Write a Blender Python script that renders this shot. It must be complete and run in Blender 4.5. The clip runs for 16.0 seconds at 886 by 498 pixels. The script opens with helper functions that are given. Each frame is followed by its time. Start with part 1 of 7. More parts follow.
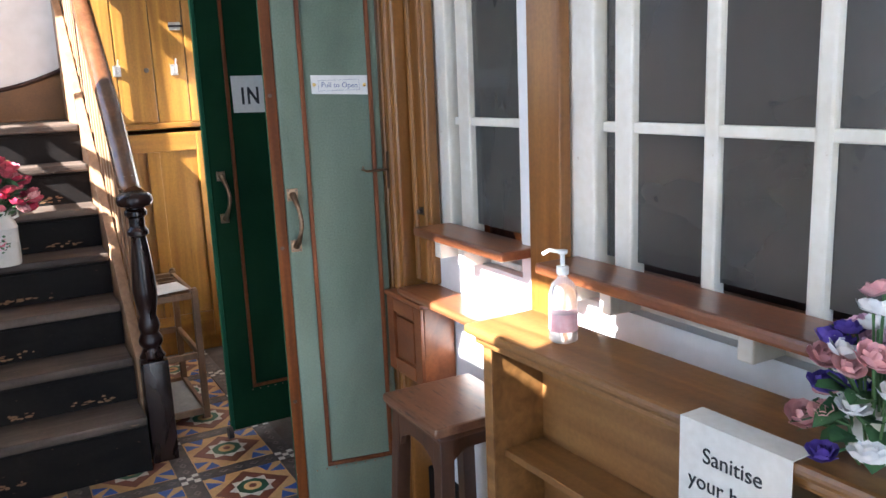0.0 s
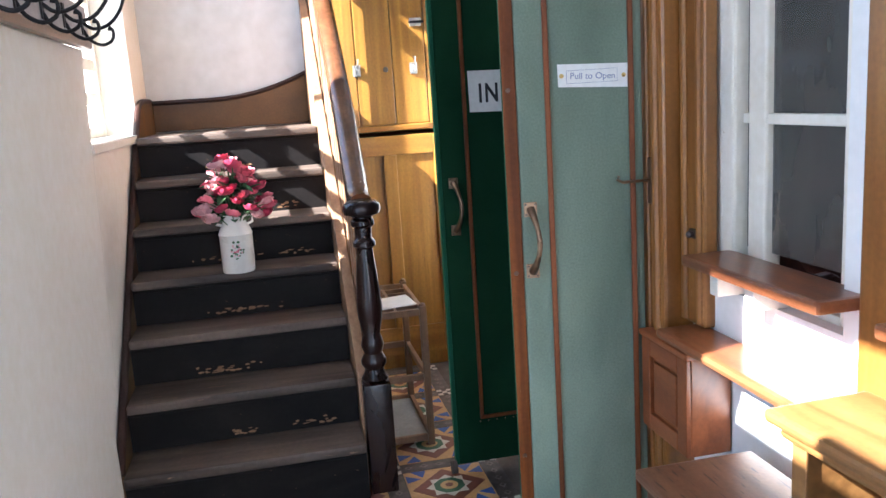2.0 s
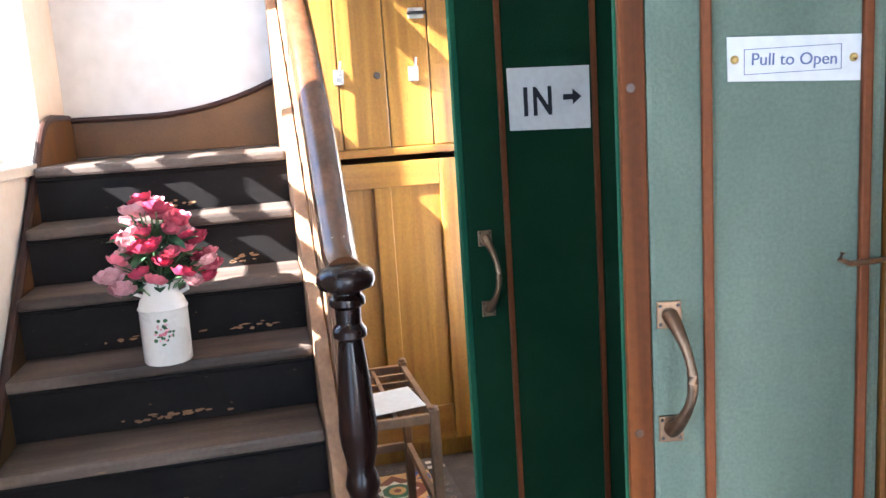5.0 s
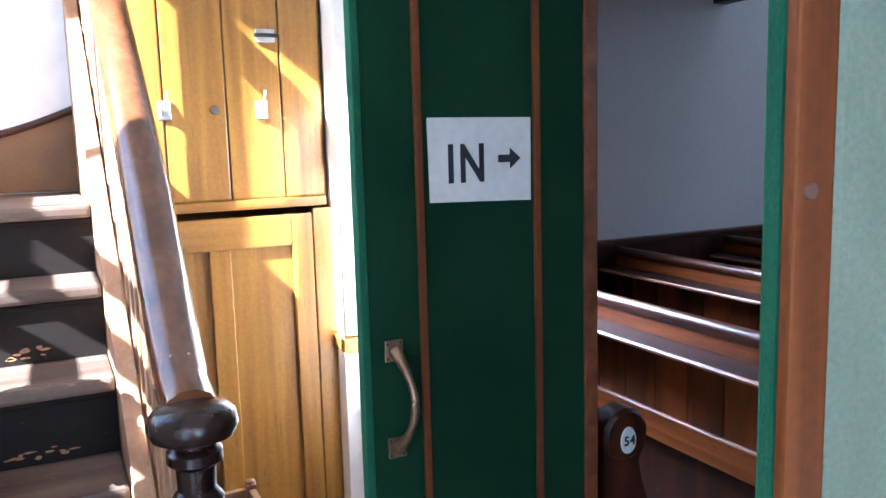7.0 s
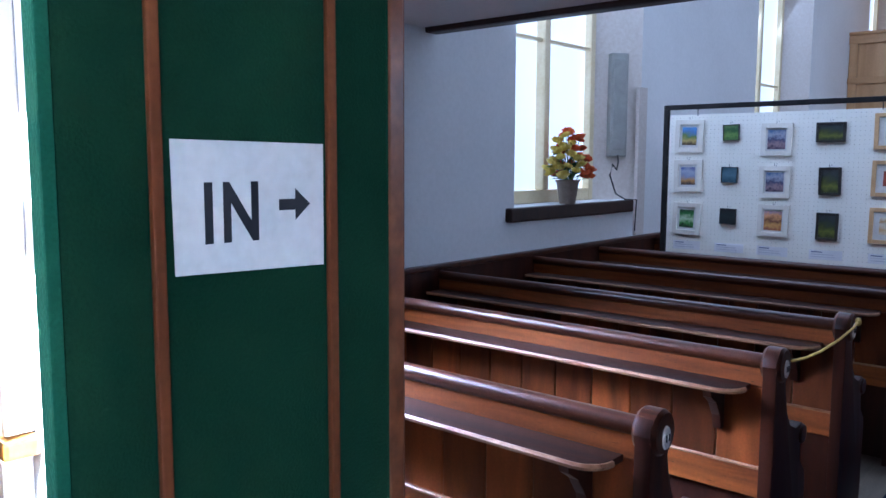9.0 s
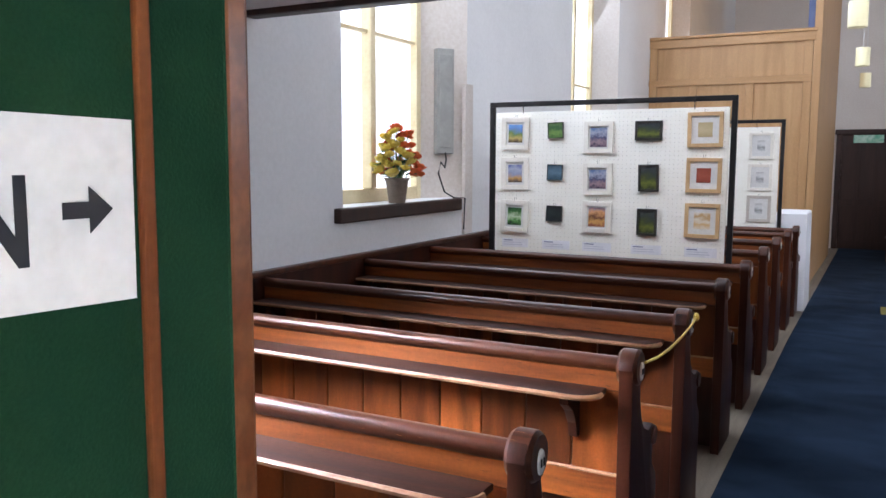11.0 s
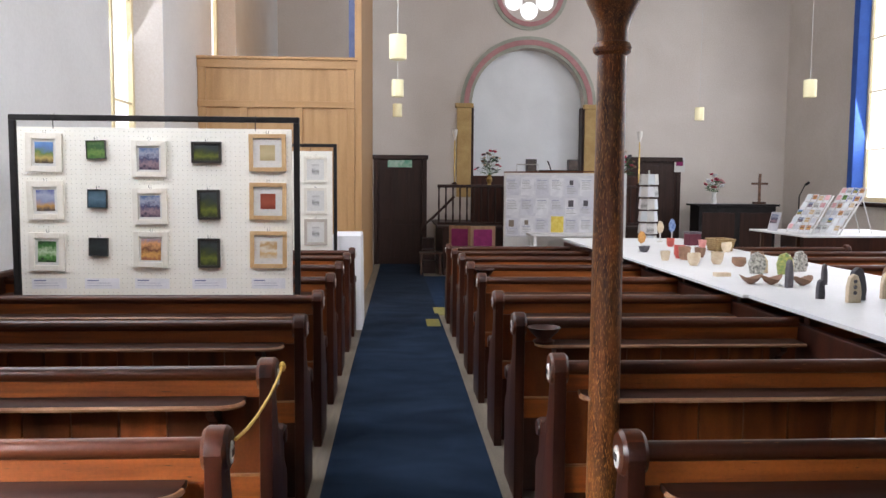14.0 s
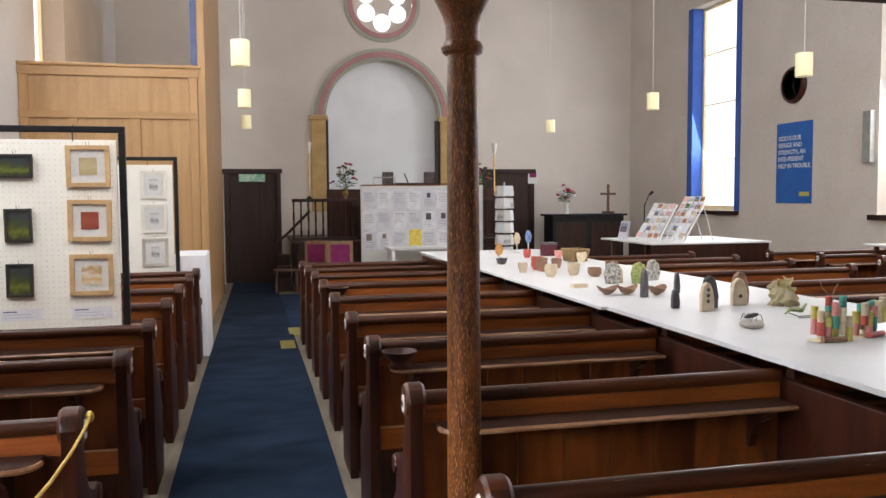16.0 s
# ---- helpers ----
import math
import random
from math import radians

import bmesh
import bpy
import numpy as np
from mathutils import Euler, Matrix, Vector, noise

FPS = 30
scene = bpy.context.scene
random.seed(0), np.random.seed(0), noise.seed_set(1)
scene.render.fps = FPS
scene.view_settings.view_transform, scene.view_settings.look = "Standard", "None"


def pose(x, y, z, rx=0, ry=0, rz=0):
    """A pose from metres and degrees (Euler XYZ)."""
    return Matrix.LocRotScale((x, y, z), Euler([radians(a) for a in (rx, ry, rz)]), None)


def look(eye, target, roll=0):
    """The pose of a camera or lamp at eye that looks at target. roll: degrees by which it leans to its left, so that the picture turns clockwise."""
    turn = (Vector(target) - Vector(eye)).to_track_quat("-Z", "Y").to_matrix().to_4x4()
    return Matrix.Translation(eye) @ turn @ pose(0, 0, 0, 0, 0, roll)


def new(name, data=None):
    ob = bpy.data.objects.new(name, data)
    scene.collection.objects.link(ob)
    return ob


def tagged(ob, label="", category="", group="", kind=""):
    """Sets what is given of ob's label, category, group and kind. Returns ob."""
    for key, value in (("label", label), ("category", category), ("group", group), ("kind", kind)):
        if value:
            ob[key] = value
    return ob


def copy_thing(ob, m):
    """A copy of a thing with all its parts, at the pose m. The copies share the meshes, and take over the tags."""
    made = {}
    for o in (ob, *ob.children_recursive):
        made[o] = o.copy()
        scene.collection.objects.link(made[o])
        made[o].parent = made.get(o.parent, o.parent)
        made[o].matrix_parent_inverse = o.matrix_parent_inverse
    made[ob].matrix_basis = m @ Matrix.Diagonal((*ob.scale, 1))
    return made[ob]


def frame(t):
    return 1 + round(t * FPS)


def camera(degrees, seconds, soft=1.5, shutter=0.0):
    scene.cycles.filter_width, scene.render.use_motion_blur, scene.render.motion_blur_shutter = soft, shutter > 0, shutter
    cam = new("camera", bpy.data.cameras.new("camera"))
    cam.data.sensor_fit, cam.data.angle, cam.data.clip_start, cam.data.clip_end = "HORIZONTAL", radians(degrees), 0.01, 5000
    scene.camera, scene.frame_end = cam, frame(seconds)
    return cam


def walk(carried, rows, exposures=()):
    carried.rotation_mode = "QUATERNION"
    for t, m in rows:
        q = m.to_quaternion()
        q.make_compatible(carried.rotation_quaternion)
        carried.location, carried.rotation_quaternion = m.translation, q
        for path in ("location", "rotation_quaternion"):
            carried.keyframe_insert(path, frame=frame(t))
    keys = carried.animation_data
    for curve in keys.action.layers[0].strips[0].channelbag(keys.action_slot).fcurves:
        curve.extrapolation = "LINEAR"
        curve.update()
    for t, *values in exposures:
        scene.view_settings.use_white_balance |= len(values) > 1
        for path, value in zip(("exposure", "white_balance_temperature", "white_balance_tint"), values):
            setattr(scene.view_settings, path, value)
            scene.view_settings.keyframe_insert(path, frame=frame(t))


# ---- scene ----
cam = camera(57.6, 16.0)
PATH = [
    (0, (-0.153, 0.289, 1.446), (-1.871, 1.231, 1.043), -2.4),
    (0.5, (-0.165, 0.317, 1.444), (-1.986, 1.031, 1.027), -3.2),
    (1, (-0.277, 0.338, 1.442), (-2.143, 0.937, 1.043), -3.8),
    (1.5, (-0.433, 0.36, 1.445), (-2.323, 0.893, 1.064), -4.6),
    (2, (-0.588, 0.444, 1.428), (-2.513, 0.837, 1.055), -3.7),
    (2.5, (-0.707, 0.522, 1.422), (-2.656, 0.742, 1.032), -3.2),
    (3, (-0.871, 0.54, 1.42), (-2.821, 0.751, 1.026), -4.0),
    (3.5, (-1.056, 0.529, 1.44), (-3.004, 0.803, 1.08), -4.4),
    (3.7, (-1.128, 0.548, 1.434), (-3.077, 0.831, 1.085), -4.1),
    (5.8, (-1.825, 0.565, 1.411), (-3.723, 1.1, 1.078), -2.8),
    (6, (-1.872, 0.581, 1.428), (-3.765, 1.131, 1.092), -2.2),
    (6.5, (-2.005, 0.6, 1.442), (-3.872, 1.241, 1.125), -1.1),
    (7, (-2.178, 0.562, 1.474), (-3.955, 1.439, 1.2), -1.6),
    (7.5, (-2.306, 0.551, 1.494), (-3.966, 1.639, 1.25), -1.9),
    (8, (-2.437, 0.607, 1.49), (-4.015, 1.815, 1.263), -0.3),
    (8.5, (-2.539, 0.672, 1.486), (-3.996, 2.023, 1.261), 0.4),
    (8.7, (-2.586, 0.685, 1.487), (-3.981, 2.102, 1.265), 0.3),
    (10.8, (-2.883, 0.858, 1.478), (-3.842, 2.6, 1.257), 0.4),
    (11, (-2.877, 0.885, 1.474), (-3.81, 2.64, 1.255), 0.2),
    (11.5, (-2.922, 0.958, 1.479), (-3.683, 2.794, 1.258), 0.1),
    (12, (-3.012, 1.003, 1.484), (-3.515, 2.927, 1.275), -0.3),
    (12.5, (-3.058, 1.046, 1.488), (-3.383, 3.009, 1.284), -0.6),
    (13, (-3.069, 1.142, 1.482), (-3.315, 3.117, 1.288), 0.0),
    (13.5, (-3.061, 1.248, 1.487), (-3.195, 3.236, 1.309), 1.3),
    (14, (-3.068, 1.339, 1.498), (-2.953, 3.329, 1.336), 0.4),
    (14.5, (-3.101, 1.402, 1.5), (-2.847, 3.379, 1.343), -1.2),
    (15, (-3.078, 1.475, 1.492), (-2.766, 3.444, 1.333), -1.2),
    (15.5, (-3.026, 1.566, 1.499), (-2.683, 3.532, 1.365), -0.4),
    (16, (-2.984, 1.617, 1.497), (-2.528, 3.56, 1.368), -0.4),
]
EXPOSURES = [(0, 3.2, 5450, 12), (1.5, 3.28, 5300, 12), (2.5, 3.4, 5200, 12), (3.5, 3.65, 5200, 11), (6.0, 3.98, 5200, 11), (7.0, 4.0, 5000, 13), (8.0, 3.85, 5000, 16), (8.5, 4.05, 4600, 17), (11.0, 5.05, 6050, 17), (12.5, 5.12, 6250, 17), (16.0, 5.2, 7000, 17)]
walk(cam, [(t, look(eye, target, roll)) for t, eye, target, roll in PATH], EXPOSURES)

# ---- world, sun, large lights ----
world = bpy.data.worlds.new("sky")
scene.world = world
world.use_nodes = True
wn = world.node_tree
sky = wn.nodes.new("ShaderNodeTexSky")
sky.sky_type, sky.sun_disc = "NISHITA", False
sky.sun_elevation, sky.sun_rotation = radians(37), radians(164)
wn.links.new(sky.outputs[0], wn.nodes["Background"].inputs[0])
wn.nodes["Background"].inputs[1].default_value = 0.055

SUN_DIR = Vector((-0.375, 1.27, -1.0)).normalized()
sun_data = bpy.data.lights.new("sun", "SUN")
sun_data.energy, sun_data.angle, sun_data.color = 5.0, radians(0.5), (1.0, 0.9, 0.76)
sun = new("sun", sun_data)
sun.matrix_world = look((0, 0, 0), SUN_DIR)


DAY = 0.42                           # strength of skylight beside the sun


def opening_lamp(x, y, z, target, w, h, watts, color=(0.86, 0.93, 1.0), spread=180):
    """Area lamp standing in for skylight at an opening, seen or unseen."""
    d = bpy.data.lights.new("window_daylight", "AREA")
    d.shape, d.size, d.size_y, d.energy, d.color, d.spread = "RECTANGLE", w, h, watts * DAY, color, radians(spread)
    ob = new("window_daylight", d)
    ob.matrix_world = look((x, y, z), target)
    return ob


# ---- materials ----
def nodes_of(m):
    return m.node_tree.nodes, m.node_tree.links, m.node_tree.nodes["Principled BSDF"]


def surface(name, c1, c2, scale=(6, 6, 6), rough=0.6, fine=60.0, bump=0.15, metal=0.0, spec=0.5, wear=None, coat=0.0, rough2=None, detail=6.0, vary=0.0, spots=0.62):
    """A procedural surface: two colours mixed by a stretched noise, a fine grain, bump, and wear of its own colour."""
    m = bpy.data.materials.new(name)
    m.use_nodes = True
    n, l, b = nodes_of(m)
    co = n.new("ShaderNodeTexCoord")
    mp = n.new("ShaderNodeMapping")
    mp.inputs["Scale"].default_value = scale
    l.new(co.outputs["Object"], mp.inputs["Vector"])
    info = n.new("ShaderNodeObjectInfo")
    add = n.new("ShaderNodeVectorMath")
    add.operation = "MULTIPLY_ADD"
    add.inputs[1].default_value = (17, 23, 31)
    l.new(info.outputs["Random"], add.inputs[0])
    l.new(mp.outputs[0], add.inputs[2])
    big = n.new("ShaderNodeTexNoise")
    big.inputs["Scale"].default_value, big.inputs["Detail"].default_value, big.inputs["Distortion"].default_value = 1.0, detail, 0.6
    l.new(add.outputs[0], big.inputs["Vector"])
    ramp = n.new("ShaderNodeValToRGB")
    ramp.color_ramp.elements[0].position, ramp.color_ramp.elements[1].position = 0.32, 0.68
    ramp.color_ramp.elements[0].color, ramp.color_ramp.elements[1].color = (*c1, 1), (*c2, 1)
    l.new(big.outputs["Fac"], ramp.inputs[0])
    col = ramp.outputs[0]
    small = n.new("ShaderNodeTexNoise")
    small.inputs["Scale"].default_value, small.inputs["Detail"].default_value = fine, 4.0
    l.new(co.outputs["Object"], small.inputs["Vector"])
    mixg = n.new("ShaderNodeMixRGB")
    mixg.blend_type, mixg.inputs[0].default_value = "OVERLAY", 0.25
    l.new(col, mixg.inputs[1])
    l.new(small.outputs["Fac"], mixg.inputs[2])
    col = mixg.outputs[0]
    if wear:
        wnz = n.new("ShaderNodeTexNoise")
        wnz.inputs["Scale"].default_value, wnz.inputs["Detail"].default_value = 9.0, 9.0
        l.new(add.outputs[0], wnz.inputs["Vector"])
        wr = n.new("ShaderNodeValToRGB")
        wr.color_ramp.elements[0].position, wr.color_ramp.elements[1].position = spots, spots + 0.06
        l.new(wnz.outputs["Fac"], wr.inputs[0])
        mw = n.new("ShaderNodeMixRGB")
        mw.inputs[2].default_value = (*wear, 1)
        l.new(wr.outputs[0], mw.inputs[0])
        l.new(col, mw.inputs[1])
        col = mw.outputs[0]
    if vary:
        hsv = n.new("ShaderNodeHueSaturation")
        mr = n.new("ShaderNodeMapRange")
        mr.inputs["To Min"].default_value, mr.inputs["To Max"].default_value = 1 - vary, 1 + vary
        l.new(info.outputs["Random"], mr.inputs["Value"])
        l.new(mr.outputs[0], hsv.inputs["Value"])
        l.new(col, hsv.inputs["Color"])
        col = hsv.outputs[0]
    l.new(col, b.inputs["Base Color"])
    rr = n.new("ShaderNodeMapRange")
    rr.inputs["To Min"].default_value, rr.inputs["To Max"].default_value = rough, rough2 if rough2 is not None else min(1, rough + 0.15)
    l.new(big.outputs["Fac"], rr.inputs["Value"])
    l.new(rr.outputs[0], b.inputs["Roughness"])
    b.inputs["Metallic"].default_value = metal
    b.inputs["Specular IOR Level"].default_value = spec
    b.inputs["Coat Weight"].default_value = coat
    b.inputs["Coat Roughness"].default_value = 0.18
    if bump:
        bp = n.new("ShaderNodeBump")
        bp.inputs["Strength"].default_value, bp.inputs["Distance"].default_value = bump, 0.004
        l.new(small.outputs["Fac"], bp.inputs["Height"])
        l.new(bp.outputs[0], b.inputs["Normal"])
    return m


def glowing(name, color, strength):
    m = bpy.data.materials.new(name)
    m.use_nodes = True
    n, l, b = nodes_of(m)
    b.inputs["Base Color"].default_value = (*color, 1)
    b.inputs["Emission Color"].default_value = (*color, 1)
    b.inputs["Emission Strength"].default_value = strength
    return m


def clear_glass(name, rough=0.02, tint=(0.95, 0.97, 0.97), film=0.0):
    m = bpy.data.materials.new(name)
    m.use_nodes = True
    n, l, b = nodes_of(m)
    tr, gl, mx, lw, pw, ml = (n.new("ShaderNode" + k) for k in ("BsdfTransparent", "BsdfGlossy", "MixShader", "LayerWeight", "Math", "Math"))
    tr.inputs[0].default_value = (*tint, 1)
    gl.inputs["Roughness"].default_value = rough
    pw.operation, ml.operation = "POWER", "MULTIPLY_ADD"
    pw.inputs[1].default_value, ml.inputs[1].default_value, ml.inputs[2].default_value = 4.0, 0.8, 0.035
    l.new(lw.outputs["Facing"], pw.inputs[0])
    l.new(pw.outputs[0], ml.inputs[0])
    l.new(ml.outputs[0], mx.inputs[0])
    see = tr.outputs[0]
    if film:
        # an uneven grey film mixed over the pane, letting little through
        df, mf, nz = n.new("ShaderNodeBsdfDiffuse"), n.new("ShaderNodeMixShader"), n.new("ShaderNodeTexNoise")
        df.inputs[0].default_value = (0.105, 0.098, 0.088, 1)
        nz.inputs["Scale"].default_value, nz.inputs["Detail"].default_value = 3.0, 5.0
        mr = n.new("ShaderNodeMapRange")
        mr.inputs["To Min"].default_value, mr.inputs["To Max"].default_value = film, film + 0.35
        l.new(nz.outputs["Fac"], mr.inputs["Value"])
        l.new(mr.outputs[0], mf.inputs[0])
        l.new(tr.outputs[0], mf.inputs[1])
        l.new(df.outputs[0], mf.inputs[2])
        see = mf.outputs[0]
    l.new(see, mx.inputs[1])
    l.new(gl.outputs[0], mx.inputs[2])
    l.new(mx.outputs[0], n["Material Output"].inputs[0])
    return m


PLASTER_W = surface("cream_plaster", (0.62, 0.56, 0.50), (0.68, 0.62, 0.56), (0.8, 0.8, 0.8), 0.85, 40, 0.12)
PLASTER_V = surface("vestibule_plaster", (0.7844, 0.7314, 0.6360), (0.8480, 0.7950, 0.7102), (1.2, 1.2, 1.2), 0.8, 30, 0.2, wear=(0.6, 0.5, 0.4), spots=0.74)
# cool white, set greyer than the cream plaster to offset strong light there
PLASTER_STAIR = surface("cool_white_plaster_greyed", (0.575, 0.570, 0.555), (0.615, 0.612, 0.60), (0.6, 0.6, 0.6), 0.85, 12, 0.05)
PLASTER_WHITE = surface("white_plaster", (0.74, 0.74, 0.73), (0.80, 0.80, 0.79), (1, 1, 1), 0.8, 40, 0.12)
PAINT_WHITE = surface("white_gloss_paint", (0.70, 0.66, 0.57), (0.79, 0.755, 0.67), (5, 5, 5), 0.4, 50, 0.12, wear=(0.50, 0.41, 0.29), spots=0.72)
PAINT_CREAM = surface("cream_window_paint", (0.70, 0.58, 0.33), (0.78, 0.66, 0.42), (5, 5, 5), 0.4, 50, 0.1)
PEW_X = surface("varnished_pine_lengthwise", (0.1150, 0.0260, 0.0045), (0.3100, 0.0860, 0.0145), (1.6, 22, 22), 0.32, 120, 0.08, coat=0.06, wear=(0.045, 0.014, 0.006), spots=0.68, vary=0.15, detail=8.0)
PEW_Z = surface("varnished_pine_upright", (0.0620, 0.0140, 0.0030), (0.2300, 0.0600, 0.0105), (9, 9, 1.6), 0.36, 120, 0.08, coat=0.04, spec=0.35, vary=0.4, detail=9.0)
PEW_TOP = surface("dark_worn_rail", (0.0290, 0.0078, 0.0031), (0.0960, 0.0250, 0.0072), (1.5, 25, 25), 0.28, 90, 0.1, coat=0.05, spec=0.4, wear=(0.28, 0.12, 0.05), spots=0.69, vary=0.12)
PEW_END = surface("dark_stained_pew_end", (0.0190, 0.0050, 0.0030), (0.0600, 0.0155, 0.0068), (14, 14, 1.5), 0.34, 90, 0.1, coat=0.04, spec=0.3, wear=(0.2, 0.09, 0.04), spots=0.74, vary=0.15)
LEDGE = surface("dark_book_ledge", (0.0190, 0.0062, 0.0036), (0.0500, 0.0165, 0.0080), (1.2, 22, 22), 0.48, 90, 0.08, spec=0.25, vary=0.1)
LEDGE_EDGE = surface("worn_ledge_edge", (0.1920, 0.0800, 0.0360), (0.4160, 0.2400, 0.1280), (6, 30, 30), 0.35, 90, 0.1, wear=(0.5, 0.33, 0.18), spots=0.66)
STAIR = surface("black_brown_stair_paint", (0.0062, 0.0052, 0.0048), (0.0140, 0.0112, 0.0098), (2, 4, 9), 0.55, 60, 0.15, spec=0.12, wear=(0.10, 0.06, 0.035), spots=0.70)
TREAD = surface("worn_dark_tread", (0.0440, 0.0310, 0.0230), (0.1500, 0.1120, 0.0860), (14, 1.5, 5), 0.42, 70, 0.15, spec=0.25, wear=(0.24, 0.15, 0.09), spots=0.66)
SKIRT = surface("brown_varnished_skirting", (0.070, 0.034, 0.0100), (0.140, 0.070, 0.0210), (14, 3, 3), 0.4, 90, 0.08, coat=0.04, spec=0.3)
NEWEL = surface("dark_turned_mahogany", (0.0070, 0.0026, 0.0020), (0.0220, 0.0078, 0.0050), (9, 9, 2), 0.2, 90, 0.06, coat=0.08, spec=0.4)
RAILWOOD = surface("handrail_mahogany", (0.080, 0.031, 0.013), (0.135, 0.054, 0.022), (2, 20, 20), 0.13, 90, 0.03, rough2=0.19)
BALUSTER = surface("brown_baluster", (0.24, 0.135, 0.07), (0.38, 0.23, 0.125), (20, 20, 3), 0.4, 80, 0.06)
OAK_GOLD = surface("golden_grained_cupboard", (0.215, 0.094, 0.0125), (0.360, 0.180, 0.0230), (22, 22, 1.2), 0.32, 90, 0.08, coat=0.25, wear=(0.16, 0.065, 0.012), spots=0.66, vary=0.14)
OAK_GOLD_H = surface("golden_grained_rail", (0.210, 0.090, 0.0125), (0.335, 0.162, 0.0220), (22, 1.2, 22), 0.32, 90, 0.08, coat=0.25)
POSTWOOD = surface("ochre_grained_post", (0.165, 0.062, 0.0100), (0.285, 0.122, 0.0220), (20, 20, 1.2), 0.34, 90, 0.08, coat=0.2, wear=(0.55, 0.44, 0.3), spots=0.735)
SILLWOOD = surface("red_brown_sill", (0.1280, 0.0385, 0.0132), (0.2400, 0.0840, 0.0300), (1.4, 22, 22), 0.28, 90, 0.08, coat=0.4)
BOXWOOD = surface("red_oak_box", (0.1650, 0.0450, 0.0125), (0.2850, 0.0900, 0.0275), (3, 20, 14), 0.3, 90, 0.08, coat=0.35)
CASEWOOD = surface("light_oak_case", (0.150, 0.066, 0.0170), (0.265, 0.130, 0.0380), (1.3, 24, 24), 0.33, 90, 0.1, coat=0.15)
STOOLWOOD = surface("dark_oak_stool", (0.0510, 0.0210, 0.0108), (0.1020, 0.0450, 0.0216), (16, 16, 3), 0.35, 90, 0.1, coat=0.2)
STOOLTOP = surface("worn_stool_top", (0.085, 0.038, 0.020), (0.230, 0.115, 0.060), (1.6, 14, 14), 0.28, 90, 0.1, coat=0.15, wear=(0.055, 0.028, 0.018), spots=0.60)
BEAD = surface("red_brown_bead", (0.090, 0.026, 0.0085), (0.190, 0.060, 0.0180), (20, 20, 1.5), 0.42, 90, 0.08, spec=0.2, wear=(0.32, 0.17, 0.08), spots=0.73)
EDGEWOOD = surface("red_wood_door_edge", (0.088, 0.0240, 0.0050), (0.195, 0.0610, 0.0130), (24, 24, 1.2), 0.45, 90, 0.1, spec=0.15, wear=(0.30, 0.15, 0.06), spots=0.71)
BAIZE = surface("dark_green_baize", (0.0070, 0.0270, 0.0125), (0.0125, 0.0410, 0.0185), (3, 3, 3), 0.95, 260, 0.35, spec=0.05)
BAIZE_EDGE = surface("green_baize_edge", (0.0125, 0.0680, 0.0340), (0.0220, 0.0960, 0.0480), (3, 3, 3), 0.95, 260, 0.4, spec=0.12)
BAIZE_PALE = surface("faded_green_baize", (0.098, 0.128, 0.094), (0.215, 0.262, 0.195), (2.4, 2.4, 1.1), 0.95, 180, 0.3, spec=0.12, detail=9.0)
for m, tint in ((BAIZE, (0.12, 0.42, 0.22)), (BAIZE_EDGE, (0.15, 0.5, 0.28)), (BAIZE_PALE, (0.62, 0.74, 0.60))):
    b = m.node_tree.nodes["Principled BSDF"]
    b.inputs["Sheen Weight"].default_value, b.inputs["Sheen Roughness"].default_value = 0.35, 0.45
    b.inputs["Sheen Tint"].default_value = (*tint, 1)
BRONZE = surface("worn_bronze", (0.20, 0.12, 0.07), (0.34, 0.23, 0.14), (20, 20, 20), 0.32, 120, 0.06, metal=0.9)
BRASS = surface("polished_brass", (0.60, 0.42, 0.14), (0.70, 0.50, 0.2), (20, 20, 20), 0.22, 120, 0.03, metal=1.0)
STEEL = surface("dull_steel", (0.45, 0.44, 0.42), (0.6, 0.59, 0.56), (20, 20, 20), 0.35, 120, 0.05, metal=1.0)
IRON = surface("black_iron", (0.0070, 0.0063, 0.0070), (0.0175, 0.0154, 0.0154), (10, 10, 10), 0.4, 90, 0.1, spec=0.25)
CARPET = surface("navy_carpet", (0.008, 0.016, 0.031), (0.018, 0.034, 0.062), (2.0, 3.2, 2.0), 1.0, 420, 0.6, spec=0.1)
CARPET_LIGHT = surface("blue_carpet_worn", (0.012, 0.030, 0.065), (0.02, 0.042, 0.085), (2.0, 5.0, 2.0), 1.0, 420, 0.6, spec=0.1)
FLOORWOOD = surface("bare_floorboards", (0.1430, 0.1105, 0.0780), (0.2340, 0.1950, 0.1430), (16, 1.5, 16), 0.65, 90, 0.15)
STANDWOOD = surface("brown_stand_wood", (0.15, 0.078, 0.036), (0.26, 0.145, 0.07), (16, 16, 3), 0.4, 80, 0.08, coat=0.1, wear=(0.36, 0.24, 0.13), spots=0.72)
PAPER = surface("white_paper", (0.6240, 0.6162, 0.5850), (0.6708, 0.6630, 0.6318), (8, 8, 8), 0.8, 60, 0.05)
INK = surface("black_ink", (0.015, 0.015, 0.017), (0.025, 0.025, 0.028), (8, 8, 8), 0.7, 60, 0.02)
INK_BLUE = surface("blue_grey_ink", (0.10, 0.13, 0.25), (0.14, 0.17, 0.30), (8, 8, 8), 0.7, 60, 0.02)
GREYPRINT = surface("grey_print", (0.55, 0.55, 0.60), (0.66, 0.66, 0.70), (8, 8, 8), 0.8, 60, 0.02)
BAREWOOD = surface("bare_chipped_wood", (0.22, 0.115, 0.05), (0.36, 0.20, 0.09), (20, 6, 20), 0.7, 80, 0.1)
TRAYMETAL = surface("grey_painted_tray", (0.20, 0.20, 0.19), (0.28, 0.28, 0.265), (8, 8, 8), 0.45, 60, 0.05)
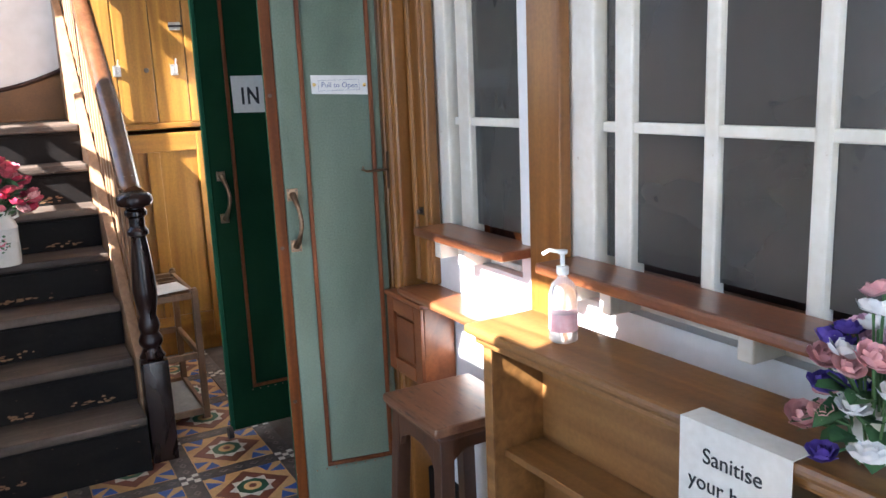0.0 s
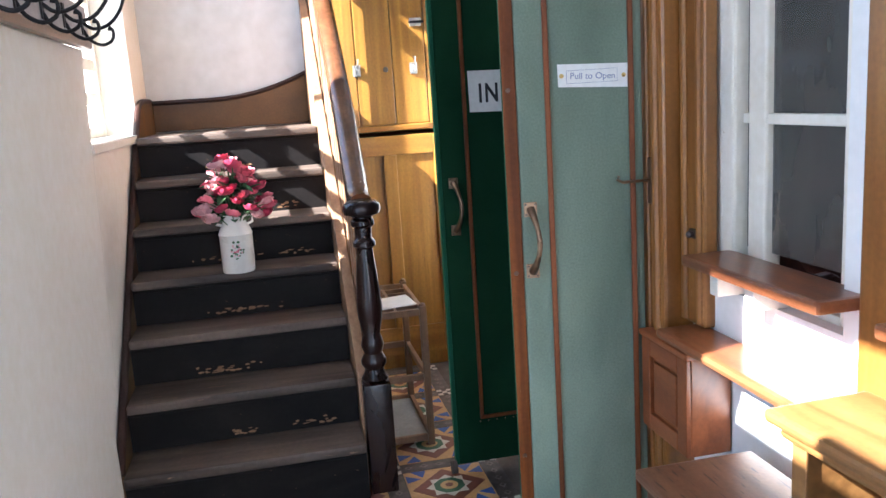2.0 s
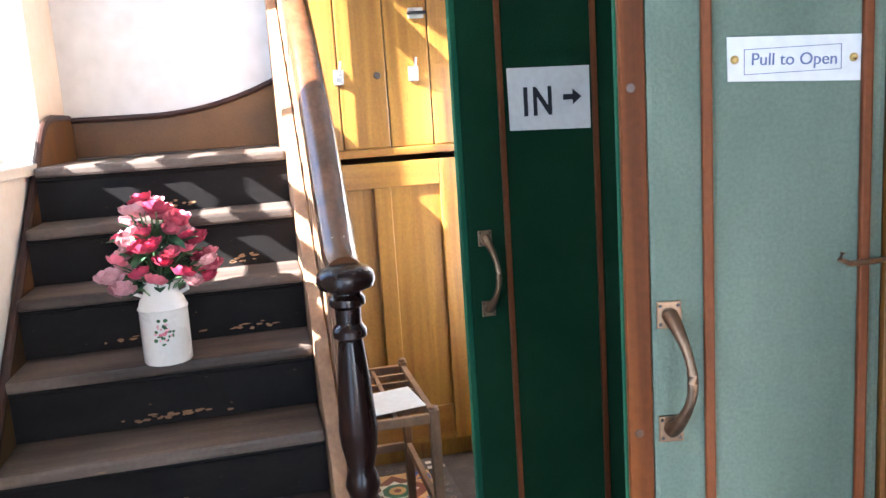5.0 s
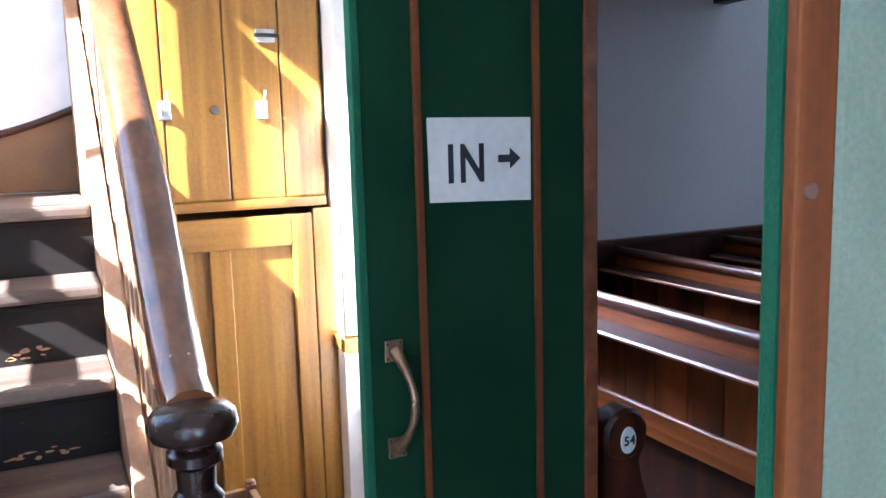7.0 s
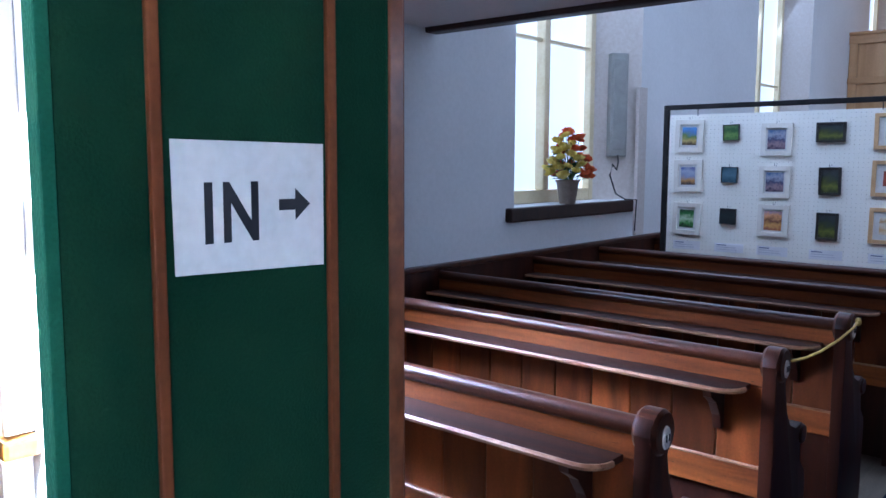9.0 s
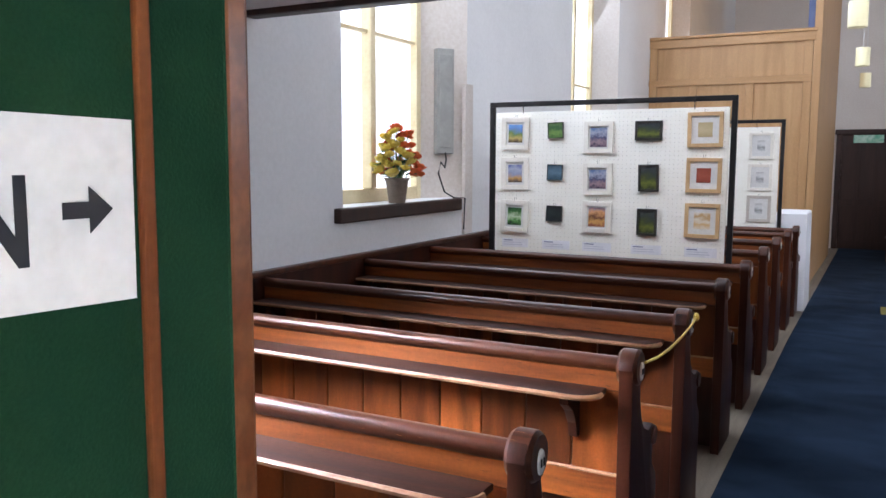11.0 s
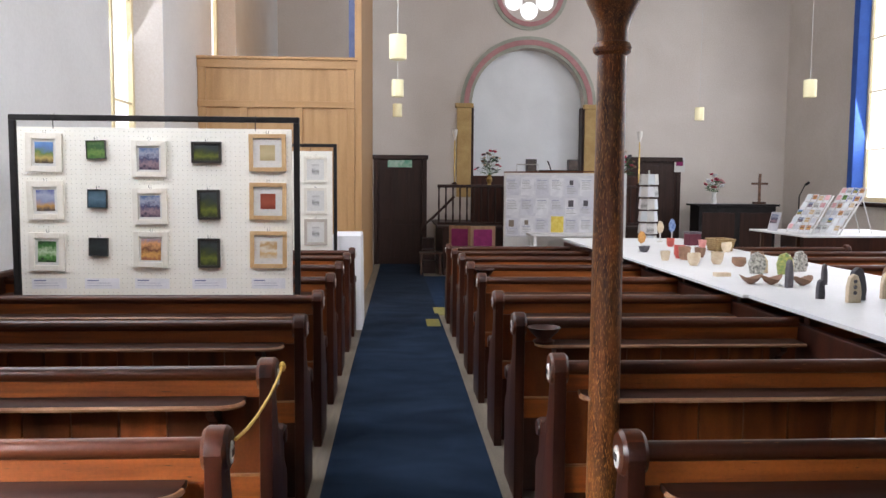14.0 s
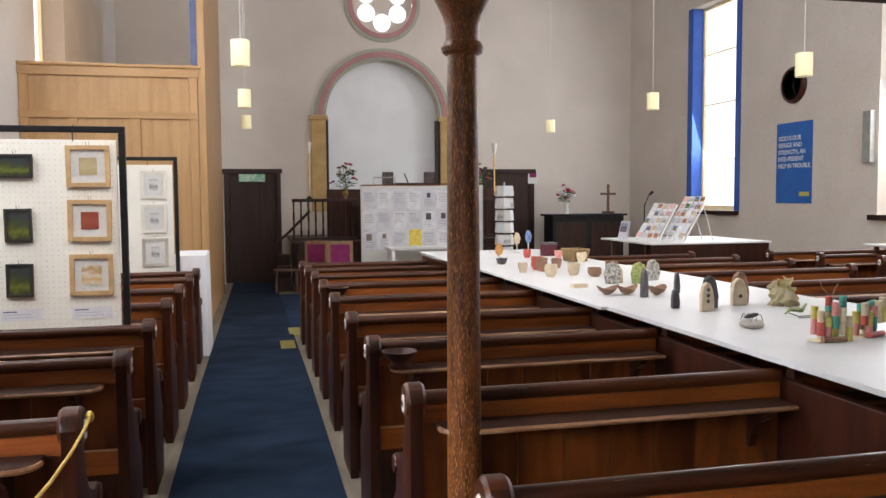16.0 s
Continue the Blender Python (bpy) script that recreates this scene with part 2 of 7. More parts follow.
CERAMIC = surface("white_glazed_ceramic", (0.78, 0.75, 0.69), (0.84, 0.81, 0.75), (5, 5, 5), 0.2, 60, 0.04, coat=0.5)
PEGBOARD = surface("white_pegboard", (0.84, 0.82, 0.73), (0.88, 0.86, 0.78), (2, 2, 2), 0.7, 60, 0.05)
HOLE = surface("peg_hole", (0.45, 0.43, 0.38), (0.52, 0.50, 0.44), (9, 9, 9), 0.9, 60, 0.0)
PANELWOOD = surface("light_oak_panelling", (0.40, 0.215, 0.082), (0.51, 0.30, 0.132), (10, 10, 0.8), 0.42, 90, 0.06, coat=0.08)
PANELWOOD_H = surface("light_oak_rails", (0.40, 0.215, 0.082), (0.50, 0.29, 0.125), (0.8, 10, 10), 0.42, 90, 0.06, coat=0.08)
DARKDOOR = surface("dark_brown_door", (0.0190, 0.0072, 0.0045), (0.0420, 0.0165, 0.0105), (14, 14, 1.2), 0.42, 80, 0.08, coat=0.05, spec=0.3)
COLUMN = surface("marbled_brown_column", (0.0460, 0.0125, 0.0040), (0.2300, 0.0780, 0.0200), (40, 40, 6.0), 0.32, 70, 0.12, coat=0.1, spec=0.4, wear=(0.46, 0.19, 0.055), spots=0.56)
CLOTH = surface("white_tablecloth", (0.80, 0.80, 0.82), (0.86, 0.86, 0.88), (3, 3, 3), 0.9, 200, 0.15)
TABLETOP = surface("white_table_board", (0.72, 0.72, 0.71), (0.78, 0.78, 0.77), (2, 2, 2), 0.4, 80, 0.04)
PINK = surface("pink_moulding", (0.42, 0.20, 0.20), (0.50, 0.25, 0.25), (5, 5, 5), 0.6, 60, 0.05)
SAGE = surface("sage_moulding", (0.34, 0.36, 0.29), (0.42, 0.43, 0.36), (5, 5, 5), 0.6, 60, 0.05)
OCHRE = surface("ochre_pilaster", (0.44, 0.28, 0.10), (0.54, 0.37, 0.15), (4, 4, 4), 0.6, 60, 0.05)
NICHE = surface("pale_blue_grey_niche", (0.80, 0.83, 0.84), (0.86, 0.89, 0.90), (1.5, 1.5, 1.5), 0.8, 50, 0.05)
BLUEPAINT = surface("blue_reveal_paint", (0.02, 0.09, 0.38), (0.035, 0.12, 0.46), (4, 4, 4), 0.6, 60, 0.05)
BANNER = surface("blue_banner_cloth", (0.01, 0.11, 0.42), (0.018, 0.14, 0.48), (3, 3, 3), 0.7, 150, 0.1)
GOLDTEXT = surface("yellow_print", (0.55, 0.48, 0.10), (0.62, 0.55, 0.15), (3, 3, 3), 0.7, 90, 0.02)
LIGHTPRINT = surface("white_print", (0.66, 0.72, 0.74), (0.74, 0.78, 0.80), (3, 3, 3), 0.7, 90, 0.02)
SPEAKER = surface("grey_speaker_cloth", (0.27, 0.27, 0.25), (0.34, 0.34, 0.315), (10, 10, 10), 0.8, 300, 0.2)
PEWTER = surface("dark_pewter", (0.06, 0.05, 0.045), (0.12, 0.10, 0.09), (10, 10, 10), 0.35, 90, 0.05, metal=0.7)
TERRACOTTA = surface("brown_grey_pot", (0.16, 0.12, 0.09), (0.23, 0.18, 0.14), (10, 10, 10), 0.6, 90, 0.1)
LEAF = surface("leaf_green", (0.03, 0.09, 0.03), (0.07, 0.17, 0.06), (20, 20, 20), 0.55, 90, 0.1, vary=0.3)
STEM = surface("stem_green", (0.07, 0.15, 0.05), (0.12, 0.22, 0.08), (20, 20, 20), 0.6, 90, 0.1)
ROSE_RED = surface("rose_pink_petal", (0.42, 0.025, 0.075), (0.66, 0.08, 0.15), (14, 14, 14), 0.6, 90, 0.1, vary=0.25)
ROSE_MID = surface("rose_petal", (0.56, 0.07, 0.12), (0.76, 0.22, 0.27), (14, 14, 14), 0.6, 90, 0.1, vary=0.25)
ROSE_PALE = surface("pale_pink_petal", (0.7000, 0.3360, 0.3570), (0.8400, 0.5280, 0.5270), (14, 14, 14), 0.6, 90, 0.1, vary=0.15)
YELLOWP = surface("yellow_petal", (0.66, 0.48, 0.05), (0.80, 0.66, 0.16), (14, 14, 14), 0.6, 90, 0.1)
ORANGEP = surface("orange_red_petal", (0.70, 0.10, 0.02), (0.80, 0.18, 0.05), (14, 14, 14), 0.6, 90, 0.1)
PURPLEP = surface("violet_petal", (0.07, 0.04, 0.30), (0.13, 0.08, 0.42), (14, 14, 14), 0.6, 90, 0.1)
LILACP = surface("lilac_petal", (0.60, 0.35, 0.50), (0.75, 0.55, 0.66), (14, 14, 14), 0.6, 90, 0.1)
WHITEP = surface("white_petal", (0.75, 0.75, 0.76), (0.82, 0.82, 0.84), (14, 14, 14), 0.6, 90, 0.1)
PURPLE = surface("magenta_upholstery", (0.20, 0.015, 0.09), (0.28, 0.03, 0.13), (10, 10, 10), 0.9, 200, 0.2)
LAMPSHADE = glowing("cream_lampshade", (0.86, 0.80, 0.50), 0.007)
EXIT = surface("green_exit_sign", (0.12, 0.42, 0.26), (0.5, 0.66, 0.55), (12, 4, 12), 0.5, 60, 0.02)
PLASTIC = surface("clear_white_plastic", (0.78, 0.78, 0.76), (0.84, 0.84, 0.82), (10, 10, 10), 0.25, 60, 0.02)
ROPE = surface("yellow_rope", (0.55, 0.36, 0.06), (0.68, 0.48, 0.12), (30, 30, 30), 0.7, 200, 0.2)
HAZARD = surface("yellow_tape", (0.16, 0.14, 0.03), (0.30, 0.26, 0.06), (30, 30, 30), 0.7, 200, 0.1)
CONCRETE = surface("grey_outer_wall", (0.35, 0.33, 0.30), (0.45, 0.43, 0.40), (1, 1, 1), 0.9, 40, 0.2)
GLASS = clear_glass("window_glass")
GLASS_FILMED = clear_glass("filmed_window_glass", 0.12, (0.60, 0.63, 0.66), 0.55)
FROST = glowing("lit_frosted_glass", (0.84, 0.92, 1.0), 0.045)
T_YEL = surface("buff_tile", (0.50, 0.28, 0.10), (0.60, 0.36, 0.15), (8, 8, 8), 0.35, 60, 0.08, vary=0.1)
T_RED = surface("red_brown_tile", (0.15, 0.045, 0.025), (0.22, 0.07, 0.04), (8, 8, 8), 0.35, 60, 0.08, vary=0.15)
T_BLUE = surface("blue_tile", (0.03, 0.08, 0.30), (0.05, 0.12, 0.38), (8, 8, 8), 0.35, 60, 0.08)
T_GREEN = surface("green_tile", (0.03, 0.10, 0.05), (0.05, 0.14, 0.07), (8, 8, 8), 0.35, 60, 0.08)
T_WHITE = surface("white_tile", (0.58, 0.54, 0.46), (0.68, 0.64, 0.55), (8, 8, 8), 0.35, 60, 0.08)
T_DARK = surface("dark_patterned_tile", (0.06, 0.045, 0.038), (0.13, 0.10, 0.085), (26, 26, 26), 0.4, 60, 0.08)
T_GROUT = surface("grout", (0.10, 0.08, 0.065), (0.16, 0.13, 0.11), (9, 9, 9), 0.9, 90, 0.1)


# ---- building helpers ----
def mesh_of(bm, name):
    bmesh.ops.recalc_face_normals(bm, faces=bm.faces)
    me = bpy.data.meshes.new(name)
    bm.to_mesh(me)
    bm.free()
    return me


def part(name, bm, material, parent=None, label="", smooth=False, at=None):
    me = mesh_of(bm, name)
    for m in (material if isinstance(material, (list, tuple)) else [material]):
        me.materials.append(m)
    if smooth:
        me.shade_smooth()
        me.set_sharp_from_angle(angle=radians(35))
    ob = new(name, me)
    if at is not None:
        ob.matrix_basis = at
    if parent is not None:
        ob.parent = parent
    if label:
        tagged(ob, label)
    return ob


def thing(name, label, category, group="", kind="", at=None):
    ob = new(name)
    ob.empty_display_size = 0.1
    if at is not None:
        ob.matrix_basis = at
    return tagged(ob, label, category, group, kind)


def add_box(bm, x0, y0, z0, x1, y1, z1, bevel=0.0, m=None, mi=0):
    r = bmesh.ops.create_cube(bm, size=1.0)
    vs = r["verts"]
    bmesh.ops.scale(bm, vec=(x1 - x0, y1 - y0, z1 - z0), verts=vs)
    bmesh.ops.translate(bm, vec=((x0 + x1) / 2, (y0 + y1) / 2, (z0 + z1) / 2), verts=vs)
    fs = set(f for v in vs for f in v.link_faces)
    if bevel:
        es = set(e for v in vs for e in v.link_edges)
        rb = bmesh.ops.bevel(bm, geom=list(es), offset=bevel, segments=2, affect="EDGES", profile=0.6)
        vs = list(set(v for f in rb["faces"] for v in f.verts) | set(v for v in vs if v.is_valid))
        fs = set(f for v in vs for f in v.link_faces)
    for f in fs:
        if f.is_valid:
            f.material_index = mi
    if m is not None:
        bmesh.ops.transform(bm, matrix=m, verts=vs)
    return bm


def box(x0, y0, z0, x1, y1, z1, bevel=0.0, m=None):
    return add_box(bmesh.new(), x0, y0, z0, x1, y1, z1, bevel, m)


def add_lathe(bm, profile, segs=16, m=None, mi=0):
    """Turned shape about z from (radius, height) pairs."""
    rings = []
    for r, z in profile:
        rings.append([bm.verts.new((max(r, 0.0004) * math.cos(2 * math.pi * i / segs), max(r, 0.0004) * math.sin(2 * math.pi * i / segs), z)) for i in range(segs)])
    for a, b in zip(rings, rings[1:]):
        for i in range(segs):
            bm.faces.new((a[i], a[(i + 1) % segs], b[(i + 1) % segs], b[i])).material_index = mi
    bm.faces.new(rings[0][::-1]).material_index = mi
    bm.faces.new(rings[-1]).material_index = mi
    if m is not None:
        bmesh.ops.transform(bm, matrix=m, verts=[v for r in rings for v in r])
    return bm


def lathe(profile, segs=16, m=None):
    return add_lathe(bmesh.new(), profile, segs, m)


def add_tube(bm, pts, r, segs=8, taper=None, mi=0):
    """A round bar along points."""
    pts = [Vector(p) for p in pts]
    rings = []
    up = Vector((0.13, 0.21, 0.97)).normalized()
    for i, p in enumerate(pts):
        d = (pts[min(i + 1, len(pts) - 1)] - pts[max(i - 1, 0)]).normalized()
        a = d.cross(up if abs(d.dot(up)) < 0.95 else Vector((1, 0, 0))).normalized()
        b = d.cross(a)
        rr = r if taper is None else r * taper[i]
        rings.append([bm.verts.new(p + rr * (math.cos(2 * math.pi * k / segs) * a + math.sin(2 * math.pi * k / segs) * b)) for k in range(segs)])
    for a, b in zip(rings, rings[1:]):
        for k in range(segs):
            bm.faces.new((a[k], a[(k + 1) % segs], b[(k + 1) % segs], b[k])).material_index = mi
    bm.faces.new(rings[0][::-1]).material_index = mi
    bm.faces.new(rings[-1]).material_index = mi
    return bm


def tube(pts, r, segs=8, taper=None):
    return add_tube(bmesh.new(), pts, r, segs, taper)


def slab(outline, depth, m=None, bevel=0.0):
    """A flat outline in x, z, made depth thick in y."""
    bm = bmesh.new()
    f = bm.faces.new([bm.verts.new((x, 0, z)) for x, z in outline])
    r = bmesh.ops.extrude_face_region(bm, geom=[f])
    vs = [v for v in r["geom"] if isinstance(v, bmesh.types.BMVert)]
    bmesh.ops.translate(bm, vec=(0, depth, 0), verts=vs)
    if bevel:
        es = [e for e in bm.edges if abs(e.verts[0].co.y - e.verts[1].co.y) < 1e-6]
        bmesh.ops.bevel(bm, geom=es, offset=bevel, segments=2, affect="EDGES", profile=0.6)
    if m is not None:
        bmesh.ops.transform(bm, matrix=m, verts=bm.verts)
    return bm


def wall_with_holes(u0, u1, z0, z1, holes, to_world, thick):
    """Box pieces of a wall (u along it, z up) round rectangular holes (u0, u1, z0, z1)."""
    bm = bmesh.new()
    us = sorted({u0, u1, *[h[0] for h in holes], *[h[1] for h in holes]})
    for a, b in zip(us, us[1:]):
        cuts = sorted((h[2], h[3]) for h in holes if h[0] < (a + b) / 2 < h[1])
        z = z0
        for c, d in cuts + [(z1, z1)]:
            if c - z > 1e-4:
                to_world(bm, a, b, z, c, thick)
            z = max(z, d)
    bmesh.ops.remove_doubles(bm, verts=bm.verts, dist=0.0005)
    return bm


def wall_x(bm, a, b, z0, z1, t):
    add_box(bm, a, t[0], z0, b, t[1], z1)


def wall_y(bm, a, b, z0, z1, t):
    add_box(bm, t[0], a, z0, t[1], b, z1)


FLAT = Matrix(((1, 0, 0, 0), (0, 0, 1, 0), (0, 1, 0, 0), (0, 0, 0, 1)))   # lays an outline down: its second number becomes y


def structure(name, bm, material, label, category, smooth=False):
    return tagged(part(name, bm, material, smooth=smooth), label, category, kind="structure")


def lettering(name, text, size, m, material, parent, spacing=1.0, bold=0.0):
    cu = bpy.data.curves.new(name, "FONT")
    cu.body, cu.size, cu.extrude, cu.align_x, cu.align_y, cu.space_character = text, size, 0.0006, "CENTER", "CENTER", spacing
    cu.offset = bold
    tmp = bpy.data.objects.new(name, cu)
    me = bpy.data.meshes.new_from_object(tmp)
    bpy.data.objects.remove(tmp)
    me.materials.clear()
    me.materials.append(material)
    ob = new(name, me)
    ob.matrix_basis, ob.parent = m, parent
    return ob

# ---- large structure ----
LW, RW, FW = -5.66, 5.76, 19.35      # church walls: west, east, far
BW0, BW1 = 1.475, 1.60               # wall between vestibule and church
CEIL = 7.4
VY0 = -0.18                          # vestibule's outer wall
SLOPE_Y, SLOPE = 8.0, 0.0273         # the aisle floor falls gently beyond here


def floor_z(y):
    return -max(0.0, y - SLOPE_Y) * SLOPE


def floor_sheet(x0, x1, y0, y1, z):
    bm = bmesh.new()
    ys = [y0, SLOPE_Y, y1] if y0 < SLOPE_Y < y1 else [y0, y1]
    rows = [[bm.verts.new((x, y, floor_z(y) + dz)) for x, dz in ((x0, z), (x1, z), (x1, z - 0.08), (x0, z - 0.08))] for y in ys]
    for a, b in zip(rows, rows[1:]):
        for i in range(4):
            bm.faces.new((a[i], a[(i + 1) % 4], b[(i + 1) % 4], b[i]))
    bm.faces.new(rows[0])
    bm.faces.new(rows[-1][::-1])
    return bm


structure("floor_church", floor_sheet(LW - 0.5, RW + 0.5, BW0, FW + 0.3, 0.0), FLOORWOOD, "bare pale wooden floorboards under the pews", "floor")
structure("carpet_aisle", floor_sheet(-3.43, -2.56, BW0 + 0.02, FW, 0.008), CARPET, "navy blue carpet runner along the aisle", "carpet")
structure("carpet_front", floor_sheet(-2.56, -1.2, 11.0, 16.2, 0.006), CARPET_LIGHT, "lighter blue carpet before the platform", "carpet")
structure("carpet_east_aisle", floor_sheet(2.2, 3.05, BW0 + 0.02, FW, 0.008), CARPET, "navy blue carpet runner along the far aisle", "carpet")

# west church wall: an added unseen low window under the gallery, then tall ones
WIN_W = [(4.845, 6.50, 1.19, 6.2), (8.90, 10.60, 1.19, 6.2), (13.0, 14.7, 1.19, 6.2)]
bm = wall_with_holes(BW0, FW + 0.3, -0.4, CEIL, [(1.70, 2.80, 1.15, 2.12)] + WIN_W, wall_y, (LW - 0.42, LW))
structure("wall_west", bm, PLASTER_WHITE, "off-white plastered church wall with deep window reveals", "wall")
WIN_E = [(15.03, 16.55, 1.20, 5.25), (10.1, 11.5, 1.20, 5.25), (4.6, 6.0, 1.20, 5.25)]
structure("wall_east", wall_with_holes(BW0, FW + 0.3, -0.4, CEIL, WIN_E, wall_y, (RW, RW + 0.42)), PLASTER_W, "cream plastered church wall with tall windows", "wall")

# far wall with niche and round window
NX, NR, NZ = -0.15, 1.27, 3.23


def far_wall():
    bm = bmesh.new()
    x0, x1, z0 = LW - 0.42, RW + 0.42, -0.5
    segs = 24
    arch = [(NX - NR, 1.2)] + [(NX - NR * math.cos(math.pi * i / segs), NZ + NR * math.sin(math.pi * i / segs)) for i in range(segs + 1)] + [(NX + NR, 1.2)]
    RZ, RR = 5.72, 0.64
    # pieces left, right and under the niche
    add_box(bm, x0, FW, z0, NX - NR, FW + 0.3, CEIL)
    add_box(bm, NX + NR, FW, z0, x1, FW + 0.3, CEIL)
    add_box(bm, NX - NR, FW, z0, NX + NR, FW + 0.3, 1.2)
    # spandrel between niche arch and round window, in strips
    n = 48
    for i in range(n):
        a, b = NX - NR + 2 * NR * i / n, NX - NR + 2 * NR * (i + 1) / n
        def lo(x):
            return NZ + math.sqrt(max(0, NR ** 2 - (x - NX) ** 2))
        def gap(x):
            return math.sqrt(max(0, RR ** 2 - (x - NX) ** 2))
        for za, zb, zc, zd in ((lo(a), lo(b), RZ - gap(a), RZ - gap(b)), (RZ + gap(a), RZ + gap(b), CEIL, CEIL)):
            p = [bm.verts.new(v) for v in ((a, FW, za), (b, FW, zb), (b, FW, zd), (a, FW, zc))]
            q = [bm.verts.new(v) for v in ((a, FW + 0.3, za), (b, FW + 0.3, zb), (b, FW + 0.3, zd), (a, FW + 0.3, zc))]
            bm.faces.new(p)
            bm.faces.new(q[::-1])
            bm.faces.new((p[0], q[0], q[1], p[1]))
            bm.faces.new((p[3], p[2], q[2], q[3]))
    bmesh.ops.remove_doubles(bm, verts=bm.verts, dist=0.0005)
    return bm


structure("wall_far", far_wall(), PLASTER_W, "cream plastered end wall with arched niche", "wall")
structure("wall_niche", box(NX - NR - 0.05, FW + 0.302, 1.0, NX + NR + 0.05, FW + 0.4, NZ + NR + 0.1), NICHE, "pale blue-grey back of the arched niche", "wall")


def ring_band(r0, r1, cz, y, depth, a0=0.0, a1=math.pi, segs=32):
    bm = bmesh.new()
    prev = None
    for i in range(segs + 1):
        t = a0 + (a1 - a0) * i / segs
        c, s = math.cos(t), math.sin(t)
        q = [bm.verts.new((NX + r * c, yy, cz + r * s)) for r, yy in ((r0, y), (r0, y - depth), (r1, y - depth), (r1, y))]
        if prev:
            for k in range(4):
                bm.faces.new((prev[k], prev[(k + 1) % 4], q[(k + 1) % 4], q[k]))
        prev = q
    return bm


arch = thing("arch_trim", "pink, sage and ochre painted moulding round the niche", "arch", kind="structure", at=pose(0, 0, 0))
part("outer_band", ring_band(1.44, 1.52, NZ, FW, 0.05), SAGE, arch, "sage green outer band", True)
part("middle_band", ring_band(1.33, 1.44, NZ, FW, 0.08), PINK, arch, "dull pink band", True)
part("inner_band", ring_band(1.265, 1.33, NZ, FW, 0.05), SAGE, arch, smooth=True)
for sx in (-1, 1):
    bm = box(NX + sx * 1.43 - 0.16, FW - 0.07, 1.2, NX + sx * 1.43 + 0.16, FW - 0.002, NZ - 0.06, 0.01)
    part("pilaster", bm, OCHRE, arch, "ochre painted pilaster")
    bm = box(NX + sx * 1.43 - 0.20, FW - 0.11, NZ - 0.06, NX + sx * 1.43 + 0.20, FW - 0.002, NZ + 0.04, 0.015)
    part("capital", bm, OCHRE, arch)
for sx in (-1, 1):
    part("niche_edge", box(NX + sx * (NR - 0.02) - 0.035, FW - 0.03, 1.2, NX + sx * (NR - 0.02) + 0.035, FW + 0.29, NZ - 0.02, 0.004), DARKDOOR, arch, "dark edge strip inside the pilaster")
rose = thing("window_rose", "round window with circular lights in a pink moulding", "window", kind="structure")
part("rim", ring_band(0.66, 0.76, 5.72, FW, 0.07, 0, 2 * math.pi, 40), PINK, rose, "dull pink rim", True)
part("outer_rim", ring_band(0.76, 0.84, 5.72, FW, 0.04, 0, 2 * math.pi, 40), SAGE, rose, "sage rim", True)
part("backing", lathe([(0.66, 0), (0.66, 0.04)], 40, pose(NX, FW + 0.12, 5.72, 90)), PLASTER_W, rose)
for i in range(6):
    t = math.pi / 6 + i * math.pi / 3
    part("round_light", lathe([(0.19, 0), (0.19, 0.02)], 24, pose(NX + 0.40 * math.cos(t), FW + 0.09, 5.72 + 0.40 * math.sin(t), 90)), FROST, rose, "bright frosted pane")

structure("ceiling_church", box(LW - 0.5, BW0, CEIL, RW + 0.5, FW + 0.4, CEIL + 0.15), PLASTER_WHITE, "white plastered church ceiling", "ceiling")
# gallery over the entrance
structure("ceiling_gallery", box(LW, BW1, 2.20, RW, 4.0, 2.46), PLASTER_WHITE, "white plastered underside of the gallery", "ceiling")
structure("trim_gallery_front", box(LW, 4.0, 2.17, RW, 4.10, 3.1, 0.015), DARKDOOR, "dark wooden gallery front", "trim")
# windows out of view, added to light the far end
ADDED_GALLERY_WIN = [(-3.4, -1.9, 4.3, 6.6), (1.9, 3.4, 4.3, 6.6)]
structure("wall_gallery_back", wall_with_holes(LW - 0.42, RW + 0.42, 3.25, CEIL, ADDED_GALLERY_WIN, wall_x, (BW0 + 0.002, BW1)), PLASTER_W, "plastered wall behind the gallery", "wall")

# wall between vestibule and church: doorway, windows
DX0, DX1 = -3.46, -2.53
holes = [(-3.68, DX1 + 0.03, 0.0, 2.12), (-2.47, -1.88, 0.93, 2.35), (-1.70, 0.35, 0.93, 2.35)]
bm = wall_with_holes(LW - 0.42, RW + 0.42, -0.4, 3.25, holes, wall_x, (BW0, BW1))
structure("wall_screen", bm, PLASTER_WHITE, "white plastered wall between vestibule and church", "wall")

# vestibule shell
# the last hole is out of view, cut for the added glowing door
SW = [(-4.80, -3.50, 1.34, 3.12), (-1.72, -0.93, 1.99, 2.46), (-2.17, -1.13, 0.05, 2.0)]
structure("wall_outer", wall_with_holes(-5.62, 1.5, -0.4, 3.25, SW, wall_x, (VY0 - 0.30, VY0)), PLASTER_V, "cream plastered outer wall of the vestibule", "wall")
structure("wall_stair_back", box(-5.62, VY0, -0.4, -5.24, 0.72, 3.25), PLASTER_STAIR, "cool white wall at the stair head, greyed against strong light", "wall")
structure("wall_stair_upper", box(-5.62, 0.722, -0.4, -5.24, BW0, 3.25), PLASTER_V, "cream plastered wall beyond the stair", "wall")
# opening out of view, its place chosen to light the outer wall
structure("wall_entrance", wall_with_holes(VY0, BW0, -0.4, 3.25, [(0.56, 1.40, 0.0, 2.5)], wall_y, (1.2, 1.5)), PLASTER_V, "unseen cream plastered end wall with an added opening", "wall")
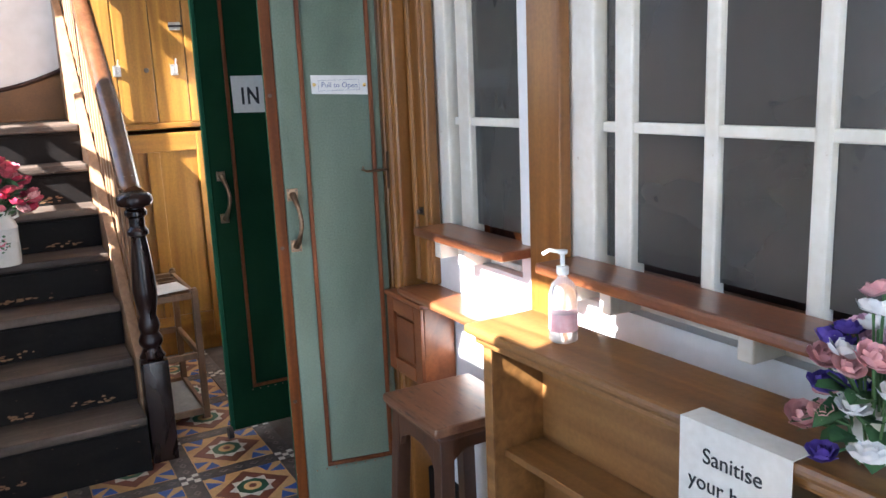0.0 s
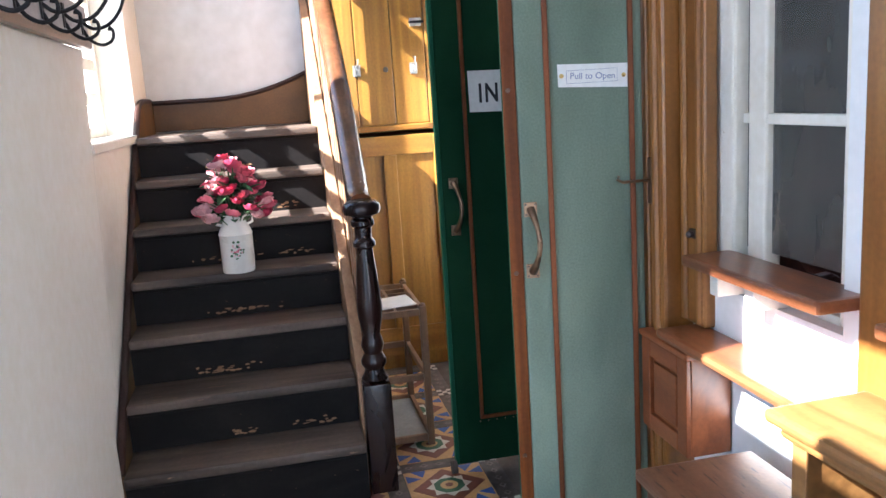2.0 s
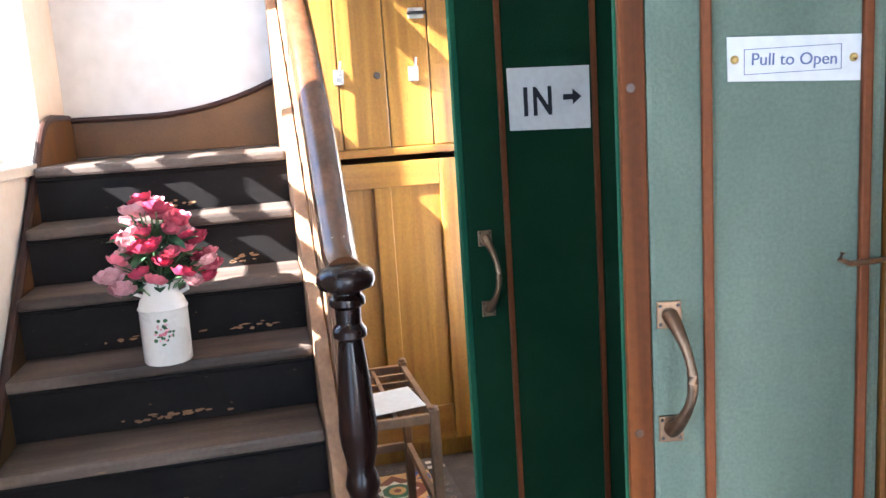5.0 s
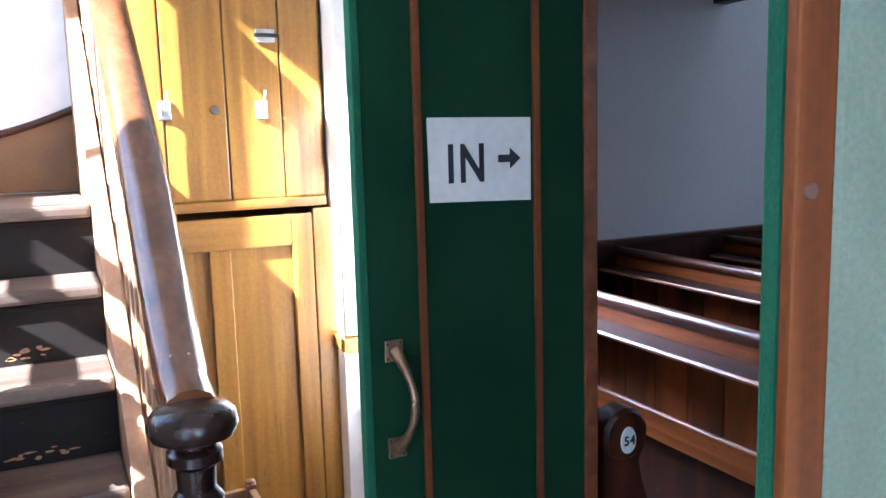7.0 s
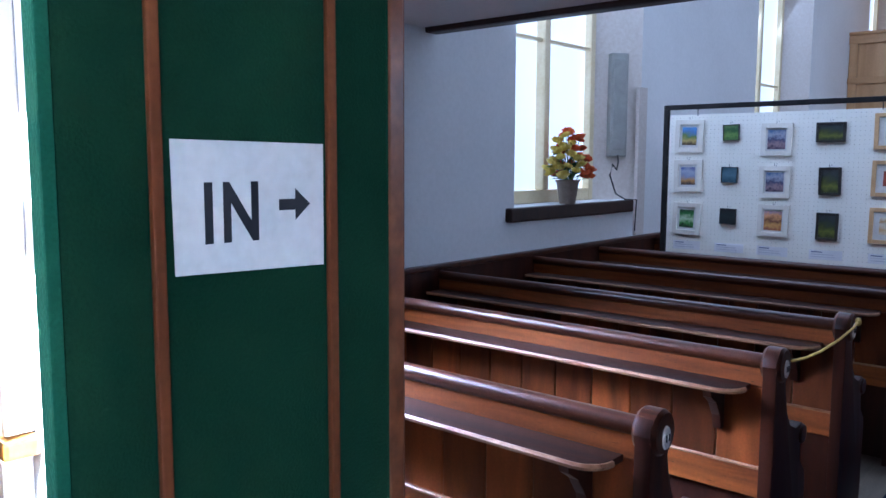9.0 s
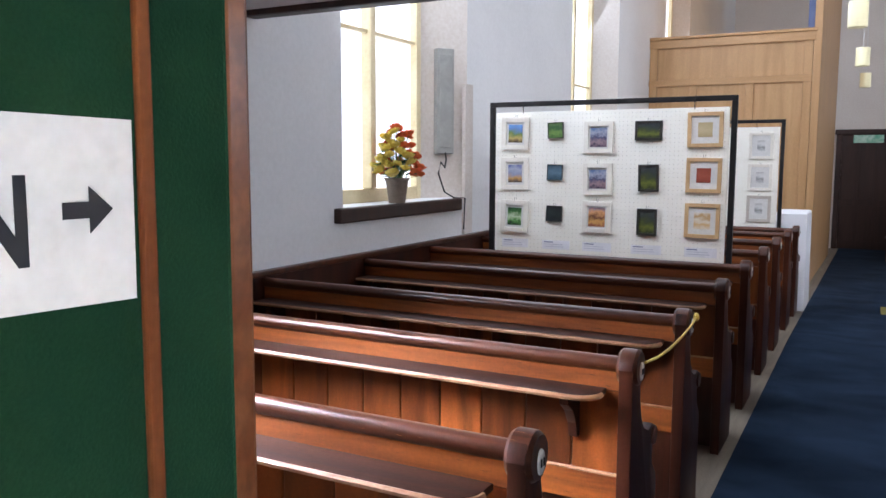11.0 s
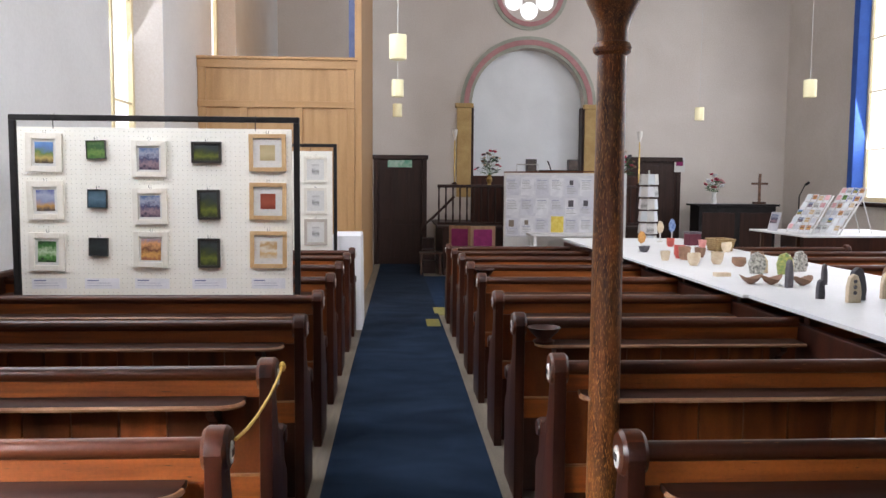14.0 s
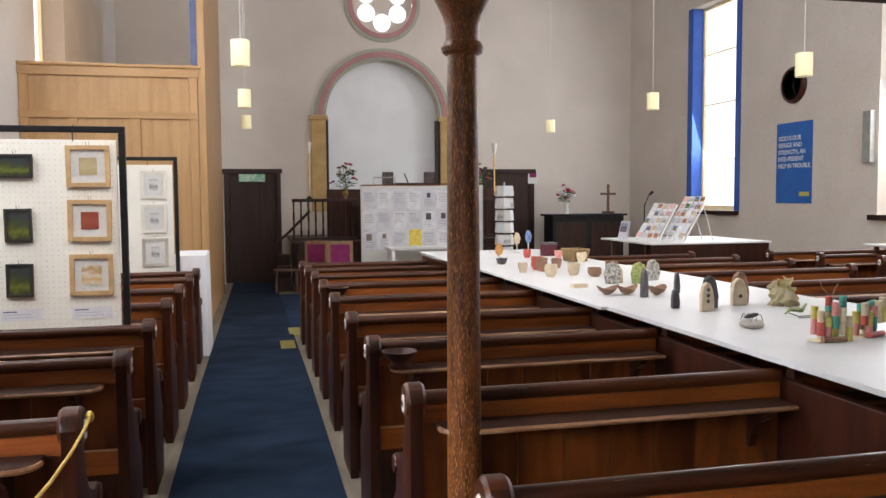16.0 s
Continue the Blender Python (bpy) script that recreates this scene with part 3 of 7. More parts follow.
structure("ceiling_vestibule", box(-5.62, VY0 - 0.3, 3.252, 1.5, BW0, 3.4), PLASTER_WHITE, "white plastered vestibule ceiling", "ceiling")
structure("floor_vestibule", box(-5.6, VY0, -0.12, 1.3, BW0 - 0.002, -0.004), T_GROUT, "mortar bed under patterned vestibule tiles", "floor")
structure("trim_threshold", box(DX0, BW0 - 0.03, -0.02, DX1, BW0 + 0.018, 0.012, 0.004), SILLWOOD, "worn wooden threshold of the doorway", "threshold")
structure("ground", box(-60, -60, -0.9, 60, 60, -0.5), CONCRETE, "grey ground outside", "ground")


# ---- windows ----
def tall_window(n, x, y0, y1, z0, z1, face, cols, bar_z):
    """A painted casement with upright and cross bars in a reveal; face is +1 where the room lies towards +x."""
    w = thing("window_%d" % n, "tall window with cream painted bars and white frosted panes", "window", kind="structure")
    xo = x - face * 0.27
    d = face * 0.06
    a, b = min(xo, xo + d), max(xo, xo + d)
    fw = 0.062
    for nm, q in (("window_frame", (a, y0, z0, b, y0 + fw, z1)), ("window_frame", (a, y1 - fw, z0, b, y1, z1)), ("window_frame", (a, y0 + fw, z0, b, y1 - fw, z0 + 0.09)), ("window_frame", (a, y0 + fw, z1 - fw, b, y1 - fw, z1))):
        part(nm, box(*q, 0.008), PAINT_CREAM, w)
    for i in range(1, cols):
        yc = y0 + (y1 - y0) * i / cols
        part("mullion", box(a - 0.01, yc - 0.034, z0 + 0.09, b + 0.01, yc + 0.034, z1 - fw, 0.012), PAINT_CREAM, w)
    for zb in bar_z:
        part("glazing_bar", box(a + 0.015, y0 + fw, zb - 0.012, b - 0.015, y1 - fw, zb + 0.012), PAINT_CREAM, w)
    pane = part("pane", box(xo - face * 0.01 - 0.003, y0 + 0.02, z0 + 0.02, xo - face * 0.01 + 0.003, y1 - 0.02, z1 - 0.02), FROST, w, "white frosted pane lit by the sky")
    return w


for i, (a, b, c, d) in enumerate(WIN_W):
    tall_window(i + 1, LW, a, b - 0.34, c, d, 1, 2, (2.32, 3.4, 4.5))
    bm = slab([(LW - 0.415, b - 0.34), (LW - 0.27, b - 0.34), (LW, b), (LW - 0.415, b)], d - c, pose(0, 0, c) @ Matrix(((1, 0, 0, 0), (0, 0, 1, 0), (0, 1, 0, 0), (0, 0, 0, 1))))
    structure("trim_splay", bm, PLASTER_W, "cream plastered splayed window reveal", "wall")
    opening_lamp(LW + 0.03, (a + b) / 2, (c + d) / 2, (0, (a + b) / 2, 1.5), b - a, d - c, (13, 9, 9)[i], (0.80, 0.90, 1.0))
for i, (a, b, c, d) in enumerate(WIN_E):
    tall_window(i + 4, RW, a, b, c, d, -1, 1, (2.2, 3.3, 4.3))
    opening_lamp(RW - 0.03, (a + b) / 2, (c + d) / 2, (0, (a + b) / 2, 1.5), b - a, d - c, (10, 9.5, 4.5)[i])
    # blue reveals
for y in (15.032, 16.548):
    s = 1 if y < 16 else -1
    structure("trim_blue_reveal", box(RW - 0.012, min(y, y + s * 0.006), 1.21, RW + 0.25, max(y, y + s * 0.006), 5.24), BLUEPAINT, "bright blue painted window reveal", "trim")
structure("trim_blue_edge", box(RW - 0.02, 16.55, 1.2, RW - 0.002, 16.72, 5.25), BLUEPAINT, "bright blue painted window edge", "trim")
structure("trim_blue_edge", box(RW - 0.02, 14.88, 1.2, RW - 0.002, 15.03, 5.25), BLUEPAINT, "bright blue painted window edge", "trim")
structure("window_sill_east", box(RW - 0.07, 14.9, 1.12, RW + 0.2, 16.7, 1.198, 0.01), DARKDOOR, "dark wooden window sill", "sill")
structure("window_sill_east", box(RW - 0.07, 9.98, 1.12, RW + 0.2, 11.62, 1.198, 0.01), DARKDOOR, "dark wooden window sill", "sill")
structure("window_sill_west", box(LW - 0.25, 4.756, 1.10, LW + 0.05, 6.34, 1.189, 0.012), DARKDOOR, "dark wooden window sill shelf", "sill")

# frames, glowing panes and lamps of the added gallery windows
for i, (a, b, c, d) in enumerate(ADDED_GALLERY_WIN):
    w = thing("window_%d" % (11 + i), "unseen gallery window, added to light the far end", "window", kind="structure")
    for q in ((a, c, a + 0.07, d), (b - 0.07, c, b, d), (a + 0.07, c, b - 0.07, c + 0.07), (a + 0.07, d - 0.07, b - 0.07, d), ((a + b) / 2 - 0.04, c + 0.07, (a + b) / 2 + 0.04, d - 0.07)):
        part("window_frame", box(q[0], BW0 + 0.04, q[1], q[2], BW0 + 0.10, q[3], 0.006), PAINT_CREAM, w)
    part("pane", box(a + 0.02, BW0 + 0.06, c + 0.02, b - 0.02, BW0 + 0.068, d - 0.02), FROST, w, "glowing frosted pane of an added opening")
    opening_lamp((a + b) / 2, BW1 + 0.02, (c + d) / 2, ((a + b) / 2, 12, 1.5), b - a, d - c, 20, (0.92, 0.96, 1.0))
# lamp in the unseen end opening, added to fill the vestibule
opening_lamp(1.19, 0.98, 1.25, (-3, 0.98, 1.1), 0.84, 2.4, 5.0, (0.72, 0.86, 1.0))
# lamp before the added glowing door
opening_lamp(-1.65, VY0 + 0.01, 1.02, (-2.6, 3, 0.9), 0.96, 1.9, 3.4, (0.72, 0.86, 1.0))
opening_lamp(-4.27, VY0 + 0.01, 2.2, (-4.27, 3, 1.6), 0.95, 1.6, 1.1, (0.72, 0.86, 1.0))
# door with glowing panes, added out of view as a light source
e = thing("door_5", "unseen glowing door, added to light the vestibule and pews", "door", kind="structure")
for x0, x1, z0, z1 in ((-2.17, -2.09, 0.05, 2.0), (-1.21, -1.13, 0.05, 2.0), (-1.69, -1.61, 0.25, 1.9), (-2.089, -1.211, 1.9, 2.0), (-2.089, -1.211, 0.05, 0.25)):
    part("door_frame", box(x0, VY0 - 0.16, z0, x1, VY0 - 0.10, z1, 0.006), POSTWOOD, e)
part("pane", box(-2.09, VY0 - 0.135, 0.25, -1.21, VY0 - 0.125, 1.9), FROST, e, "glowing frosted pane of an added opening")
# low window under the gallery, out of view, added to light the near pews
w = thing("window_10", "unseen low window, placed to give the light on the near pews", "window", kind="structure")
for q in ((1.70, 1.15, 1.77, 2.12), (2.73, 1.15, 2.80, 2.12), (2.215, 1.22, 2.285, 2.05), (1.771, 1.15, 2.729, 1.22), (1.771, 2.05, 2.729, 2.12)):
    part("window_frame", box(LW - 0.09, q[0], q[1], LW - 0.03, q[2], q[3], 0.006), SILLWOOD, w)
part("pane", box(LW - 0.065, 1.76, 1.21, LW - 0.057, 2.74, 2.06), FROST, w, "white frosted pane lit by the sky")
opening_lamp(LW + 0.01, 2.2, 1.63, (-4.6, 2.65, 0.6), 1.05, 0.92, 8, (0.86, 0.92, 1.0), 68)
# stair window with stacked small panes: sun comes through between its cross bars
w = thing("window_7", "small stair window with close horizontal glazing bars", "window", kind="structure")
for q in ((-4.80, 1.34, -4.75, 3.12), (-3.54, 1.34, -3.50, 3.12)):
    part("window_frame", box(q[0], VY0 - 0.2, q[1], q[2], VY0 - 0.14, q[3], 0.005), PAINT_WHITE, w)
for k in range(5):
    z = 1.36 + k * 0.155
    part("glazing_bar", box(-4.75, VY0 - 0.19, z - 0.026, -3.54, VY0 - 0.15, z + 0.026), PAINT_WHITE, w)
part("mullion", box(-4.285, VY0 - 0.19, 1.34, -4.265, VY0 - 0.15, 3.12), PAINT_WHITE, w)
structure("window_sill_stair", box(-4.82, VY0 - 0.3, 1.30, -3.62, VY0 + 0.025, 1.338, 0.006), PAINT_WHITE, "white painted sill of the stair window", "sill")
structure("backdrop", box(-9, -4.2, -0.5, 3, -4.1, 1.1), CONCRETE, "pale outer wall across the yard", "backdrop")


# ---- vestibule: screen wall woodwork ----
structure("trim_post", box(-1.815, BW0 - 0.022, 0.82, -1.685, BW0 + 0.012, 3.24, 0.006), POSTWOOD, "ochre wood-grained post between the windows", "post")
structure("trim_architrave", box(-2.60, BW0 - 0.083, 0.0, -2.44, BW0 + 0.01, 2.2, 0.01), POSTWOOD, "ochre wood-grained door frame", "door frame")
structure("trim_architrave", box(-2.438, BW0 - 0.03, 0.821, -2.335, BW0 + 0.008, 3.24, 0.008), POSTWOOD, "ochre wood-grained window architrave", "door frame")
for x, r in ((-2.572, 0.012), (-2.515, 0.009), (-2.468, 0.013)):
    structure("trim_bead", tube([(x, BW0 - 0.084, 0.0), (x, BW0 - 0.084, 2.2)], r, 10), POSTWOOD, "ochre wood-grained bead on the door frame", "trim", True)
for x, r in ((-2.420, 0.012), (-2.352, 0.010)):
    structure("trim_bead", tube([(x, BW0 - 0.031, 0.83), (x, BW0 - 0.031, 3.24)], r, 10), POSTWOOD, "ochre wood-grained bead by the window", "trim", True)
structure("trim_jamb", box(-3.70, 1.482, 0.0, -3.432, 1.517, 2.2, 0.006), SILLWOOD, "brown wooden jamb with brass studs", "door frame")
structure("trim_head", box(-3.70, BW0 - 0.03, 2.202, -2.471, BW0 - 0.002, 2.30, 0.01), POSTWOOD, "ochre wood-grained door head", "door frame")


def serving_window(n, x0, x1, z0, z1, left, stile, mulls, bar):
    """An internal window: a wide left board, a sash stile, glazing bars; left is where the board ends."""
    w = thing("window_%d" % n, "white painted internal window with dark church behind", "window", kind="structure")
    y0, y1 = BW0 + 0.03, BW0 + 0.085
    for q in ((x1 - 0.05, z0, x1, z1), (left, z1 - 0.06, x1 - 0.05, z1), (left, z0, x1 - 0.05, z0 + 0.02)):
        part("window_frame", box(q[0], y0, q[1], q[2], y1, q[3], 0.006), PAINT_WHITE, w)
    part("side_board", box(x0, y0 - 0.012, z0, left, y1, z1, 0.008), PAINT_WHITE, w)
    part("sash_stile", box(stile[0], y0 + 0.006, z0 + 0.021, stile[1], y1 - 0.006, z1 - 0.061, 0.007), PAINT_WHITE, w)
    for x in mulls:
        part("mullion", box(x - 0.019, y0 + 0.010, z0 + 0.021, x + 0.019, y1 - 0.014, z1 - 0.061, 0.008), PAINT_WHITE, w)
    part("glazing_bar", box(left, y0 + 0.013, bar - 0.012, x1 - 0.05, y1 - 0.012, bar + 0.012, 0.004), PAINT_WHITE, w)
    part("pane", box(left - 0.01, y0 + 0.026, z0 + 0.10, x1 - 0.02, y0 + 0.030, z1 - 0.02), GLASS_FILMED, w, "clear pane under an uneven grey film")
    return w


serving_window(8, -2.47, -1.88, 0.93, 2.35, -2.287, (-2.256, -2.190), (), 1.333)
serving_window(9, -1.70, 0.35, 0.93, 2.35, -1.607, (-1.560, -1.503), (-1.284, -1.038, -0.792, -0.546, -0.300, -0.054), 1.333)
for x0, x1 in ((-2.31, -1.82), (-1.68, 0.35)):
    structure("trim_shelf", box(x0, BW0 - 0.105, 0.995, x1, BW0 + 0.028, 1.022, 0.008), SILLWOOD, "dark varnished shelf under the internal window", "shelf")
for x in (-2.24, -2.10, -1.62, -1.48, -1.10, -0.7, -0.3):
    structure("trim_shelf_block", box(x - 0.018, BW0 - 0.06, 0.932, x + 0.018, BW0 + 0.03, 0.994, 0.004), PAINT_WHITE, "white painted block under the shelf", "bracket")
structure("trim_sill_rail", box(-2.40, BW0 - 0.13, 0.795, 0.35, BW0 - 0.001, 0.82, 0.012), SILLWOOD, "red-brown varnished lower sill", "sill")
structure("baseboard", box(-2.52, BW0 - 0.025, 0.0, 1.2, BW0 - 0.001, 0.16, 0.006), STAIR, "dark painted skirting board", "skirting")


# ---- baize doors ----
def baize_door(n, hinge, angle, outer, edge, label, flip, W, beads, edge_w, deep=0.045, lip=0.049):
    """A padded door leaf along +x from its hinge; the face with the beads is at -y."""
    T, HH = 0.045, 2.09
    d = thing("door_%d" % n, label, "door", kind="structure", at=pose(hinge[0], hinge[1], 0.03, 0, 0, angle))
    s = -1 if flip else 1

    def bx(x0, y0, z0, x1, y1, z1, b=0.0):
        return box(x0, min(s * y0, s * y1), z0, x1, max(s * y0, s * y1), z1, b)

    part("leaf", bx(0, -T / 2, 0, W - edge_w, -T / 2 + deep, HH, 0.008), outer, d)
    part("door_edge", bx(W - edge_w, -T / 2 - 0.002, 0, W, -T / 2 - 0.002 + lip, HH, 0.003), edge, d)
    yb = -T / 2
    for x in beads:
        part("bead", bx(x - 0.007, yb - 0.009, 0.19, x + 0.007, yb, HH, 0.003), BEAD, d)
    part("bead", bx(beads[0] - 0.007, yb - 0.009, 0.176, beads[1] + 0.007, yb, 0.19, 0.003), BEAD, d)
    for i in range(11):
        part("stud", lathe([(0.003, 0), (0.0022, 0.002)], 6, pose(0.02 + 0.033 * i, s * (yb - 0.0005), 0.165, 90 * s)), BRONZE, d)
    return d, s, yb


def pull_handle(d, x, z0, z1, s, yb):
    """A bowed pull between two square plates, leaning a little towards the hinge."""
    bow = [(x - 0.015 * math.sin(math.pi * k / 16), 0.006 + 0.046 * math.sin(math.pi * k / 16) ** 0.75, z0 + 0.018 + (z1 - z0 - 0.036) * k / 16) for k in range(17)]
    h = part("handle", tube([(u, s * (yb - w), z) for u, w, z in bow], 0.0068, 12, [1.6, 1.45, 1.25, 1.1, 1.0, 0.95, 0.97, 1.05, 1.1, 1.05, 0.97, 0.95, 1.0, 1.1, 1.25, 1.45, 1.6]), BRONZE, d, "worn bronze pull handle", True)
    for z in (z0, z1 - 0.038):
        plate = part("back_plate", box(x - 0.017, min(s * yb, s * (yb - 0.005)), z, x + 0.017, max(s * yb, s * (yb - 0.005)), z + 0.038, 0.002), BRONZE, h)
        for dx in (-0.012, 0.012):
            for dz in (0.006, 0.032):
                part("screw", lathe([(0.0028, 0), (0.002, 0.0015)], 6, Matrix.Translation((x + dx, s * (yb - 0.005), z + dz)) @ pose(0, 0, 0, 90 * s)), PEWTER, h)


door_b, s, yb = baize_door(1, (-3.443, 1.475), -90, BAIZE, BAIZE_EDGE, "dark green baize door with thin wooden beads, standing open", True, 0.455, (0.108, 0.343), 0.014, 0.024, 0.028)
pull_handle(door_b, 0.40, 0.895, 1.105, s, yb)
door_a, s2, yb2 = baize_door(2, (-2.5233, 1.3753), -101.3, BAIZE_PALE, EDGEWOOD, "faded pale green baize door with red wood edge, standing open", True, 0.352, (0.029, 0.240), 0.034, 0.012, 0.013)
pull_handle(door_a, 0.294, 0.915, 1.115, s2, yb2)
part("inner_face", box(0.004, -0.009, 0.002, 0.3525, 0.0098, 2.085, 0.004), BAIZE_EDGE, door_a, "dark green inner side")


for z in (0.42, 0.93, 1.40, 1.85):
    part("screw_plug", lathe([(0.0065, 0), (0.0055, 0.0012), (0.001, 0.0014)], 10, pose(0.338, 0.0243, z, -90)), STOOLWOOD, door_a)


# ---- stair ----
NSTEP, RISE, GO, SX, SY1, Z1 = 7, 0.182, 0.203, -3.30, 0.672, 0.233
stair = thing("staircase", "dark painted wooden staircase with worn treads", "staircase", kind="structure")
for k in range(1, NSTEP + 1):
    xn, z = SX - GO * (k - 1), Z1 + RISE * (k - 1)
    end = -5.24 if k == NSTEP else xn - GO - 0.02
    bm = box(end, VY0 + 0.03, z - 0.035, xn + 0.022, SY1, z, 0.010)
    part("tread", bm, TREAD, stair, "worn dark tread")
    part("nosing_bead", tube([(xn + 0.004, VY0 + 0.031, z - 0.042), (xn + 0.004, SY1 - 0.001, z - 0.042)], 0.008, 8), STAIR, stair, smooth=True)
    part("riser", box(xn - 0.02, VY0 + 0.03, max(0.001, z - (RISE if k > 1 else Z1) + 0.001), xn, SY1, z - 0.034), STAIR, stair)
rng = random.Random(31)
for k in range(1, NSTEP + 1):
    xn, z = SX - GO * (k - 1), Z1 + RISE * (k - 1)
    bm = bmesh.new()
    for group in range(2 if k < 6 else 1):
        yc = rng.uniform(0.12, 0.56)
        for i in range(13):
            y, zz = yc + rng.gauss(0, 0.055), z - RISE + 0.016 + abs(rng.gauss(0, 0.011))
            w, h = rng.uniform(0.004, 0.016), rng.uniform(0.002, 0.006)
            n = 7
            vs = [bm.verts.new((xn + 0.0006, y + w * math.cos(2 * math.pi * q / n) * rng.uniform(0.6, 1.2), zz + h * math.sin(2 * math.pi * q / n) * rng.uniform(0.6, 1.2))) for q in range(n)]
            bm.faces.new(vs)
    part("paint_chips", bm, BAREWOOD, stair, "chips of bare wood low on the riser")
# wall string with rounded head
part("wall_string", slab([(-3.32, 0.0), (-3.32, 0.22), (-3.46, 0.36), (-4.70, 1.405), (-4.79, 1.46), (-4.90, 1.483), (-5.23, 1.487), (-5.23, 0.0)], 0.03, pose(0, VY0, 0), 0.004), SKIRT, stair, "brown wall string")
cap = [(-3.32, 0.232), (-3.46, 0.368), (-4.10, 0.910), (-4.70, 1.413), (-4.745, 1.445), (-4.80, 1.470), (-4.86, 1.485), (-4.93, 1.492), (-5.205, 1.494)]
part("string_cap", tube([(x, VY0 + 0.018, z) for x, z in cap], 0.015, 10), DARKDOOR, stair, "rounded dark capping", True)
part("outer_string", slab([(-3.43, 0.0), (-3.43, 0.425), (-5.23, 2.04), (-5.23, 0.0)], 0.040, pose(0, SY1 + 0.002, 0), 0.005), BALUSTER, stair, "brown closed outer string")
xs = [VY0 + 0.03 + 0.87 * i / 16 for i in range(17)]
prof = [(y, 1.485 + 0.13 * max(0.0, (y - 0.15) / 0.55) ** 2) for y in xs]
part("end_skirting", slab([(prof[0][0], 1.331)] + prof + [(prof[-1][0], 1.331)], 0.025, Matrix.Translation((-5.238, 0, 0)) @ pose(0, 0, 0, 0, 0, 90) @ Matrix.Diagonal((1, -1, 1, 1)), 0.003), SKIRT, stair, "brown curved skirting at the stair head")
part("skirting_cap", tube([(-5.205, y, z) for y, z in prof], 0.012, 8), DARKDOOR, stair, smooth=True)
bal = thing("balustrade", "dark turned newel post with polished handrail and balusters", "banister")
NX0, NY0 = -3.40, 0.735
part("newel_post", add_lathe(add_box(bmesh.new(), NX0 - 0.05, NY0 - 0.05, 0.0, NX0 + 0.05, NY0 + 0.05, 0.42, 0.006), [(0.040, 0.42), (0.050, 0.435), (0.040, 0.45), (0.034, 0.47), (0.046, 0.49), (0.046, 0.505), (0.033, 0.53), (0.042, 0.56), (0.036, 0.585), (0.030, 0.60), (0.043, 0.66), (0.046, 0.70), (0.038, 0.82), (0.030, 0.90), (0.028, 0.915), (0.040, 0.925), (0.040, 0.94), (0.029, 0.955), (0.030, 0.99), (0.042, 1.0), (0.042, 1.015), (0.034, 1.025), (0.034, 1.03)], 20, pose(NX0, NY0, 0)), NEWEL, bal, "dark turned newel", True)
part("newel_cap", lathe([(0.034, 1.028), (0.062, 1.04), (0.068, 1.055), (0.065, 1.072), (0.054, 1.084), (0.030, 1.092), (0.008, 1.094)], 24, pose(NX0, NY0, 0)), NEWEL, bal, "rounded dark cap", True)
rail = [(NX0 - 0.01, NY0, 1.07), (NX0 - 0.10, NY0, 1.10), (-3.75, NY0, 1.375), (-4.4, NY0, 1.915), (-5.0, NY0, 2.41), (-5.23, NY0, 2.60)]
bm = tube(rail, 0.043, 12)
part("handrail", bm, RAILWOOD, bal, "polished handrail", True)
for i in range(17):
    x = -3.50 - 0.1015 * i
    zt = 1.07 + (-3.41 - x) * 0.835
    zb = 0.40 + (-3.43 - x) * 0.897
    part("baluster", box(x - 0.016, NY0 - 0.016, zb - 0.05, x + 0.016, NY0 + 0.016, zt, 0.003), BALUSTER, bal)

# ---- cupboard under the upper flight ----
CX = -4.70
cup = thing("cupboard", "golden wood-grained panelled cupboard front", "cupboard", kind="structure")
part("body", box(-5.23, 0.74, 0.0, CX - 0.03, 1.40, 1.243), OAK_GOLD, cup)
part("upper_body", box(-5.23, 0.74, 1.268, CX - 0.031, 1.40, 3.2), OAK_GOLD, cup)
for a, b in ((0.745, 0.90), (0.904, 1.084), (1.088, 1.255), (1.259, 1.385)):
    part("board", box(CX - 0.03, a, 1.30, CX - 0.002, b, 3.2, 0.005), OAK_GOLD, cup)
part("rail", box(CX - 0.03, 0.745, 1.268, CX + 0.014, 1.385, 1.299, 0.008), OAK_GOLD_H, cup)
dr = part("cupboard_door", box(CX - 0.028, 0.80, 0.08, CX - 0.014, 1.335, 1.245), OAK_GOLD, cup, "golden panelled door")
for q in ((0.80, 0.08, 0.865, 1.245), (1.268, 0.08, 1.335, 1.245), (1.003, 0.23, 1.070, 1.145)):
    part("stile", box(CX - 0.014, q[0], q[1], CX + 0.004, q[2], q[3], 0.004), OAK_GOLD, dr)
for z0, z1 in ((1.145, 1.245), (0.08, 0.23)):
    part("rail", box(CX - 0.014, 0.866, z0, CX + 0.0038, 1.267, z1, 0.004), OAK_GOLD_H, dr)
part("stile", box(CX - 0.03, 1.337, 0.0, CX + 0.008, 1.40, 1.26, 0.004), OAK_GOLD, cup)
structure("trim_jamb_white", box(CX - 0.03, 1.402, 0.84, CX + 0.09, BW0 - 0.001, 3.2, 0.01), PAINT_WHITE, "white painted timber upright by the doorway", "trim")
structure("trim_jamb_block", box(CX - 0.03, 1.39, 0.79, CX + 0.12, BW0 - 0.001, 0.838, 0.01), OAK_GOLD_H, "golden wooden ledge by the doorway", "trim")
structure("trim_jamb_lower", box(CX - 0.03, 1.402, 0.0, CX + 0.07, BW0 - 0.001, 0.788, 0.004), PLASTER_WHITE, "white painted pier by the doorway", "trim")

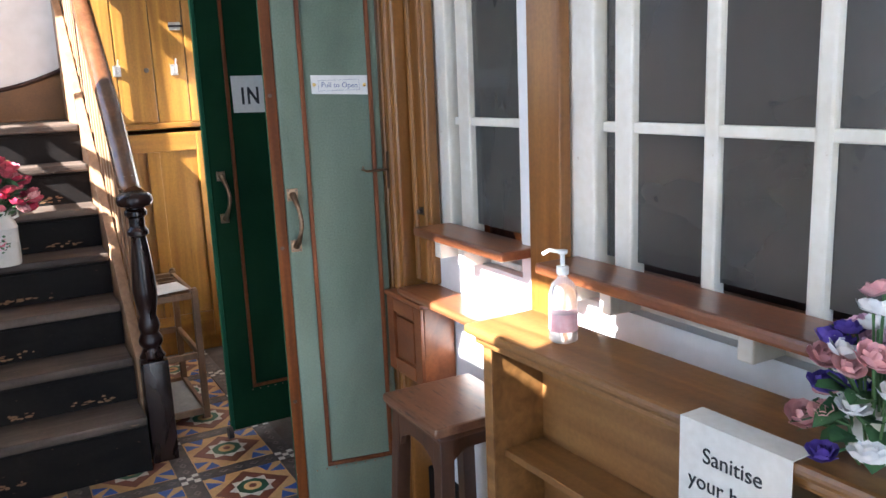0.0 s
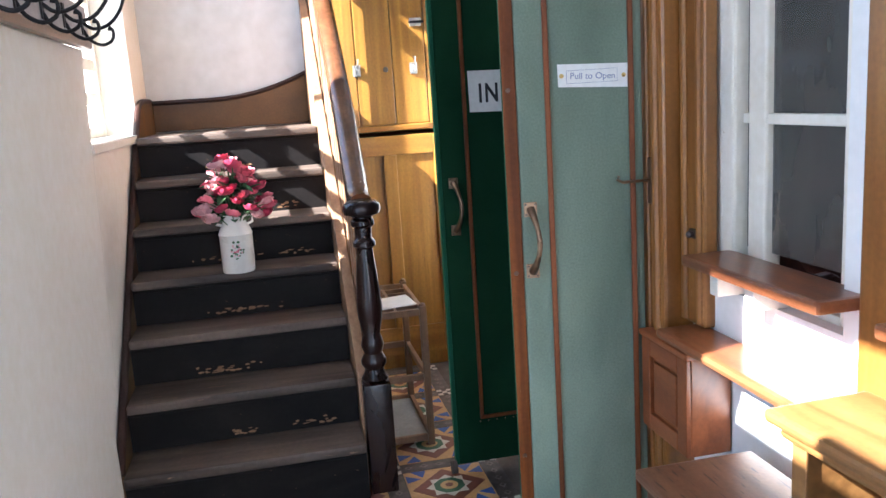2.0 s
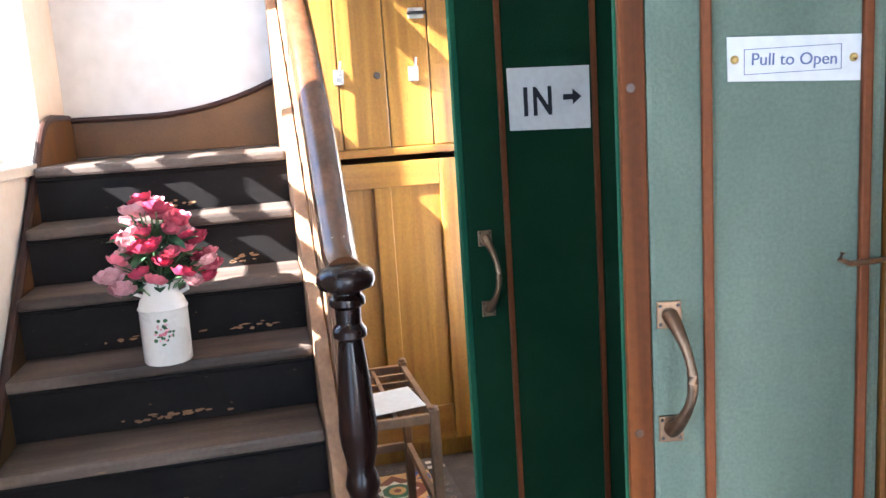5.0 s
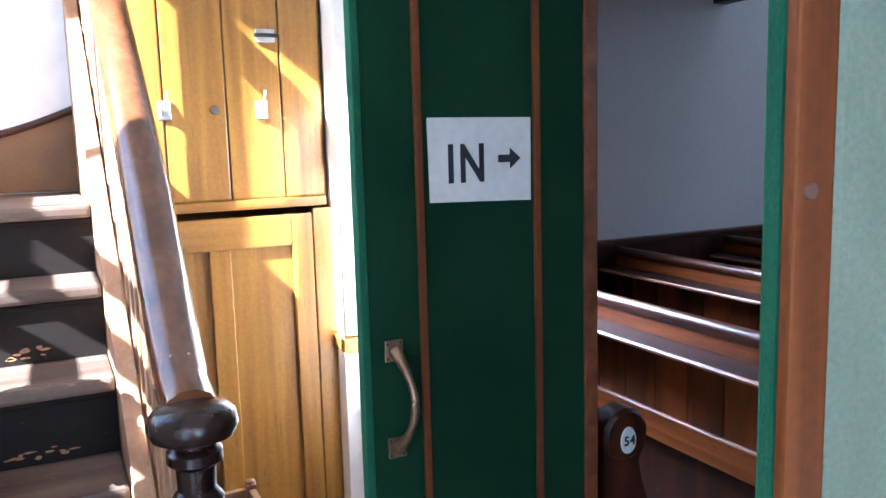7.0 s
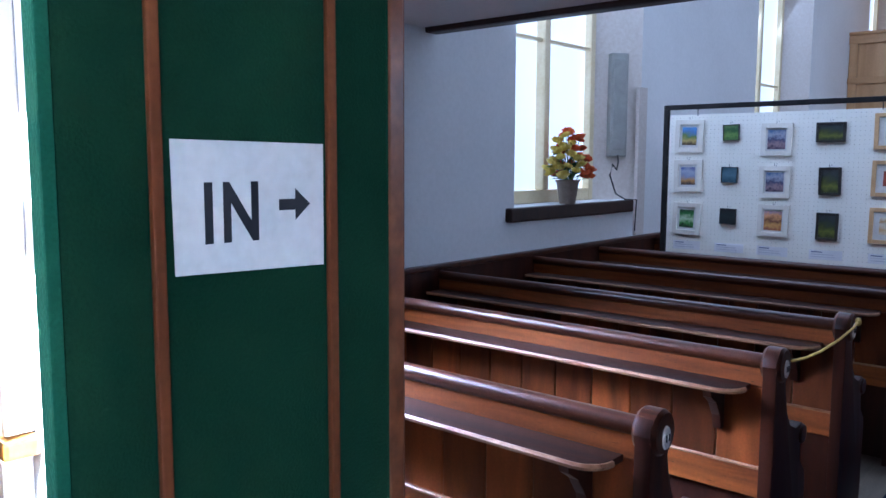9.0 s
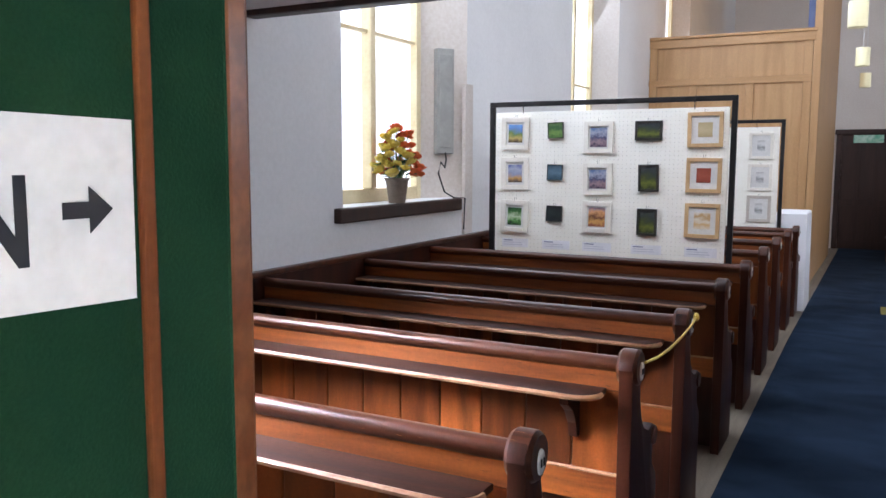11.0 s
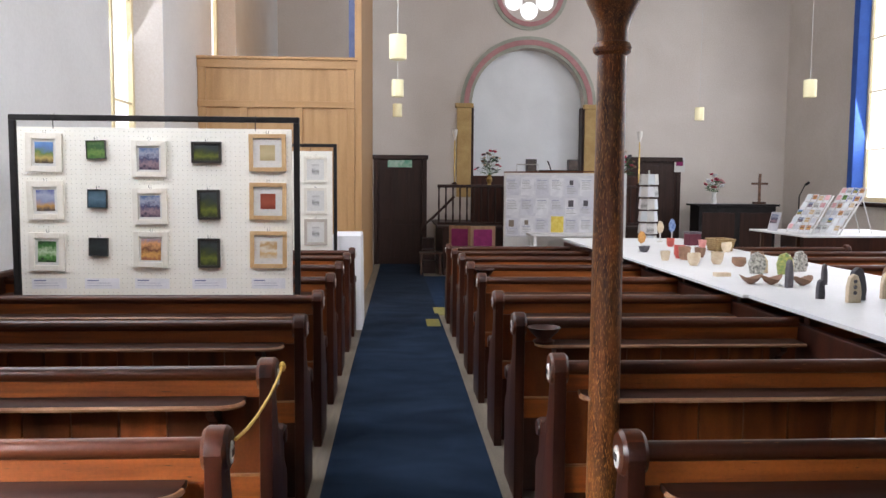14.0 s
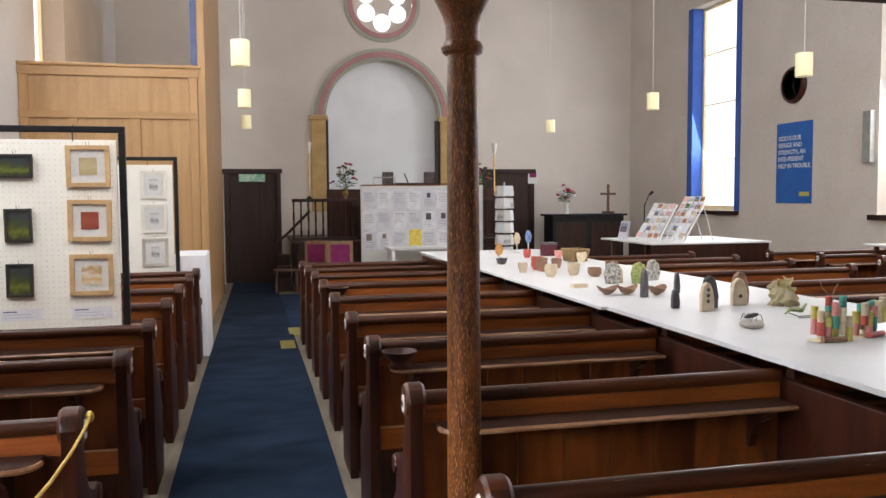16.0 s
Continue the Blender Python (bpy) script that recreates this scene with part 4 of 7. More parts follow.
# ---- church: pews ----
def pew_end_outline():
    """Side view of a pew end: y forwards, z up."""
    o = [(-0.055, 0.0), (-0.055, 0.82)]
    for i in range(9):
        t = math.pi - math.pi * i / 8
        o.append((0.0 + 0.062 * math.cos(t), 0.835 + 0.055 * math.sin(t)))
    o += [(0.055, 0.80), (0.04, 0.77), (0.05, 0.72), (0.07, 0.66), (0.11, 0.61), (0.17, 0.585), (0.23, 0.59), (0.265, 0.565), (0.26, 0.53), (0.225, 0.51), (0.235, 0.45), (0.29, 0.40), (0.30, 0.36), (0.29, 0.0)]
    return o


def make_pew(x0, x1, aisle, wall_end, group, label, number=""):
    """A pew from x0 to x1 at y = 0; aisle is -1 or +1, the side of its shaped end."""
    p = thing("pew", label, "pew", group)
    xe = x1 if aisle > 0 else x0
    ends = [(xe, aisle)] + ([] if wall_end else [(x0 if aisle > 0 else x1, -aisle)])
    for x, sd in ends:
        a = x - 0.045 if sd > 0 else x
        bm = slab(pew_end_outline(), 0.045, Matrix.Translation((a + 0.045, 0, 0)) @ pose(0, 0, 0, 0, 0, 90), 0.006)
        e = part("pew_end", bm, PEW_END, p, "dark shaped pew end", True)
        part("scroll", lathe([(0.030, -0.03), (0.036, -0.02), (0.036, 0.02), (0.030, 0.03)], 14, Matrix.Translation((a + 0.0225, 0.235, 0.548)) @ pose(0, 0, 0, 0, 90, 0)), PEW_END, e, smooth=True)
        part("roll", lathe([(0.050, -0.032), (0.058, -0.022), (0.058, 0.022), (0.050, 0.032)], 16, Matrix.Translation((a + 0.0225, 0.0, 0.835)) @ pose(0, 0, 0, 0, 90, 0)), PEW_TOP, e, smooth=True)
        bm = bmesh.new()
        m = Matrix.Translation((x + sd * 0.011, 0.0, 0.825)) @ pose(0, 0, 0, 0, 90 * sd, 0) @ Matrix.Diagonal((1.25, 0.85, 1, 1))
        add_lathe(bm, [(0.024, 0), (0.022, 0.004), (0.001, 0.005)], 18, m)
        pl = part("number_plate", bm, CERAMIC, e, "white oval enamel number plate", True)
        if number:
            lettering("numerals", number, 0.028, Matrix.Translation((x + sd * 0.0165, 0.0, 0.825)) @ pose(0, 0, 0, 90, 0, 90 * sd), INK, e, 1.1, 0.0006)
        for dy in () if number else (-0.0075, 0.0075):
            part("numeral_bar", box(x + sd * 0.0165 - 0.001, dy - 0.0035, 0.816, x + sd * 0.0165 + 0.001, dy + 0.0035, 0.834), INK, e)
    a, b = x0 + (0.045 if aisle < 0 or not wall_end else 0), x1 - (0.045 if aisle > 0 or not wall_end else 0)
    # top rail, frieze, ledge with nosing, boarded back, plinth, seat
    part("top_rail", tube([(a, 0.0, 0.838), (b, 0.0, 0.838)], 0.026, 12), PEW_TOP, p, "dark polished rounded rail", True)
    part("frieze", box(a, -0.012, 0.755, b, 0.014, 0.828), PEW_X, p)
    n = max(4, round((b - a) / 0.158))
    w = (b - a) / n
    me = None
    for i in range(n):
        if me is None:
            ob = part("board", box(0, 0, 0.47, w - 0.005, 0.020, 0.752, 0.005), PEW_Z, p)
            me = ob.data
        else:
            ob = new("board", me)
            ob.parent = p
        ob.matrix_basis = pose(a + 0.002 + i * w, -0.008, 0)
    lr = part("lower_rail", box(a, -0.030, 0.385, b, 0.012, 0.486, 0.004), PEW_X, p)
    part("rail_edge", tube([(a, -0.028, 0.486), (b, -0.028, 0.486)], 0.006, 6), LEDGE_EDGE, lr, "worn pale edge", True)
    # dark board in place of the open, shaded space under the rail
    part("lower_back", box(a, -0.004, 0.02, b, 0.010, 0.39), PEW_END, p)
    r = 0.07
    e0, e1 = (a + 0.05, b - 0.02) if aisle < 0 else (a + 0.02, b - 0.05)
    yb, yf = -0.135, -0.012
    out = []
    if aisle > 0:
        out = [(e0, yf), (e0, yb)] + [(e1 - r + r * math.sin(t), yb + r - r * math.cos(t)) for t in [math.pi / 2 * i / 6 for i in range(7)]] + [(e1, yf)]
    else:
        out = [(e1, yf), (e1, yb)] + [(e0 + r - r * math.sin(t), yb + r - r * math.cos(t)) for t in [math.pi / 2 * i / 6 for i in range(7)]] + [(e0, yf)]
    bm = slab([(x, y) for x, y in out], 0.020, Matrix.Translation((0, 0, 0.742)) @ FLAT, 0.004)
    lg = part("book_ledge", bm, LEDGE, p, "dark worn book ledge", True)
    edge = [(x, y - 0.001, 0.752) for x, y in out[1:-1]]
    part("ledge_nosing", tube(edge, 0.0095, 6), LEDGE_EDGE, lg, "worn pale nosing", True)
    k = max(2, round((b - a) / 0.95))
    for i in range(k):
        xb = e0 + 0.10 + (e1 - e0 - 0.20) * i / (k - 1)
        br = [(0, 0), (-0.12, 0), (-0.115, -0.02), (-0.07, -0.05), (-0.035, -0.10), (-0.02, -0.15), (0, -0.15)]
        part("bracket", slab(br, 0.03, Matrix.Translation((xb + 0.015, -0.009, 0.741)) @ pose(0, 0, 0, 0, 0, 90), 0.003), PEW_END, p)
    part("seat", box(a, 0.014, 0.40, b, 0.36, 0.425, 0.008), PEW_X, p)
    return p


pew_y_left = (2.47, 3.33, 4.12, 5.06, 5.90, 6.78, 7.60, 8.55, 9.4)
pew_y_mid = (2.40, 3.26, 4.17, 5.10, 5.88, 6.78, 7.62, 8.45, 9.36, 10.26)
first_pew = make_pew(LW + 0.02, -3.49, 1, True, "pews by the west wall", "dark varnished pine pew beside the doorway with numbered plate", "54")
first_pew.matrix_basis = pose(0, 1.63, 0.001)
pew_left = make_pew(LW + 0.02, -3.49, 1, True, "pews by the west wall", "dark varnished pine pew with worn book ledge")
pew_mid = make_pew(-2.51, -1.13, -1, True, "pews of the middle block", "dark varnished pine pew with worn book ledge and pew division")
pew_mid2 = make_pew(-1.08, 2.10, 1, True, "pews of the middle block", "dark varnished pine pew reaching to the far aisle")
pew_right = make_pew(3.12, RW - 0.02, -1, True, "pews by the east wall", "dark varnished pine pew by the far wall")
for base, ys in ((pew_left, pew_y_left), (pew_mid, pew_y_mid), (pew_mid2, pew_y_mid), (pew_right, pew_y_mid)):
    base.matrix_basis = pose(0, ys[0], floor_z(ys[0]) + 0.001)
    for y in ys[1:]:
        copy_thing(base, pose(0, y, floor_z(y) + 0.001))
structure("trim_pew_division", box(-1.125, 2.3, 0.0, -1.085, 10.6, 0.83, 0.006), PEW_END, "dark wooden division along the middle pews", "partition")
structure("trim_dado_west", box(LW + 0.001, BW1, 0.0, LW + 0.018, 12.0, 0.87, 0.004), PEW_END, "dark boarded dado along the wall", "dado")
structure("trim_dado_cap", box(LW + 0.001, BW1, 0.872, LW + 0.045, 12.0, 0.905, 0.008), PEW_TOP, "dark dado rail", "dado")
structure("trim_dado_east", box(RW - 0.018, 2.0, 0.0, RW - 0.001, FW, 0.45, 0.004), PEW_END, "dark boarded dado along the wall", "dado")

# ---- column ----
col = thing("column", "slender marbled brown iron column with moulded capital", "column", kind="structure", at=pose(-2.345, 4.06, 0))
part("shaft", lathe([(0.075, 0), (0.075, 0.12), (0.062, 0.16), (0.056, 0.3), (0.052, 1.2), (0.048, 1.93)], 24), COLUMN, col, smooth=True)
part("capital", lathe([(0.048, 1.93), (0.062, 1.94), (0.066, 1.955), (0.060, 1.97), (0.052, 1.975), (0.052, 2.02), (0.060, 2.05), (0.085, 2.10), (0.098, 2.13), (0.098, 2.17), (0.075, 2.18), (0.075, 2.2)], 24), COLUMN, col, smooth=True)
col2 = copy_thing(col, pose(2.05, 4.06, 0))

# ---- oak organ case / partition ----
pan = thing("oak_partition", "light oak panelled partition", "partition", kind="structure")
PY = 12.13
part("back_board", box(LW, PY, floor_z(PY), -3.62, PY + 0.03, 3.0), PANELWOOD, pan)
for x0, x1, z0, z1 in ((LW, -3.60, 2.98, 3.09), (LW, -3.62, 2.475, 2.56), (LW, -3.62, -0.1, 0.25)):
    part("rail", box(x0, PY - 0.036, z0, x1, PY - 0.001, z1, 0.006), PANELWOOD_H, pan)
for x in (LW + 0.06, -5.07, -4.355, -3.675):
    part("stile", box(x - 0.05, PY - 0.034, 0.25, x + 0.05, PY - 0.001, 2.475, 0.006), PANELWOOD, pan)
for x in (LW + 0.06, -3.675):
    part("stile", box(x - 0.05, PY - 0.034, 2.56, x + 0.05, PY - 0.001, 2.98, 0.006), PANELWOOD, pan)
part("cornice", box(LW, PY - 0.06, 3.09, -3.58, PY + 0.06, 3.13, 0.012), PANELWOOD_H, pan)
part("corner_post", box(-3.62, PY - 0.03, floor_z(PY), -3.53, PY + 0.06, 5.6, 0.01), PANELWOOD, pan)
part("side_board", box(-3.60, PY + 0.06, floor_z(17.5) - 0.05, -3.55, 17.6, 5.6), PANELWOOD, pan)
part("blue_strip", box(-3.70, PY + 0.03, 3.13, -3.622, PY + 0.05, 5.6), INK_BLUE, pan, "blue painted strip")

# ---- far doors ----
def far_door(n, x0, x1, z0, z1):
    d = thing("door_%d" % n, "dark brown panelled door in a dark frame", "door", kind="structure")
    for q in ((x0, x0 + 0.10, z0, z1), (x1 - 0.10, x1, z0, z1)):
        part("door_frame", box(q[0], FW - 0.07, q[2], q[1], FW - 0.001, q[3], 0.01), DARKDOOR, d)
    part("door_frame", box(x0 - 0.03, FW - 0.09, z1, x1 + 0.03, FW - 0.001, z1 + 0.10, 0.012), DARKDOOR, d)
    part("leaf", box(x0 + 0.102, FW - 0.03, z0, x1 - 0.102, FW - 0.001, z1), DARKDOOR, d)
    w = (x1 - x0 - 0.204) / 3
    for i in range(4):
        xc = x0 + 0.102 + w * i
        part("stile", box(max(x0 + 0.103, xc - 0.035), FW - 0.045, z0, min(x1 - 0.103, xc + 0.035), FW - 0.0301, z1, 0.005), DARKDOOR, d)
    for z in (z0 + 0.1, z0 + 0.95, z1 - 0.15):
        part("rail", box(x0 + 0.103, FW - 0.044, z - 0.06, x1 - 0.103, FW - 0.0302, z + 0.06, 0.005), DARKDOOR, d)
    return d


far_door(3, -3.58, -2.40, floor_z(FW), 2.02)
far_door(4, 2.10, 3.34, floor_z(FW), 2.02)

# ---- signs on the doors ----
# faces of the open doors: points given along the leaf from its hinge, and height
sign = thing("in_sign", "white paper sign with bold black letters on the green door", "sign", at=door_b.matrix_basis @ Matrix.Translation((0, s * (yb - 0.0012), 0)))
part("sheet", slab([(0.120, 1.328), (0.323, 1.334), (0.325, 1.478), (0.119, 1.476)], 0.0012), PAPER, sign)
face = pose(0, 0, 0, 90, 0, 180) if s < 0 else pose(0, 0, 0, 90)
lettering("letters", "IN", 0.092, Matrix.Translation((0.2515, s * -0.0016, 1.395)) @ face @ Matrix.Diagonal((0.74, 1, 1, 1)), INK, sign, 1.2, 0.0022)
arrow = slab([(0.188, 1.398), (0.164, 1.398), (0.164, 1.386), (0.142, 1.4045), (0.164, 1.423), (0.164, 1.411), (0.188, 1.411)], 0.0007, Matrix.Translation((0, s * -0.0024, 0)))
part("arrow", arrow, INK, sign)
label = thing("door_label", "white paper label fixed with brass pins on the pale door", "label", at=door_a.matrix_basis @ Matrix.Translation((0, s2 * (yb2 - 0.0012), 0)))
part("sheet", slab([(0.037, 1.391), (0.211, 1.400), (0.212, 1.456), (0.036, 1.450)], 0.0012), PAPER, label)
face2 = pose(0, 0, 0, 90, 0, 180) if s2 < 0 else pose(0, 0, 0, 90)
lettering("letters", "Pull to Open", 0.022, Matrix.Translation((0.124, s2 * -0.0016, 1.423)) @ face2 @ pose(0, 0, 0, 0, 0, -2.5), INK_BLUE, label)
for z0, z1, x0, x1 in ((1.407, 1.4078, 0.062, 0.190), (1.4385, 1.4393, 0.062, 0.190), (1.407, 1.439, 0.062, 0.0628), (1.407, 1.439, 0.1892, 0.190)):
    part("border", box(x0, -0.0012, z0, x1, 0.0018, z1), INK_BLUE, label)
for x, z in ((0.046, 1.421), (0.202, 1.427)):
    part("brass_pin", lathe([(0.006, 0), (0.004, 0.004), (0.001, 0.005)], 10, Matrix.Translation((x, s2 * -0.001, z)) @ pose(0, 0, 0, 90 * s2)), BRASS, label)
# cabin hook between pale door and frame
hook = thing("door_hook", "bronze cabin hook holding the pale door open", "door hook", at=pose(-2.505, 1.3915, 1.18))
part("back_plate", box(-0.014, -0.006, -0.06, 0.014, 0.001, 0.06, 0.004), BRONZE, hook)
part("hook_bar", tube([(0, -0.004, 0), (0.016, -0.012, 0.004), (0.021, -0.045, 0.004), (0.019, -0.085, 0.004), (0.018, -0.10, 0.012), (0.018, -0.095, 0.02)], 0.004, 6), BRONZE, hook, smooth=True)
latch = thing("frame_latch", "small dull metal catch on the window frame", "latch", at=pose(-2.375, 1.443, 1.055))
part("plate", box(-0.02, -0.005, -0.012, 0.012, 0.008, 0.012, 0.003), PEWTER, latch)
part("knob", lathe([(0.006, 0), (0.009, 0.012), (0.005, 0.018)], 10, pose(0, -0.004, 0, 90)), PEWTER, latch, smooth=True)

# ---- hooks and panel on the stair wall ----
edge = [(-3.61, 1.66), (-3.555, 1.37), (-3.495, 1.05), (-3.44, 0.75), (-3.395, 0.50)]
structure("trim_wall_panel", slab(edge + [(-3.27, 0.40), (-3.27, 0.0), (-2.2, 0.0), (-2.2, 1.66)], 0.03, pose(0, VY0 + 0.001, 0), 0.004), PLASTER_V, "cream painted wall boarding", "wall")
structure("trim_panel_edge", tube([(x, VY0 + 0.02, z) for x, z in edge], 0.011, 8), SPEAKER, "grey painted edge bead of the wall boarding", "trim", True)
rackb = thing("coat_rack", "grey painted rail with black iron coat hooks", "coat rack", at=pose(0, VY0 + 0.03, 0))
RACKPAINT = surface("lilac_grey_rail_paint", (0.36, 0.33, 0.33), (0.45, 0.42, 0.42), (3, 9, 9), 0.5, 60, 0.1)
part("rail", box(-3.63, 0.0, 1.69, -2.2, 0.025, 1.80, 0.006), RACKPAINT, rackb)
part("rail_moulding", box(-3.635, 0.0, 1.660, -2.2, 0.032, 1.6895, 0.006), STOOLTOP, rackb, "brown moulding under the rail")


def rounded(pts, steps=4):
    """Extra points on a smooth curve through the given ones."""
    p = [Vector(q) for q in pts]
    p = [2 * p[0] - p[1]] + p + [2 * p[-1] - p[-2]]
    out = []
    for a, b, c, d in zip(p, p[1:], p[2:], p[3:]):
        for k in range(steps):
            t = k / steps
            out.append(0.5 * (2 * b + (c - a) * t + (2 * a - 5 * b + 4 * c - d) * t * t + (3 * b - a - 3 * c + d) * t ** 3))
    return out + [p[-2]]


for i in range(5):
    x = -3.535 + 0.25 * i
    hk = part("hook", tube(rounded([(x, 0.025, 1.745), (x - 0.01, 0.06, 1.72), (x - 0.02, 0.11, 1.735), (x - 0.03, 0.15, 1.785), (x - 0.035, 0.165, 1.84), (x - 0.03, 0.155, 1.86)]), 0.0058, 8, [1.0] * 18 + [1.2, 1.6, 1.6]), IRON, rackb, "black iron hook", True)
    part("lower_prong", tube(rounded([(x, 0.025, 1.725), (x - 0.005, 0.045, 1.685), (x - 0.015, 0.08, 1.667), (x - 0.02, 0.112, 1.682), (x - 0.02, 0.118, 1.712), (x - 0.02, 0.105, 1.722)]), 0.0055, 8, [1.0] * 18 + [1.2, 1.5, 1.6]), IRON, hk, smooth=True)
    part("hook_plate", box(x - 0.014, 0.0251, 1.70, x + 0.014, 0.030, 1.775, 0.003), IRON, hk)

# ---- cupboard catches ----
for y in (0.903, 1.191):
    c = thing("cupboard_catch", "dull steel cupboard catch", "catch", "cupboard catches", at=pose(CX, y, 1.583))
    part("plate", box(-0.003, -0.019, -0.036, 0.006, 0.019, 0.020, 0.003), STEEL, c)
    part("case", box(0.006, -0.011, -0.026, 0.020, 0.011, 0.010, 0.004), STEEL, c)
    part("lever", tube([(0.016, 0, 0.0), (0.026, 0.004, 0.018), (0.028, 0.008, 0.050)], 0.0045, 7), STEEL, c, smooth=True)
    part("pin", lathe([(0.006, 0), (0.006, 0.02), (0.002, 0.024)], 8, pose(0.004, 0, -0.005, 0, 90)), STEEL, c)
kh = thing("keyhole_cover", "round dull metal keyhole cover", "keyhole", at=pose(CX, 1.05, 1.575))
part("disc", lathe([(0.014, 0), (0.012, 0.004), (0.001, 0.005)], 12, pose(-0.001, 0, 0, 0, 90)), PEWTER, kh)
bolt = thing("cupboard_bolt", "small steel bolt high on the cupboard", "bolt", at=pose(CX, 1.215, 1.80))
part("plate", box(-0.002, -0.03, -0.02, 0.005, 0.03, 0.02, 0.002), STEEL, bolt)
part("bar", tube([(0.01, -0.035, 0), (0.01, 0.04, 0)], 0.006, 8), IRON, bolt)

# ---- umbrella stand ----
st = thing("umbrella_stand", "wooden umbrella stand with gridded top and metal drip tray", "umbrella stand", at=pose(-3.95, 0.875, 0))
ox, oy = 0.24, 0.105
for x in (-ox, ox):
    for y in (-oy, oy):
        part("leg", add_lathe(box(x - 0.014, y - 0.014, 0.0, x + 0.014, y + 0.014, 0.60, 0.003), [(0.014, 0.60), (0.012, 0.608), (0.004, 0.612)], 10, pose(x, y, 0)), STANDWOOD, st)
for z in (0.575, 0.30, 0.036):
    for y in (-oy, oy):
        part("long_rail", box(-ox + 0.014, y - 0.009, z - 0.014, ox - 0.014, y + 0.009, z + 0.014, 0.003), STANDWOOD, st)
    for x in (-ox, ox):
        part("end_rail", box(x - 0.009, -oy + 0.014, z - 0.014, x + 0.009, oy - 0.014, z + 0.014, 0.003), STANDWOOD, st)
for i in range(1, 6):
    x = -ox + 2 * ox * i / 6
    part("grid_bar", box(x - 0.006, -oy + 0.01, 0.568, x + 0.006, oy - 0.01, 0.584), STANDWOOD, st)
part("grid_bar", box(-ox + 0.01, -0.006, 0.567, ox - 0.01, 0.006, 0.583), STANDWOOD, st)
part("drip_tray", box(-ox + 0.010, -oy + 0.010, 0.020, ox - 0.010, oy - 0.010, 0.034), TRAYMETAL, st, "dull grey metal tray")
ppr = thing("loose_paper", "white sheet of paper lying on the umbrella stand", "paper", at=pose(-3.84, 0.875, 0.592, 2, 0, 6))
part("sheet", box(-0.09, -0.085, 0, 0.09, 0.085, 0.002), PAPER, ppr)
stop = thing("door_stop", "small worn metal roller under the green door", "door stop", at=pose(-3.42, 1.01, 0))
part("roller", lathe([(0.026, 0), (0.026, 0.02)], 14, pose(0, 0.012, 0.026, 90)), PEWTER, stop, smooth=True)


# ---- flowers ----
def blossom(bm, c, r, mi, rng, petals=9):
    """An open flower of cupped petals in two rings."""
    c = Vector(c)
    ax = Vector((rng.uniform(-0.5, 0.5), rng.uniform(-0.5, 0.5), 1)).normalized()
    q = ax.to_track_quat("Z", "Y").to_matrix().to_4x4()
    for ring, (n, tilt, ln) in enumerate(((petals, 66, 1.0), (petals - 2, 44, 0.85), (5, 24, 0.66), (3, 8, 0.5))):
        for i in range(n):
            a = 2 * math.pi * (i + 0.5 * ring + rng.uniform(-0.15, 0.15)) / n
            m = Matrix.Translation(c) @ q @ Matrix.Rotation(a, 4, "Z") @ Matrix.Rotation(radians(tilt + rng.uniform(-10, 10)), 4, "Y")
            w, h = r * 0.62 * ln + r * 0.1, r * ln
            pts = [(0, 0, 0), (0.12 * r, -w * 0.6, h * 0.5), (0.0, -w * 0.45, h * 0.95), (-0.08 * r, 0, h * 1.05), (0.0, w * 0.45, h * 0.95), (0.12 * r, w * 0.6, h * 0.5), (0.2 * r, 0, h * 0.5)]
            v = [bm.verts.new(m @ Vector(p)) for p in pts]
            for t in ((0, 1, 6), (1, 2, 6), (2, 3, 6), (3, 4, 6), (4, 5, 6), (5, 0, 6)):
                bm.faces.new([v[k] for k in t]).material_index = mi


def leaf(bm, base, tip, w, mi=0):
    base, tip = Vector(base), Vector(tip)
    d = tip - base
    sd = d.cross(Vector((0.2, 0.1, 1))).normalized() * w
    up = Vector((0, 0, 0.15 * d.length))
    v = [bm.verts.new(p) for p in (base, base + d * 0.35 + sd + up, base + d * 0.75 + sd * 0.7 + up * 0.6, tip, base + d * 0.75 - sd * 0.7 + up * 0.6, base + d * 0.35 - sd + up, base + d * 0.5 + up * 0.4)]
    for t in ((0, 1, 6), (1, 2, 6), (2, 3, 6), (3, 4, 6), (4, 5, 6), (5, 0, 6)):
        bm.faces.new([v[k] for k in t]).material_index = mi


